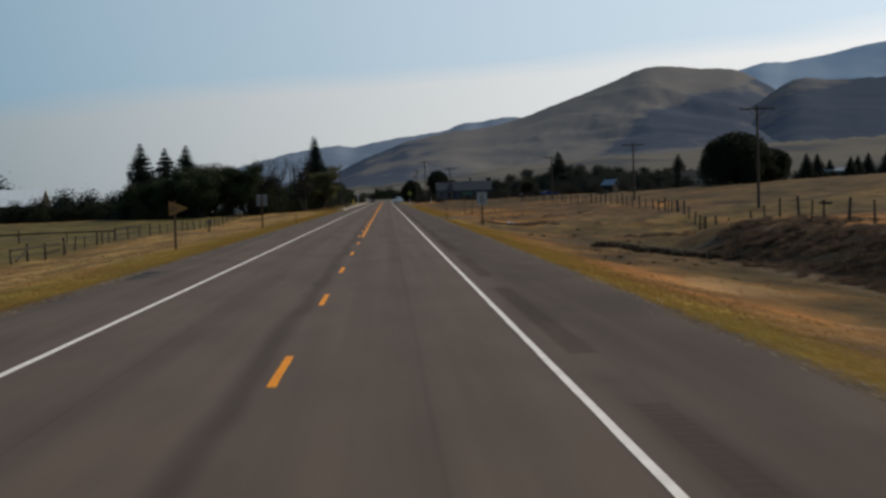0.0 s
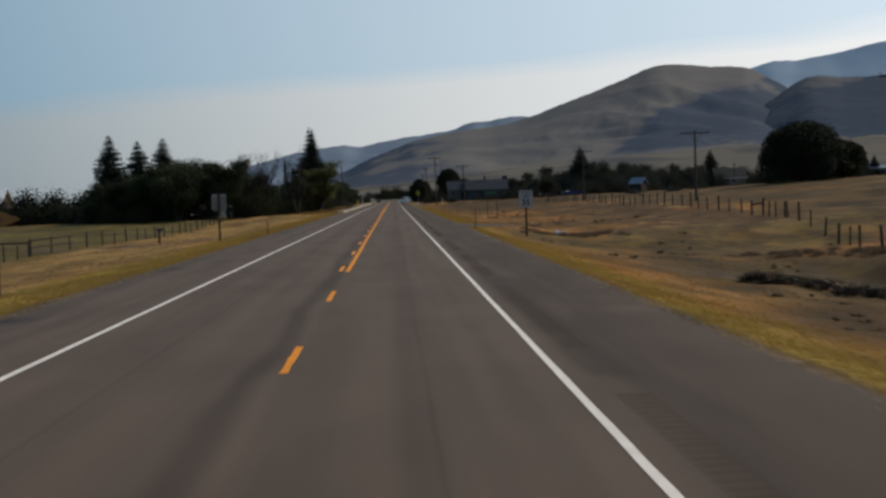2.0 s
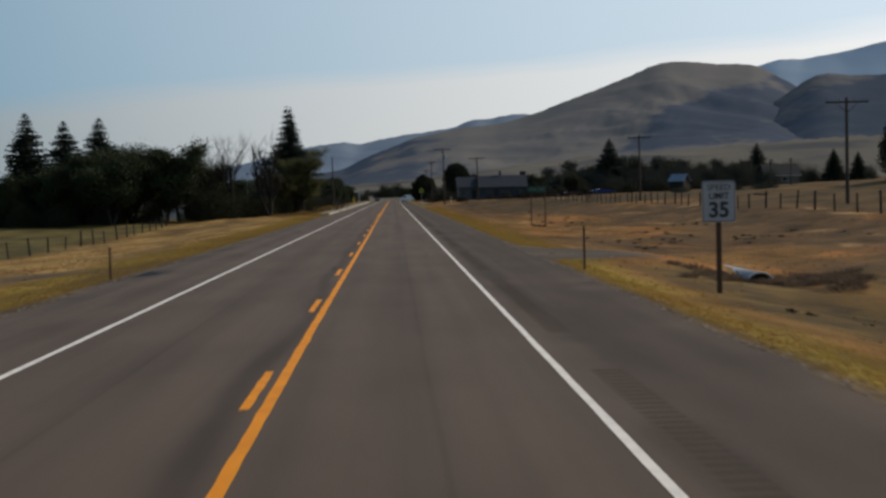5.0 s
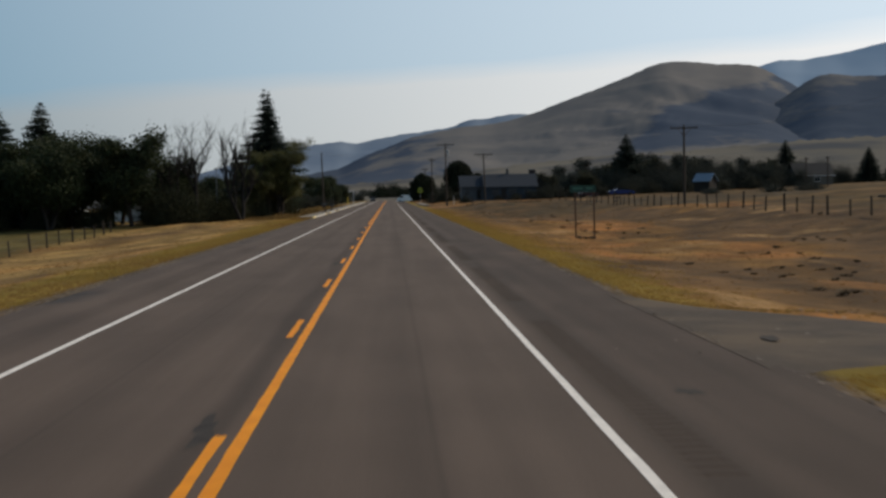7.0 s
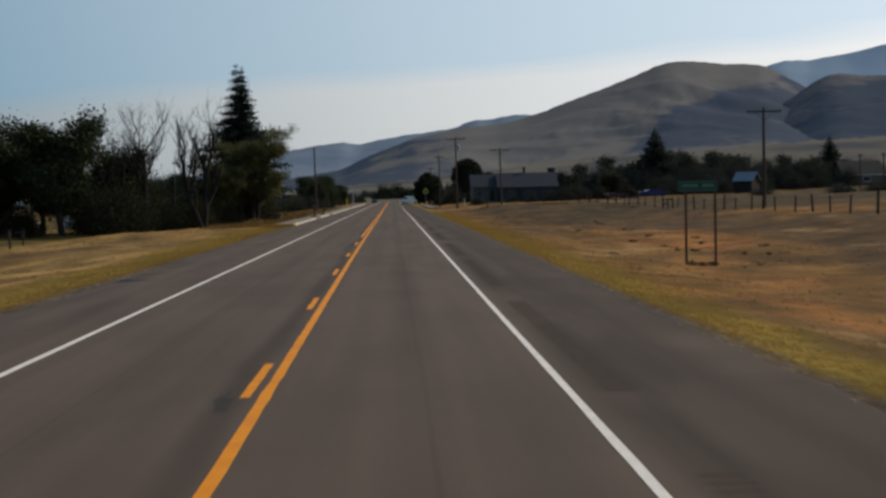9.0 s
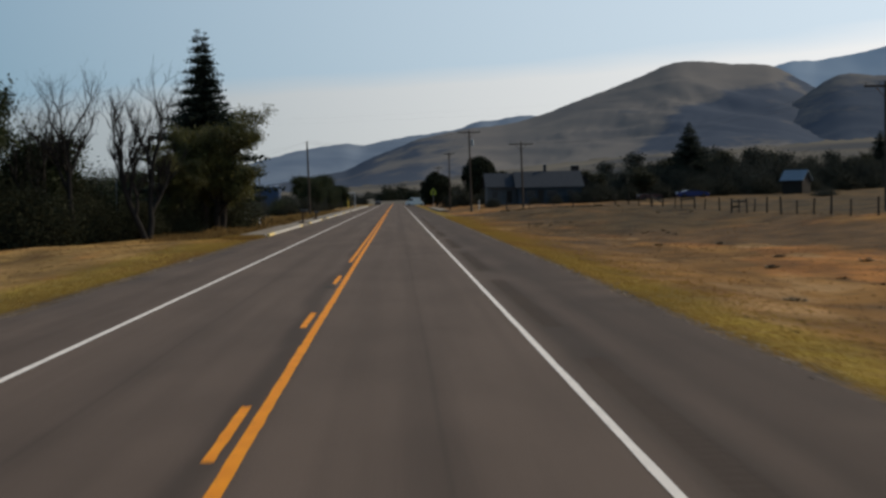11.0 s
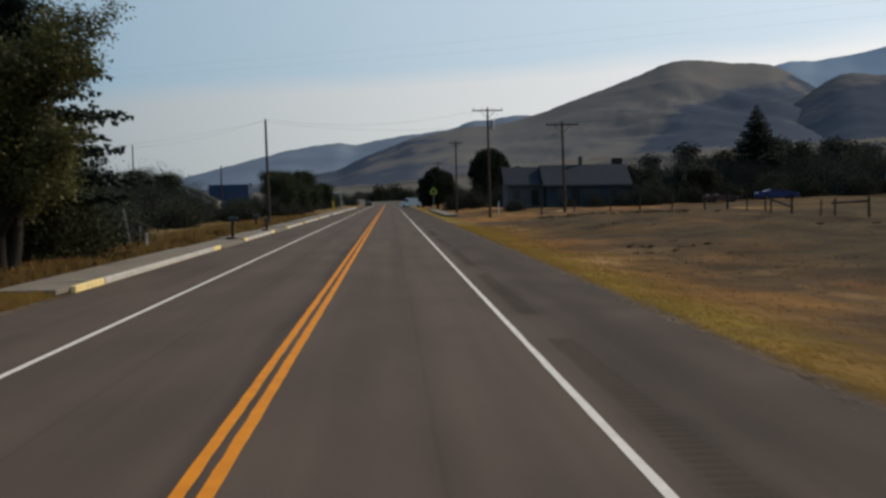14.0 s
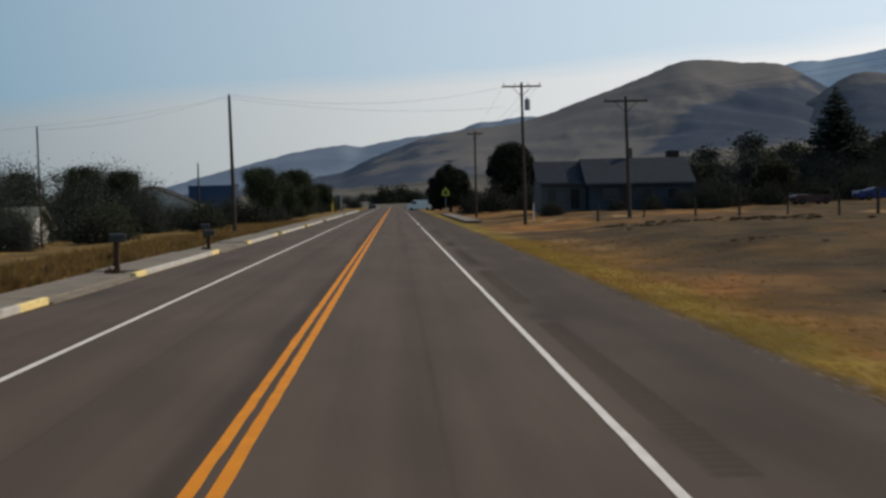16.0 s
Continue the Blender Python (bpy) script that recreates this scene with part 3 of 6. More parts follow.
# main road: wavy edges, slightly thick slab
edge_wave = Waves(11, 7.0, 4, 0.6)
ry = np.concatenate([np.arange(-60, 330, 0.6), np.arange(330, 720, 3.0)])
rumble_r = (3.97, 4.40)
xr = np.array([ROAD_L, ROAD_L + 0.12, -5.2, -3.6, -1.8, 0.0, 1.8, 3.6, rumble_r[0], rumble_r[1], 5.4, ROAD_R - 0.12, ROAD_R])


def road_mesh():
    V, F = [], []
    n = len(xr)
    for y in ry:
        for k, x in enumerate(xr):
            e = 0.0
            if k in (0, n - 1):
                e = 0.10 * float(edge_wave(x * 9, y))
            V.append((x + e, y, -0.035 if k in (0, n - 1) else 0.0))
    for j in range(len(ry) - 1):
        for k in range(n - 1):
            if k == 8 and ry[j] < 329:
                continue
            a = j * n + k
            F.append((a, a + 1, a + n + 1, a + n))
    return mesh_of("road", V, np.array(F), M["asphalt"])


road = tagged(new("road", road_mesh()), "grey asphalt two-lane highway with paved shoulders", "road", kind="structure")


def rumble_mesh(grooves, material):
    """Milled grooves across the shoulder beside the edge line, or the level asphalt round them."""
    V, F = [], []
    x0, x1 = rumble_r
    xs = (x0, x0 + 0.07, x1 - 0.07, x1)
    prof = [(0.0, 0.0), (0.12, 0.0), (0.18, -0.011), (0.24, -0.011), (0.30, 0.0)]
    y = -60.0
    while y < 329.0:
        milled = (y % 18.0) < 13.5
        for (a, za), (c, zc) in zip(prof, prof[1:]):
            if (milled and min(za, zc) < 0) != grooves:
                continue
            for k in range(3):
                b = len(V)
                for xx, dy, dz in ((xs[k], a, za * (k > 0)), (xs[k + 1], a, za * (k < 2)), (xs[k + 1], c, zc * (k < 2)), (xs[k], c, zc * (k > 0))):
                    V.append((xx, y + dy, dz if grooves else 0.0))
                F.append((b, b + 1, b + 2, b + 3))
        y += 0.30
    return mesh_of("rumble_strip", V, np.array(F), material)


tagged(new("road_shoulder", rumble_mesh(False, M["asphalt"])), "plain asphalt round the rumble grooves", "road", kind="structure")
tagged(new("rumble_strip", rumble_mesh(True, M["groove"])), "milled rumble strip grooves in the asphalt shoulder", "rumble strip", kind="structure")

# the drive that joins from the right
def drive_y(x):
    return 139.2 - 3.5 * (1 - np.exp(-(np.maximum(x, 6.45) - 6.45) / 3.0)) - 0.05 * (x - 6.45)


def drive_mesh():
    us, vs = np.linspace(0, 1, 40), np.linspace(-1, 1, 17)
    V, F = [], []
    for u in us:
        x = 6.3 + 5.2 * u
        half = (2.6 + 4.4 * math.exp(-(x - 6.45) / 2.0)) * (1 - 0.9 * max(0, u - 0.45) ** 1.5 * 2.3)
        for v in vs:
            w = 0.22 * float(edge_wave(x * 3, v * 9)) if abs(v) == 1 else 0.0
            y = drive_y(x) + v * (half + w)
            near = float(smooth01((x - 6.3) / 1.7))
            V.append((x, y, 0.006 * (1 - near) + near * (gz(x, y) + 0.03 * min(1, (1 - u) * 4)) - (0.05 if abs(v) == 1 else 0) - (0.04 if u == 1 else 0)))
    n = len(vs)
    for i in range(len(us) - 1):
        for j in range(n - 1):
            F.append((i * n + j, (i + 1) * n + j, (i + 1) * n + j + 1, i * n + j + 1))
    return mesh_of("driveway", V, np.array(F), M["gravel"], True)


tagged(new("driveway", drive_mesh()), "grey gravel field approach joining the highway", "driveway", kind="structure")


# painted lines
def wander(y):
    """Sideways drift of the solid centre line and its dashes along the road."""
    return float(np.interp(y, [70, 95, 110, 165, 195, 230, 262], [0.035, 0.03, 0.0, 0.0, -0.045, -0.045, -0.01]))


def wander_left(y):
    """The same for the second line."""
    return float(np.interp(y, [223, 262], [-0.01, 0.03]))


def strip_mesh(name, x0, x1, y0, y1, material, step=1.0, rough=0.003, z=0.005, drift=None):
    n = max(2, int((y1 - y0) / step) + 1)
    V, F = [], []
    for y in np.linspace(y0, y1, n):
        o = drift(y) if drift else 0.0
        V += [(x0 + o + rng.normal(0, rough), y, z), (x1 + o + rng.normal(0, rough), y, z)]
    for j in range(n - 1):
        F.append((2 * j, 2 * j + 1, 2 * j + 3, 2 * j + 2))
    return mesh_of(name, V, np.array(F), material)


tagged(new("edge_line", strip_mesh("edge_line", 3.55, 3.652, -60, 372, M["white_line"])), "solid white painted edge line", "road marking", kind="structure")
for a in (379.0, 400.0, 421.0, 450.0, 480.0, 520.0):
    tagged(new("edge_line", strip_mesh("edge_line", 3.535, 3.665, a, a + 14, M["white_line"])), "broken white painted edge line", "road marking", kind="structure")
tagged(new("edge_line", strip_mesh("edge_line", -3.66, -3.54, -60, 690, M["white_line"])), "solid white painted edge line", "road marking", kind="structure")
tagged(new("centre_line", strip_mesh("centre_line", 0.06, 0.195, 76.6, 690, M["yellow_line"], 0.5, 0.004, drift=wander)), "solid yellow centre line", "road marking", kind="structure")
tagged(new("centre_line", strip_mesh("centre_line", -0.20, -0.075, 223.3, 690, M["yellow_line"], 0.5, 0.004, drift=wander_left)), "second solid yellow centre line", "road marking", kind="structure")
for k in range(-5, 17):
    y0 = 16.05 + 12.19 * k
    xo = 0.04 if k < 5 else -0.16
    tagged(new("centre_dash", strip_mesh("centre_dash", xo, xo + 0.115, y0, y0 + (3.15 if k < 16 else 3.8), M["yellow_line"], 0.35, 0.005, drift=wander)),
           "yellow centre line dash", "road marking", "centre line dashes", kind="structure")


# hills: a crest at given bearings and elevations, with spurs and hollows down its flank
def hill(name, label, crest, r_crest, r_base, material, seed, rough=1.0, nu=420, nv=110, power=1.25, back=1.4, jag=0.0):
    deg = np.linspace(crest[0][0], crest[-1][0], nu)
    az = np.radians(deg)
    el = np.interp(deg, [c[0] for c in crest], [c[1] for c in crest])
    k = np.hanning(9)
    el = np.convolve(np.pad(el, 4, mode="edge"), k / k.sum(), "valid")
    g = np.random.default_rng(seed)
    rag = jag * (0.5 * np.sin(deg * 9 + seed) * np.sin(deg * 3.7) + 0.5 * np.convolve(g.uniform(-1, 1, nu + 2), (0.25, 0.5, 0.25), "valid"))
    v = np.sort(np.concatenate([np.linspace(0, back, nv - 1), [1.0]]))
    A, Vv = np.meshgrid(az, v)
    E = np.tile(el, (nv, 1))
    warp, ridge, fold = Waves(seed + 2, 900.0, 2), Waves(seed, 620.0, 6, 0.5), Waves(seed + 1, 1500.0, 2)
    R = r_base + (r_crest - r_base) * Vv
    X, Y = 1.56 + R * np.sin(A), R * np.cos(A)
    zc = 2.2 + r_crest * np.tan(np.radians(E))
    top = r_crest * np.tan(np.radians(np.tile(rag, (nv, 1)))) * np.exp(-((Vv - 1) / 0.03) ** 2)
    up = np.clip(Vv, 0, 1) ** power
    down = np.clip((Vv - 1) / (back - 1), 0, 1)
    w = np.sin(np.pi * np.clip(Vv, 0, 1)) ** 1.2
    spur = 0.55 - 1.3 * np.abs(ridge(X + 0.35 * Y + 90 * warp(X, Y), Y * 0.55))
    Z = zc * (up - 0.8 * down) + w * rough * (0.05 * zc * spur + 0.06 * zc * fold(X, Y)) - 6 * (1 - np.clip(Vv * 8, 0, 1))
    Z += top + 0.0025 * zc * ridge(X * 3, Y * 3) * (Vv > 0.1)
    V = np.stack([X.ravel(), Y.ravel(), Z.ravel()], 1)
    i = np.arange(nu * nv).reshape(nv, nu)
    F = np.stack([i[:-1, :-1], i[:-1, 1:], i[1:, 1:], i[1:, :-1]], -1).reshape(-1, 4)
    return tagged(new(name, mesh_of(name, V, F, material, True)), label, "hill", kind="structure")


def hill_material(name, grass, grass2, wood, u0, lo, rise, base):
    """Dry grass with a belt of dark wood that widens upwards past the bearing u0 (x over y)."""
    m = mat(name, grass, grass2, 0.007, 1.0, 0.25, 0.03, world_space=True, spec=0.0, stretch=(1, 0.4, 1.8))
    n, l = m.node_tree.nodes, m.node_tree.links
    b = n["Principled BSDF"]
    old = b.inputs["Base Color"].links[0].from_socket
    co = n.new("ShaderNodeNewGeometry").outputs["Position"]
    sep = n.new("ShaderNodeSeparateXYZ")
    l.new(co, sep.inputs[0])

    def op(o, a, c, clamp=False):
        x = n.new("ShaderNodeMath")
        x.operation, x.use_clamp = o, clamp
        for k, v in enumerate((a, c)):
            if isinstance(v, (int, float)):
                x.inputs[k].default_value = v
            else:
                l.new(v, x.inputs[k])
        return x.outputs[0]

    mp = n.new("ShaderNodeMapping")
    mp.inputs["Scale"].default_value = (1.0, 0.5, 2.6)
    mp.inputs["Rotation"].default_value = (0.0, 0.35, 0.3)
    l.new(co, mp.inputs[0])
    t = n.new("ShaderNodeTexNoise")
    t.inputs["Scale"].default_value, t.inputs["Detail"].default_value, t.inputs["Roughness"].default_value = 0.0038, 11.0, 0.66
    l.new(mp.outputs[0], t.inputs["Vector"])
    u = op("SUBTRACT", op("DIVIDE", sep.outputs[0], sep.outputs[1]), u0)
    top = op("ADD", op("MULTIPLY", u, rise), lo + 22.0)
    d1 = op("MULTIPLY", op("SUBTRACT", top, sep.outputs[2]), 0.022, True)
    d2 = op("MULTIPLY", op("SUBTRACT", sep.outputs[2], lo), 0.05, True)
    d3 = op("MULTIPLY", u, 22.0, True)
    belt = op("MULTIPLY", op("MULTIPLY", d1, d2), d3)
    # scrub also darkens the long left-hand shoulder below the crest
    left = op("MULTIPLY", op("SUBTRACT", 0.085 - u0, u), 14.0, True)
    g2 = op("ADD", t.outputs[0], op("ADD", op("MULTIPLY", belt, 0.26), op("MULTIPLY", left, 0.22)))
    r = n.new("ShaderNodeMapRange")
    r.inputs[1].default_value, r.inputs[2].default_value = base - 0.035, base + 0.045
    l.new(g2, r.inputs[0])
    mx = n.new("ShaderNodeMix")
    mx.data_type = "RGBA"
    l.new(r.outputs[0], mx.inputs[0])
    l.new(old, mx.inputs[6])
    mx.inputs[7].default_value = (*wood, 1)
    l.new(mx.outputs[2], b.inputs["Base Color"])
    return m


# grass and wood tones have distance haze mixed in as grey-blue
M["hill_grass"] = hill_material("hazed_hill_grass", (0.176, 0.166, 0.160), (0.143, 0.140, 0.144), (0.074, 0.090, 0.122), 0.135, 40.0, 1400.0, 0.64)
M["hill_wood"] = hill_material("hazed_wooded_hill", (0.150, 0.146, 0.146), (0.122, 0.124, 0.132), (0.070, 0.086, 0.116), 0.08, 28.0, 900.0, 0.68)
# the two ridges' blue is distance haze painted as base colour
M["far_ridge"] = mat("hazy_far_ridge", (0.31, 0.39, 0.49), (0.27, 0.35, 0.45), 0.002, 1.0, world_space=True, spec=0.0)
M["near_ridge"] = mat("haze_blue_ridge", (0.20, 0.245, 0.31), (0.165, 0.21, 0.28), 0.003, 1.0, world_space=True, spec=0.0)
M["pale_slope"] = mat("pale_valley_slope", (0.17, 0.155, 0.132), (0.13, 0.12, 0.106), 0.012, 1.0, 0.5, 0.05, world_space=True, spec=0.0, stretch=(1, 0.35, 2), c3=(0.085, 0.088, 0.094), scale3=0.011, cut3=0.52)

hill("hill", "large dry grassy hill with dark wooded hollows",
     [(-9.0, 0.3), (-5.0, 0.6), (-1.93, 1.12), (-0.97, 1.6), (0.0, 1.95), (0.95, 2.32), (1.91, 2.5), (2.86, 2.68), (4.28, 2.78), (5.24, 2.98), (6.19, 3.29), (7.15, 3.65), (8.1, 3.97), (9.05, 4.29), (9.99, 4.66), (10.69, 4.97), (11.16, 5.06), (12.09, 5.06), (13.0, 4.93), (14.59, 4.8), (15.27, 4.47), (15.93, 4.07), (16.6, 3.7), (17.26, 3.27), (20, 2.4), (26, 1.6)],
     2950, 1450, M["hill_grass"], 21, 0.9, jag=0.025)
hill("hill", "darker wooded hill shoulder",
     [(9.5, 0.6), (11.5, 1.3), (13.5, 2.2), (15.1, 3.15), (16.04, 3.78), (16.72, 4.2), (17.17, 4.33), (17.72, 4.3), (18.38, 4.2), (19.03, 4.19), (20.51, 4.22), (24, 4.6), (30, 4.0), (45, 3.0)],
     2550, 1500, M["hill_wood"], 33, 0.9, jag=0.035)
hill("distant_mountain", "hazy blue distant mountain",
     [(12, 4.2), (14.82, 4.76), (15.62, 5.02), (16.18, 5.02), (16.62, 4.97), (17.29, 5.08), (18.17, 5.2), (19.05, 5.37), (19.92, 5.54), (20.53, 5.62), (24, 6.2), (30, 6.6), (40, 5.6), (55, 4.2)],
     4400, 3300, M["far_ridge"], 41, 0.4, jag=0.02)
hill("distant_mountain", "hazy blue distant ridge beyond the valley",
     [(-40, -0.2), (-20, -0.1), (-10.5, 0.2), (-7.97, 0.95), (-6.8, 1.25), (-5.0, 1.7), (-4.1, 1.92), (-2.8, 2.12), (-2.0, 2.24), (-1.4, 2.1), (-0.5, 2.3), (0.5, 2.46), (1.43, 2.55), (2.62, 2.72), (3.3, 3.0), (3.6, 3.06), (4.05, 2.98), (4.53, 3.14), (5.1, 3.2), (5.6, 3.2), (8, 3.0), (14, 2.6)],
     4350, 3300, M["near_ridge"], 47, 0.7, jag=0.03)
hill("valley_slope", "pale dry slope at the foot of the hills",
     [(-12, 0.15), (-4, 0.3), (0, 0.55), (4, 0.95), (8, 1.35), (12, 1.5), (16, 1.75), (21, 1.9), (30, 1.9), (45, 1.6), (60, 1.2)],
     1500, 620, M["pale_slope"], 55, 1.3, back=1.2, jag=0.09)

# ---- trees and shrubs ----
def ring_tube(V, F, pts, rad, sides=5):
    """Adds a tapered tube through pts to the lists."""
    base, n = len(V), len(pts)
    for i, p in enumerate(pts):
        d = (pts[min(i + 1, n - 1)] - pts[max(i - 1, 0)])
        d = d / (np.linalg.norm(d) + 1e-9)
        a = np.cross(d, (0.31, 0.17, 0.93) if abs(d[2]) < 0.9 else (1, 0, 0))
        a /= np.linalg.norm(a)
        b = np.cross(d, a)
        for s in range(sides):
            t = 2 * math.pi * s / sides
            V.append(p + rad[i] * (a * math.cos(t) + b * math.sin(t)))
    for i in range(n - 1):
        for s in range(sides):
            q, w = base + i * sides + s, base + i * sides + (s + 1) % sides
            F.append((q, w, w + sides, q + sides))


def limbs(g, height, r0, fork=0.3, levels=3, lean=0.0, kids=(5, 4, 3), spread=0.75, rise=0.25, stems=1, sweep=(0, 0, 0), orders=None):
    """A branching skeleton. Returns vertices, faces and the points where foliage hangs."""
    V, F, tips = [], [], []
    sweep = np.array(sweep, float)

    def go(p, d, length, r, lev):
        n = 5 if lev == 0 else 4
        pts, rad = [p], [r]
        for i in range(n):
            d = d + g.normal(0, 0.10 + 0.05 * lev, 3) + np.array((0, 0, rise * 0.25)) + sweep * (0.12 * lev)
            d /= np.linalg.norm(d)
            pts.append(pts[-1] + d * length / n)
            rad.append(r * (1 - (i + 1) / n * (0.55 if lev < levels else 0.85)))
        if orders is not None and lev < 2:
            orders[lev].append(([], []))
        vs, fs = (V, F) if orders is None else orders[min(lev, 1)][-1]
        ring_tube(vs, fs, pts, rad, 7 if lev == 0 else (5 if lev == 1 else 3))
        if lev >= 1:
            tips.extend((q, lev) for q in pts[2:])
        if lev < levels:
            for k in range(kids[min(lev, len(kids) - 1)]):
                t = g.uniform(fork if lev == 0 else 0.25, 1.0)
                i = min(int(t * n), n - 1)
                q = pts[i] + (pts[i + 1] - pts[i]) * (t * n - i)
                a = g.uniform(0, 2 * math.pi)
                side = np.array((math.cos(a), math.sin(a), 0.0))
                nd = d * (1 - spread * 0.6) + side * spread + np.array((0, 0, rise))
                nd /= np.linalg.norm(nd)
                go(q, nd, length * g.uniform(0.45, 0.72) * (0.9 if lev else 0.85), rad[i] * 0.6, lev + 1)

    for s in range(stems):
        a = 2 * math.pi * s / stems + g.uniform(0, 1)
        out = 0.0 if stems == 1 else 0.28
        d0 = np.array((math.cos(a) * out + lean, math.sin(a) * out, 1.0))
        go(np.array((0.12 * math.cos(a) * (stems > 1), 0.12 * math.sin(a) * (stems > 1), -0.15)), d0 / np.linalg.norm(d0), height * 0.62 * g.uniform(0.85, 1.0), r0, 0)
    return V, F, tips


def leaf_quads(g, centres, per, sigma, size, flat=0.0):
    """Small four-cornered leaf clumps scattered round each centre."""
    c = np.repeat(np.asarray(centres), per, axis=0)
    n = len(c)
    c = c + g.normal(0, 1, (n, 3)) * sigma * np.array((1, 1, 0.8))
    u = g.normal(0, 1, (n, 3))
    u /= np.linalg.norm(u, axis=1)[:, None]
    w = np.cross(u, g.normal(0, 1, (n, 3)))
    w /= np.linalg.norm(w, axis=1)[:, None] + 1e-9
    s = size * g.uniform(0.5, 1.25, (n, 1))
    a, b = u * s, w * s * 0.55
    V = np.stack([c - a, c + b * 0.9, c + a, c - b], 1).reshape(-1, 3)
    F = np.arange(4 * n).reshape(-1, 4)
    return V, F


def leafy_tree(name, seed, height, r0, leaves, label, per=10, sigma=0.45, size=0.22, stems=1, levels=3, kids=(7, 5, 3), spread=0.8, fork=0.25, at=(0, 0, 0), drop=0.0, lean=0.0):
    g = np.random.default_rng(seed)
    V, F, tips = limbs(g, height, r0, fork, levels, lean, kids, spread, 0.3, stems)
    c = np.array([p for p, lev in tips if lev >= 2])
    if drop:
        c = c[g.uniform(0, 1, len(c)) > drop]
    V = np.array(V)
    k = height / max(c[:, 2].max() + sigma, 0.1)
    V, c = V * k, c * k
    t = thing(name, label, "tree", at)
    part("trunk", mesh_of("trunk", V, np.array(F), M["bark"], True), None, t, "dark forked trunk and limbs")
    LV, LF = leaf_quads(g, c, per, sigma, size)
    LV[:, 2] = np.maximum(LV[:, 2], 0.15)
    part("crown", mesh_of("crown", LV, LF, leaves), None, t)
    return t


def bare_tree(seed, height, r0, label, at=(0, 0, 0), stems=1, sweep=(0, 0, 0), kids=(8, 5, 4, 3), spread=0.6, rise=0.45, fork=0.36, wide=1.25):
    """A leafless tree of slim, upright limbs that end in fine twigs."""
    g = np.random.default_rng(seed)
    orders = ([], [])
    limbs(g, height, r0, fork, 4, 0.0, kids, spread, rise, stems, sweep, orders)
    top = max(v[2] for bough in orders[1] for v in bough[0])
    t = thing("bare_tree", label, "tree", at)
    for name, pieces, note in (("trunk", orders[0], ""), ("limb", orders[1], "slim upright grey limb with fine twigs")):
        for V, F in pieces:
            V = np.array(V) * np.array((wide, wide, 1.0)) * (height / top)
            part(name, mesh_of(name, V, np.array(F), M["bare_bark"], True), None, t, note)
    return t


def conifer(seed, height, radius, label, at=(0, 0, 0), tops=1, skirt=0.06, rows=46, dense=1.0, taper=0.72, fine=1.0, tiers=15, layer=0.3):
    """Spruce: whorls of drooping boughs that carry hanging needle sprays."""
    g = np.random.default_rng(seed)
    TV, TF, c, ux, sz = [], [], [], [], []
    for top in range(tops):
        off = np.array((0.55 * (top - (tops - 1) / 2), 0.1 * top, 0.0))
        h = height - 0.35 * top
        ring_tube(TV, TF, [np.array((0, 0, -0.2)), off * 0.4 + (0, 0, h * 0.5), off + (0, 0, h)], [0.017 * height, 0.010 * height, 0.01], 7)
        lo = skirt if top == 0 else 0.55
        for i in range(rows):
            f = (i + g.uniform(-0.3, 0.3)) / rows
            f = (1 - layer) * f + layer * (round(f * tiers) + 0.12 * g.normal()) / tiers
            f = lo + (1 - lo) * min(max(f, 0.0), 0.995)
            z = h * f
            reach = radius * min(1.0, (1 - f) * 1.06) ** taper * g.uniform(0.72, 1.12) + 0.12
            if tops > 1:
                reach *= 0.8 if f > 0.6 else 1.0
            axis = off * f
            for b in range(max(4, int((6 + 5 * (1 - f)) * dense))):
                a = g.uniform(0, 2 * math.pi)
                dirn = np.array((math.cos(a), math.sin(a), 0.0))
                L = reach * g.uniform(0.65, 1.1)
                steps = max(2, int(L / (0.28 * fine)))
                for s in range(1, steps + 1):
                    q = s / steps
                    p = axis + dirn * L * q + np.array((0, 0, z - 0.32 * L * q + 0.22 * L * q * q))
                    c.append(p)
                    ux.append(dirn + (0, 0, -0.25))
                    sz.append((0.30 + 0.10 * L) * (1.15 - 0.5 * q) * fine)
    c, ux, sz = np.array(c), np.array(ux), np.array(sz)[:, None]
    n = len(c)
    c = c + g.normal(0, 0.07, (n, 3))
    side = np.cross(ux, (0, 0, 1.0))
    side /= np.linalg.norm(side, axis=1)[:, None] + 1e-9
    V1 = np.stack([c - ux * sz * 0.35, c + side * sz * 0.42 + (0, 0, -0.06), c + ux * sz * 0.75 + g.normal(0, 0.05, (n, 3)), c - side * sz * 0.42 + (0, 0, -0.06)], 1).reshape(-1, 3)
    hang = np.stack([np.zeros(n), np.zeros(n), -sz[:, 0] * g.uniform(0.5, 1.0, n)], 1)
    V2 = np.stack([c - ux * sz * 0.4, c + ux * sz * 0.5, c + ux * sz * 0.25 + hang, c - ux * sz * 0.15 + hang * 0.8], 1).reshape(-1, 3)
    V = np.concatenate([V1, V2])
    t = thing("spruce_tree", label, "tree", at)
    part("trunk", mesh_of("trunk", TV, np.array(TF), M["bark"], True), None, t)
    part("crown", mesh_of("crown", V, np.arange(len(V)).reshape(-1, 4), M["needles"]), None, t, "layered drooping needle boughs")
    return t


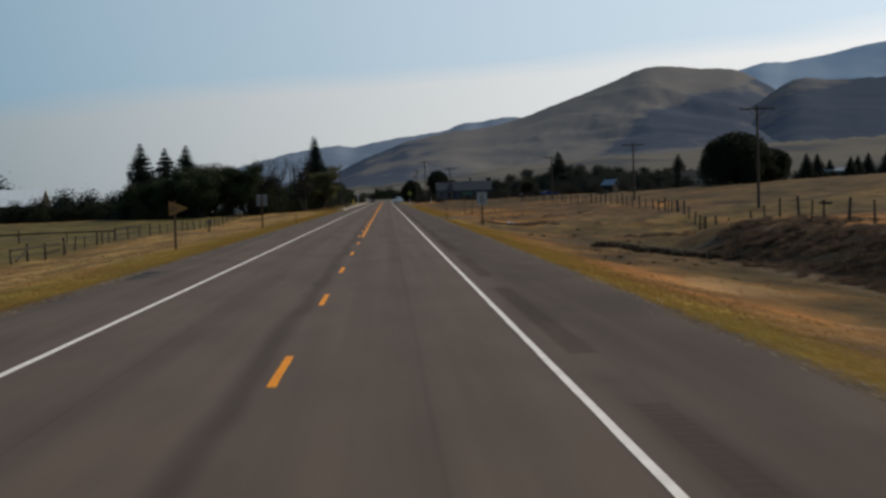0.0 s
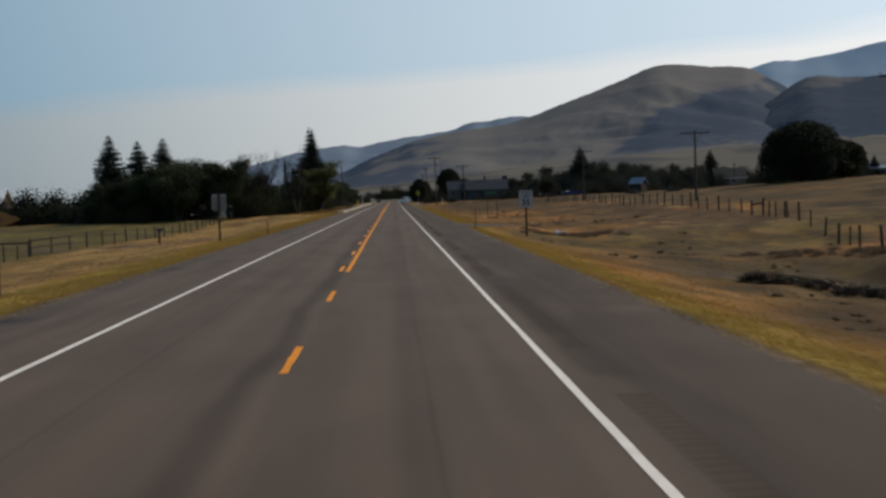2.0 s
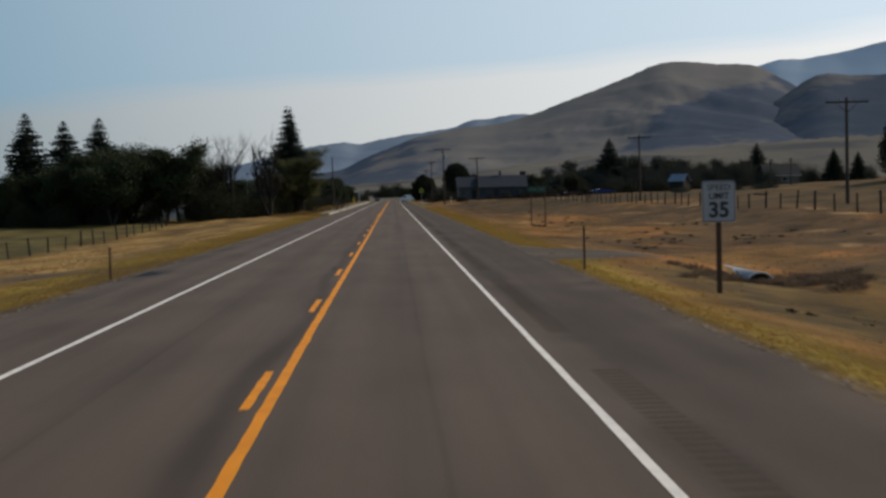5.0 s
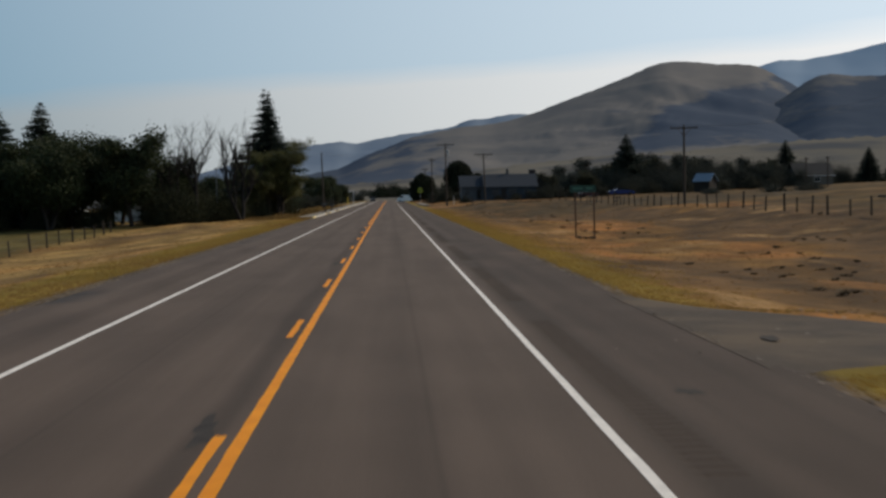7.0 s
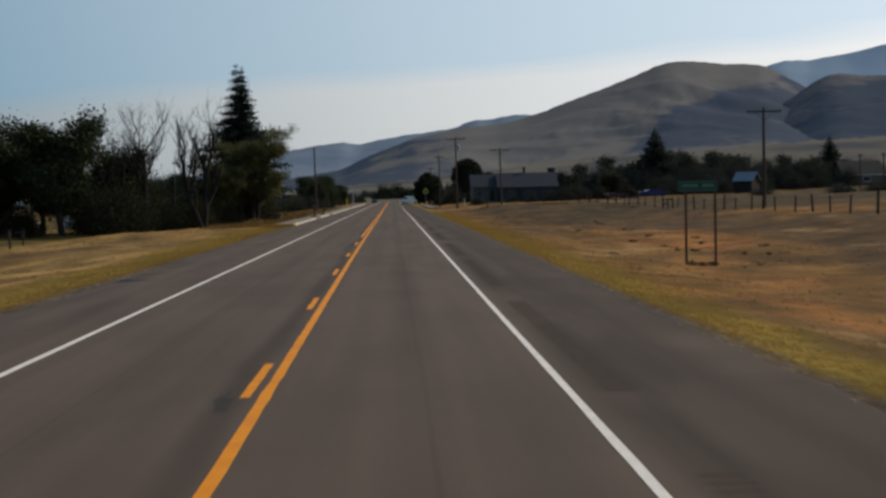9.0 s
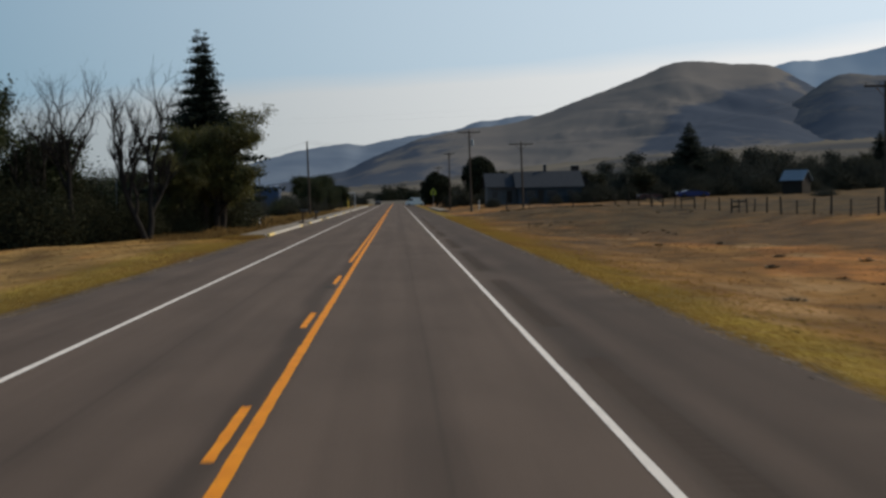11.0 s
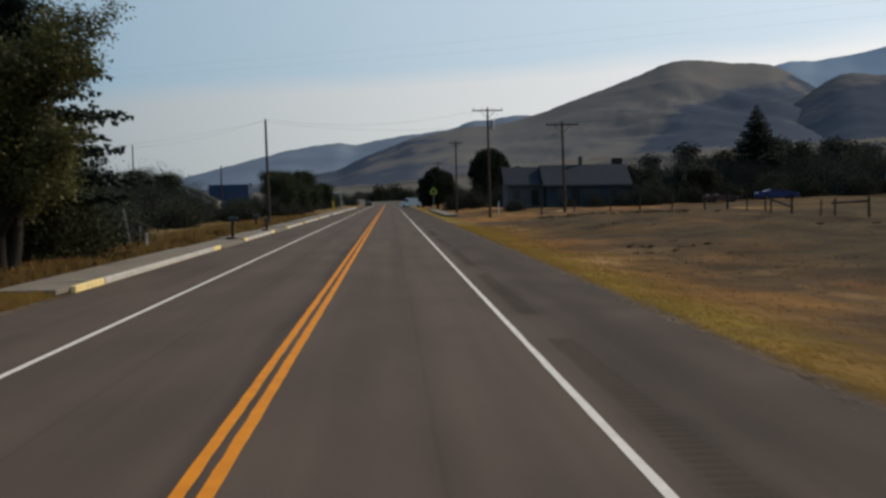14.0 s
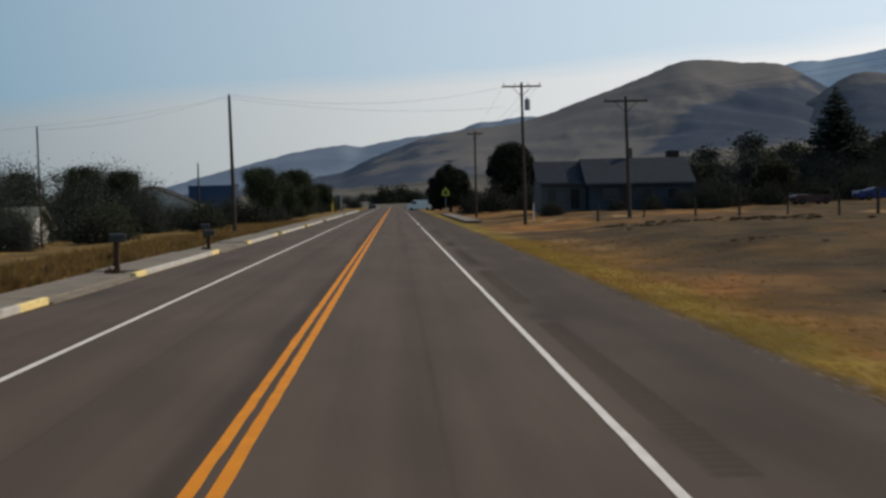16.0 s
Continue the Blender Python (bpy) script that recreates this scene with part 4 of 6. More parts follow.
def bush(name, seed, w, h, leaves, label, n=26, per=26, size=0.16, at=(0, 0, 0), category="bush"):
    """A lumpy shrub: stems below, leaf clumps on uneven lobes above."""
    g = np.random.default_rng(seed)
    c = []
    V, F = [], []
    for k in range(n):
        a, r = g.uniform(0, 2 * math.pi), math.sqrt(g.uniform(0, 1)) * w / 2
        top = h * (1 - (2 * r / w) ** 2 * 0.75) * g.uniform(0.55, 1.0)
        e = np.array((r * math.cos(a), r * math.sin(a), top * 0.85))
        ring_tube(V, F, [np.array((0.15 * e[0], 0.15 * e[1], -0.1)), np.array((0.7 * e[0], 0.7 * e[1], 0.45 * e[2])), e], [0.03, 0.02, 0.006], 3)
        c += [e, e * (0.85, 0.85, 0.65), e * (0.95, 0.95, 0.35), e * (0.6, 0.6, 0.8), e * (0.5, 0.5, 0.45)]
    c = np.array(c)
    fit_z = h / (c[:, 2].max() + 0.1 * h)
    c[:, 2] *= fit_z
    V = [v * (1, 1, fit_z) for v in V]
    LV, LF = leaf_quads(g, c, per // 4, 0.17 * min(w, 2.2 * h) ** 0.8, size)
    LV[:, 2] = np.abs(LV[:, 2])
    t = thing(name, label, category, at)
    part("woody_base", mesh_of("woody_base", V, np.array(F), M["bark"]), None, t)
    part("crown", mesh_of("crown", LV, LF, leaves), None, t)
    return t


def dome_tree(seed, w, h, leaves, label, at, lobes=50, per=800, size=0.17, squash=0.82):
    """A broad tree whose dense crown of rounded lobes reaches almost to the ground."""
    g = np.random.default_rng(seed)
    V, F, tips = limbs(g, h * 0.8, 0.028 * h + 0.1, 0.15, 2, 0.0, (9, 5), 0.9, 0.3)
    V = np.array(V) * np.array((0.8, 0.8, 0.9))
    L = []
    for k in range(lobes):
        a, f = 2 * math.pi * (k * 0.618 + g.uniform(-0.1, 0.1)), (k + 0.5) / lobes
        up = f ** 0.8
        ring = math.sqrt(max(0.0, 1 - (max(0.0, up - 0.25) / 0.75) ** 2.2)) * (0.86 + 0.14 * min(1, up * 4))
        r = w * 0.5 * g.uniform(0.15, 0.36)
        ring *= g.uniform(0.72, 1.06)
        c = np.array((math.cos(a) * (w / 2 - r) * ring, math.sin(a) * (w / 2 - r) * ring, 0.07 * h + up * (h * 0.93 - r) * g.uniform(0.88, 1.0)))
        L.append((c, r))
    P = []
    for c, r in L:
        d = g.normal(0, 1, (per, 3))
        d /= np.linalg.norm(d, axis=1)[:, None]
        P.append(c + d * (r * g.uniform(0.55, 1.06, (per, 1))) * np.array((1, 1, squash)))
    n = lobes * per // 3
    q = g.normal(0, 1, (n, 3))
    q *= (g.uniform(0, 1, (n, 1)) ** 0.4) / np.linalg.norm(q, axis=1)[:, None]
    P.append(q * np.array((w * 0.42, w * 0.42, h * 0.42)) + (0, 0, h * 0.48))
    LV, LF = leaf_quads(g, np.concatenate(P), 1, 0.05, size)
    LV[:, 2] = np.maximum(LV[:, 2], 0.1)
    t = thing("deciduous_tree", label, "tree", at)
    part("trunk", mesh_of("trunk", V, np.array(F), M["bark"], True), None, t, "dark forked trunk and limbs")
    part("crown", mesh_of("crown", LV, LF, leaves), None, t)
    return t


def again(ob, x, y, s=1.0, rz=0.0, sz=None, dz=0.0, label="", group=""):
    c = copy_thing(ob, pose(x, y, gz(x, y) + dz, 0, 0, rz) @ Matrix.Diagonal((s, s, sz or s, 1)))
    return tagged(c, label, "", group)


def on(x, y, dz=0.0):
    return (x, y, gz(x, y) + dz)


# the spruces and the grove behind the left-hand field
spruce_a = conifer(101, 14.8, 6.0, "tall dark spruce beside a farmhouse grove", on(-45.4, 264), dense=2.4, fine=0.75, taper=0.85, tiers=24, layer=0.05)
again(spruce_a, -41.1, 266, 0.92, 70, label="dark spruce standing beside a farmhouse grove")
again(spruce_a, -38.1, 273.4, 0.97, 160, label="dark spruce behind the leafy grove")
grove_a = leafy_tree("deciduous_tree", 201, 10.2, 0.30, M["leaves"], "broad dark green tree in a dense grove", 40, 0.55, 0.16, kids=(8, 5, 4), fork=0.22, at=on(-25.2, 258.5))
grove_b = leafy_tree("deciduous_tree", 202, 10.0, 0.26, M["leaves"], "dark green tree with a spreading crown in a grove", 40, 0.6, 0.16, stems=2, kids=(7, 5, 4), fork=0.25, at=on(-31.5, 261.0))
for x, y, s, r, o in ((-36.5, 259, 0.98, 40, grove_a), (-42.0, 262, 0.8, 110, grove_b), (-29.0, 267, 1.0, 250, grove_a), (-34.0, 268, 1.0, 10, grove_b), (-40, 258, 0.75, 300, grove_a), (-46, 259, 0.7, 90, grove_b), (-29.5, 275, 0.95, 130, grove_a), (-22.5, 268, 0.8, 75, grove_b), (-33, 255.5, 0.95, 200, grove_b)):
    again(o, x, y, s, r, group="leafy grove trees")
under = bush("shrub", 301, 5.2, 4.4, M["undergrowth"], "dark undergrowth shrub beneath the grove", 60, 200, 0.1, at=on(-20.5, 258.5))
for x, y, s, r in ((-17.5, 262.5, 0.75, 30), (-23.2, 262, 1.0, 80), (-15.2, 264, 0.62, 140), (-13.6, 268, 0.7, 190), (-20.0, 265, 0.85, 250), (-29, 259.5, 0.7, 200), (-34, 257.5, 0.7, 260), (-39.5, 256.5, 0.75, 310), (-44, 257, 0.8, 20), (-12.2, 279, 1.1, 70), (-16.5, 283, 1.2, 220), (-20, 270, 1.2, 10)):
    again(under, x, y, s, r, group="undergrowth shrubs")
bare_tree(401, 12.0, 0.20, "leafless grey tree with forked upright limbs", on(-18.9, 261.0), 1, kids=(9, 6, 4, 3))
bare_tree(402, 11.5, 0.11, "slim pale leafless tree beside the leafy grove", on(-21.6, 264.0), 2, kids=(6, 4, 4, 3), wide=1.0)
bare_tree(405, 12.1, 0.19, "leafless grey tree with swept bare limbs", on(-14.2, 261.4), 2, (0.12, 0.0, 0.0), (9, 6, 4, 3), 0.45, 0.75, 0.26, 1.25)
conifer(103, 15.1, 6.2, "tall old spruce with a double top", on(-12.6, 276.0), 2, 0.2, 60, 1.5, taper=0.9, fine=0.4, tiers=16, layer=0.5)
road_tree = leafy_tree("deciduous_tree", 211, 9.0, 0.24, M["dry_leaves"], "olive green roadside tree with thinning leaves", 95, 0.27, 0.075, 2, 3, (8, 6, 4), 0.85, 0.2, on(-10.9, 270.5), 0.42, 0.08)
again(road_tree, -13.5, 268.0, 0.72, 120, label="smaller olive tree beside the road")

again(grove_b, -14.2, 285.0, 0.62, 75, label="dark green tree behind the roadside bushes")

# hedge and farm trees far behind the left-hand field
far_bush = bush("bush", 305, 7.0, 5.9, M["dark_leaves"], "large dark green bush in a hedge", 60, 80, 0.25, on(-55, 288))
for k, (x, y, s) in enumerate(((-60.5, 290, 1.1), (-66, 292, 1.15), (-71, 288, 0.9), (-76, 287, 0.8), (-83, 290, 1.0), (-50, 276, 0.9), (-53, 272, 0.6), (-91, 292, 1.2), (-48, 270, 0.8), (-58, 283, 0.7), (-64, 285, 0.7), (-80, 282, 0.55), (-70, 282, 0.55))):
    again(far_bush, x, y, s, 47 * k, group="hedge bushes")
for k in range(26):
    x = -100 - 17 * k + float(rng.uniform(-6, 6))
    again(far_bush, x, 310 + float(rng.uniform(-20, 60)), float(rng.uniform(0.9, 1.6)), 61 * k, group="distant field trees")
    again(far_bush, x + 8, 330 + float(rng.uniform(-10, 60)), float(rng.uniform(1.0, 1.9)), 23 * k, group="distant field trees")

# right-hand trees
big_tree = dome_tree(221, 14.8, 10.6, M["dark_leaves"], "large round dark tree standing in the pasture", on(64.0, 240, -0.2), 60, 900)
again(big_tree, 71.0, 243, 0.62, 100, label="round dark tree beside a larger one")
con_r = conifer(105, 14.0, 7.2, "tall dense conical spruce above the village trees", on(55.8, 425, -0.1), dense=2.0, taper=0.85, fine=0.8, layer=0.1)
again(con_r, 97, 440, 0.8, 40, label="conical spruce beside a low house")
vil_a = leafy_tree("deciduous_tree", 231, 8.6, 0.25, M["village_dark"], "dark green tree among village houses", 20, 0.6, 0.25, at=on(48.0, 428))
vil_b = leafy_tree("deciduous_tree", 232, 8.2, 0.25, M["village_leaves"], "olive green tree among village houses", 20, 0.6, 0.25, stems=2, at=on(62.5, 428))
for k, (x, y, s, o) in enumerate(((42.5, 430, 0.85, vil_a), (51.0, 436, 0.9, vil_b), (38.0, 440, 0.7, vil_a), (60, 440, 1.1, vil_a), (66.5, 430, 1.0, vil_a), (71.5, 434, 1.05, vil_b), (76, 432, 0.9, vil_a), (81, 436, 0.8, vil_b), (86, 430, 0.85, vil_a), (90.5, 433, 0.85, vil_b), (45, 415, 0.72, vil_b), (40.0, 412, 0.62, vil_a), (37.0, 418, 0.7, vil_b), (57, 447, 1.0, vil_b), (68, 445, 1.1, vil_a), (104, 445, 0.7, vil_a), (78, 452, 1.0, vil_b))):
    again(o, x, y, s, 53 * k, group="village trees")
row_bush = bush("bush", 317, 8.4, 6.9, M["village_dark"], "tall dark bush in the village tree row", 70, 320, 0.1, on(44.0, 424))
for k, (x, y, s) in enumerate(((50, 424, 0.9), (38.5, 426, 0.75), (60.5, 423, 1.0), (65.5, 424, 1.05), (71, 425, 1.1), (77, 426, 1.0), (83, 426, 0.95), (89, 426, 0.9), (93, 432, 0.8), (34.5, 432, 0.7), (106, 440, 0.7), (113, 446, 0.7), (130, 450, 0.6), (140, 452, 0.6), (170, 455, 0.7), (190, 455, 0.8), (28, 445, 0.8), (23, 455, 0.8), (47, 418, 0.6), (56, 416, 0.6), (66, 415, 0.7), (75, 417, 0.7), (35.5, 410, 0.55), (41, 420, 0.7), (53.5, 420, 0.85), (58, 430, 1.0), (63, 420, 0.8), (69, 430, 1.15), (80, 432, 1.0), (86, 433, 1.0), (96, 426, 0.65), (37.5, 404, 0.4), (31.2, 398.2, 0.3), (33.3, 399.4, 0.38), (28.0, 399.0, 0.25), (120, 448, 0.7), (110, 450, 0.9))):
    again(row_bush, x, y, s, 97 * k, group="village tree row")
for k, (x, s) in enumerate(((118, 0.62), (126, 0.55), (138.5, 0.66), (143.5, 0.64), (149, 0.5), (153, 0.52), (157, 0.55), (162, 0.6), (166, 0.72), (175, 0.6), (186, 0.66), (196, 0.5))):
    again(con_r, x, 442 + 5 * math.sin(k * 2.1), s, 37 * k, label="small distant spruce in a row", group="distant spruce row")
tall_r = dome_tree(241, 9.6, 11.4, M["dark_leaves"], "tall dark rounded tree by the roadside houses", on(19.6, 469, 0.2), 40, 500, 0.2)
round_r = dome_tree(243, 8.8, 8.3, M["dark_leaves"], "dense round dark tree beside the road", on(10.9, 491, 0.2), 34, 500, 0.2)
again(round_r, 24.2, 468, 0.85, 140, label="dark rounded tree beside a village house")
shr = bush("bush", 311, 5.2, 3.8, M["shrub"], "grey-green bush in a village garden", 46, 140, 0.12, on(15.4, 450))
for k, (x, y, s) in enumerate(((19.5, 441, 0.95), (12.8, 462, 0.8), (35.5, 399, 0.8), (34.0, 394, 0.55), (17.2, 395, 0.45), (27.5, 396.5, 0.4), (24, 396.8, 0.35), (40, 398, 0.7), (46, 402, 0.8), (52, 405, 0.8), (58, 408, 0.9), (64, 405, 0.85), (70, 407, 0.9), (55, 415, 0.9), (74, 412, 0.8), (82, 415, 0.9), (88, 420, 0.7), (30, 430, 0.9), (26, 440, 0.9))):
    again(shr, x, y, s, 71 * k, group="garden bushes")

low_bush = bush("bush", 319, 5.0, 1.3, M["village_dark"], "low dark bush in the upland pasture", 26, 90, 0.1, on(63, 331))
again(low_bush, 69.5, 333, 1.1, 60)
again(low_bush, 58, 352, 0.8, 140)

# left-hand bushes and trees beyond the footway
thick = bush("bush", 315, 5.5, 4.0, M["leaves"], "dark tangled bush beside the road", 50, 320, 0.085, on(-15.5, 291))
for k, (x, y, s, o) in enumerate(((-19.5, 296, 1.0, thick), (-17.5, 304, 0.8, shr), (-22, 310, 1.05, thick), (-26, 318, 1.2, thick), (-23.5, 331, 0.45, shr), (-16.5, 342, 0.6, shr), (-18, 352, 0.7, thick), (-14.0, 372, 0.6, shr), (-16, 384, 0.7, thick), (-13, 398, 0.75, shr), (-21, 365, 0.9, shr), (-25, 352, 0.8, thick), (-31, 340, 1.2, thick), (-28, 378, 1.0, thick), (-24, 395, 0.9, shr), (-13.5, 283, 0.8, thick), (-18, 285, 1.1, thick), (-24, 288, 1.3, thick), (-12.0, 420, 0.5, shr), (-14.5, 440, 0.6, thick), (-13, 460, 0.6, shr), (-15, 500, 0.7, thick), (-14, 560, 0.8, thick), (-15.2, 300.5, 1.05, thick), (-14.6, 292.5, 0.95, thick), (-17.5, 311, 1.0, thick), (-13.4, 285.5, 0.8, thick), (-20.5, 318, 1.1, thick))):
    again(o, x, y, s, 83 * k, group="roadside bushes")
left_tree = leafy_tree("deciduous_tree", 251, 7.0, 0.2, M["leaves"], "dark green tree behind the roadside houses", 60, 0.45, 0.1, at=on(-31.0, 402))
for k, (x, y, s) in enumerate(((-27.5, 405, 0.95), (-36, 398, 0.9), (-12.0, 402, 0.85), (-10.6, 412, 0.65), (-42, 385, 0.95), (-35, 365, 0.9), (-48, 400, 1.0), (-14.5, 425, 0.7), (-17, 470, 0.8), (-20, 530, 0.9), (-40, 440, 0.9), (-55, 420, 1.0), (-66, 450, 1.1), (-30, 300, 0.6), (-36, 312, 0.7), (-12.4, 474, 0.72), (-15.5, 500, 1.15), (-12.8, 525, 0.85), (-17.5, 452, 1.05), (-17.0, 303, 0.78), (-19.5, 309, 0.86), (-22.5, 300, 0.8))):
    again(left_tree, x, y, s, 29 * k, group="trees behind the houses")

for k, (x, y, s) in enumerate(((-26, 321, 0.6), (-30, 326, 0.85), (-33, 330, 1.0), (-27, 360, 0.85), (-33, 356, 1.0), (-20, 376, 0.5), (-26, 385, 0.62), (-34, 385, 1.0), (-17.5, 395, 0.42), (-22, 410, 0.45), (-30, 415, 1.1), (-17, 415, 0.48), (-12.5, 408, 0.55), (-20, 440, 0.5), (-18, 480, 0.7), (-40, 350, 1.1), (-45, 365, 1.2), (-16, 520, 0.8), (-24.5, 372, 0.8), (-21.5, 384, 0.72), (-24, 345, 0.62), (-28.5, 340, 0.8), (-19.5, 358, 0.42), (-18.0, 330, 0.3), (-22.5, 322, 0.42), (-14.8, 301, 0.62), (-13.2, 296.5, 0.42), (-17.0, 306, 0.6))):
    again(row_bush, x, y, s, 67 * k, group="roadside thicket", label="dark green thicket bush behind the footway")

for k in range(22):
    side = -1 if k % 2 else 1
    again(row_bush, side * (11 + 2.2 * (k // 2) + float(rng.uniform(-1, 1))), 590 + float(rng.uniform(0, 110)), float(rng.uniform(0.4, 0.75)), 51 * k, group="trees at the road's end", label="low dark tree near the road's end")
for k in range(12):
    again(row_bush, -26 + 4.6 * k, 770 + float(rng.uniform(-15, 40)), float(rng.uniform(0.6, 0.95)), 33 * k, group="trees at the road's end", label="low dark tree near the road's end")
# low woods at the end of the straight
for k in range(34):
    x = -95 + 6.0 * k + float(rng.uniform(-3, 3))
    again(far_bush, x, 800 + float(rng.uniform(-60, 160)), float(rng.uniform(0.7, 1.5)), 41 * k, group="distant low woods", label="distant dark green bush at the road's end")


# dead brush along the creek and sage in the pasture
def brush_field(name, label, spots, material, per, w, h, size, category="brush"):
    g = np.random.default_rng(len(spots))
    Vs = []
    for x, y in spots:
        n = per
        a, r = g.uniform(0, 6.28, n), np.sqrt(g.uniform(0, 1, n)) * w * g.uniform(0.5, 1.2)
        s = h * g.uniform(0.5, 1.2)
        base = np.stack([x + 0.4 * r * np.cos(a), y + 0.4 * r * np.sin(a), np.zeros(n)], 1)
        base[:, 2] = ground_z(base[:, 0], base[:, 1]) - 0.02
        tip = np.stack([x + r * np.cos(a), y + r * np.sin(a), base[:, 2] + s * (1 - 0.5 * (r / (w * 1.2)) ** 2) * g.uniform(0.35, 1.0, n)], 1)
        d = np.stack([-np.sin(a), np.cos(a), 0 * a], 1) * size * g.uniform(0.5, 1.3, (n, 1))
        mid = base * 0.35 + tip * 0.65
        Vs.append(np.stack([base, mid + d, tip, mid - d], 1).reshape(-1, 3))
    V = np.concatenate(Vs)
    return tagged(new(name, mesh_of(name, V, np.arange(len(V)).reshape(-1, 4), material)), label, category, kind="stuff")


g = np.random.default_rng(77)
creek = []
for _ in range(520):
    y = g.uniform(22, 89)
    mid = 21.3 - 5.2 * float(smooth01((y - 76) / 14))
    creek.append((mid + g.normal(0, 0.95 if y < 80 else 0.5), y))
creek += [(22.0 + abs(g.normal(0, 2.2)), g.uniform(38, 84)) for _ in range(300)]
creek += [(14.0 + g.normal(0, 1.5), 130.0 + g.normal(0, 2.0)) for _ in range(70)]
creek += [(g.uniform(20, 34), 105 + g.normal(0, 3.0)) for _ in range(60)]
brush_field("creek_brush", "dead brown brush along the creek bank", creek, M["brush"], 150, 0.8, 0.34, 0.013)
clods = []
for x0, x1, y0, y1, n in ((12, 21, 30, 125, 9), (11, 24, 145, 250, 11), (11, 26, 250, 345, 4)):
    for _ in range(n):
        cx, cy = g.uniform(x0, x1), g.uniform(y0, y1)
        clods += [(cx + g.normal(0, 0.8), cy + g.normal(0, 2.5)) for _ in range(int(g.integers(2, 10)))]
brush_field("dark_tussocks", "low dark tussocks scattered over the pasture", clods, M["tussock"], 26, 0.38, 0.13, 0.035)
pile = []
for _ in range(95):
    x = g.uniform(14.6, 20.6)
    pile.append((x, 85.0 - 2.1 * (x - 14.8) + g.normal(0, 1.2)))
M["drift"] = mat("dark_flood_brush", (0.085, 0.064, 0.050), (0.046, 0.036, 0.030), 1.0, 0.95, spec=0.1, island=0.5)
brush_field("flood_brush", "dark tangled brush heaped in the creek bed", pile, M["drift"], 70, 0.7, 0.42, 0.02)
for k in range(12):
    x, a, n = g.uniform(15.2, 20), g.uniform(0, 3.14), g.uniform(0.6, 1.4)
    y = 85.0 - 2.1 * (x - 14.8) + g.normal(0, 0.8)
    t = thing("dead_branch", "grey dead branch lying on creek brush", "branch", (x, y, gz(x, y) + 0.28), math.degrees(a), "dead branches")
    V, F = [], []
    ring_tube(V, F, [np.array((f * n, 0.12 * math.sin(3 * f + k), 0.06 * math.cos(4 * f + k))) for f in (-1, -0.5, 0, 0.5, 1)], [0.05, 0.045, 0.04, 0.03, 0.015], 6)
    ring_tube(V, F, [np.array((0.0, 0.12 * math.sin(k), 0.06 * math.cos(k))), np.array((0.3 * n, 0.3, 0.12)), np.array((0.5 * n, 0.5, 0.2))], [0.028, 0.02, 0.01], 5)
    part("stick", mesh_of("stick", V, np.array(F), M["sage"], True), None, t)
sage = [(g.uniform(11, 33), g.uniform(90, 345)) for _ in range(50)]
sage = [p for p in sage if abs(p[1] - 137) > 9 and (math.sin(p[0] * 0.35 + p[1] * 0.11) + math.sin(p[1] * 0.07 - 1.0) > -0.2)]
sage += [(g.uniform(14.5, 27), 340 + g.normal(0, 2.5)) for _ in range(60)]
brush_field("sagebrush", "low grey sagebrush clumps in the pasture", sage, M["sage"], 60, 0.6, 0.2, 0.03)
weeds = [(-8.6 - abs(g.normal(0, 1.6)), g.uniform(262, 380)) for _ in range(380)]
brush_field("roadside_weeds", "dry tan weeds beside the footway", weeds, M["weed"], 36, 0.4, 0.42, 0.025)
clumps = [(x + g.normal(0, 0.25), y + g.normal(0, 0.5)) for x, y in ((-9.4, 295), (-9.8, 263.5), (-10.4, 266), (-9.2, 296.5), (-8.9, 338), (-9.6, 340), (-9.3, 312), (-11.0, 279)) for _ in range(4)]
brush_field("dry_weed_clumps", "rounded tan weed clumps beside the footway", clumps, M["weed"], 150, 0.75, 0.75, 0.018)

# ---- footway and kerb on the left ----
KX = -6.5


def kerb_piece(y0, y1, m, label, name="kerb"):
    bm = bmesh.new()
    box(bm, KX - 0.08, (y0 + y1) / 2, 0.02, 0.16, y1 - y0 - 0.012, 0.26, bevel=0.02)
    me = bpy.data.meshes.new(name)
    bm.to_mesh(me)
    bm.free()
    me.materials.append(m)
    return tagged(new(name, me), label, "kerb", "kerb pieces", "structure")


for y0, y1 in ((264.7, 288.8), (303.6, 319.2), (335.6, 350.5), (358.0, 378.0), (386, 410), (418, 470), (478, 560)):
    kerb_piece(y0, y1, M["kerb"], "weathered grey concrete kerb", "kerb")
for y0, y1 in ((261.2, 264.7), (288.8, 291.2), (301.8, 303.6), (319.2, 321.6), (333.6, 335.6), (350.5, 352.2), (356.4, 358.0), (378, 379.8), (384.2, 386)):
    kerb_piece(y0, y1, M["kerb_yellow"], "worn yellow painted kerb end", "kerb")
footway = thing("footway", "pale concrete footway slabs beside the road", "pavement", kind="structure")
slab_me = None
for k in range(60):
    y = 260.8 + 2.0 * k
    gap = any(a - 1.2 < y < b + 1.2 for a, b in ((291.2, 301.8), (321.6, 333.6), (352.2, 356.4)))
    if slab_me is None:
        bm = bmesh.new()
        box(bm, 0, 0, 0, 1.62, 1.985, 0.14, bevel=0.012)
        slab_me = bpy.data.meshes.new("slab")
        bm.to_mesh(slab_me)
        bm.free()
        slab_me.materials.append(M["concrete"])
    ob = part("slab", slab_me, None, footway)
    ob.matrix_basis = pose(KX - 0.16 - 0.82, y, 0.025 if gap else 0.072, 0, 0, 0)
bm = bmesh.new()
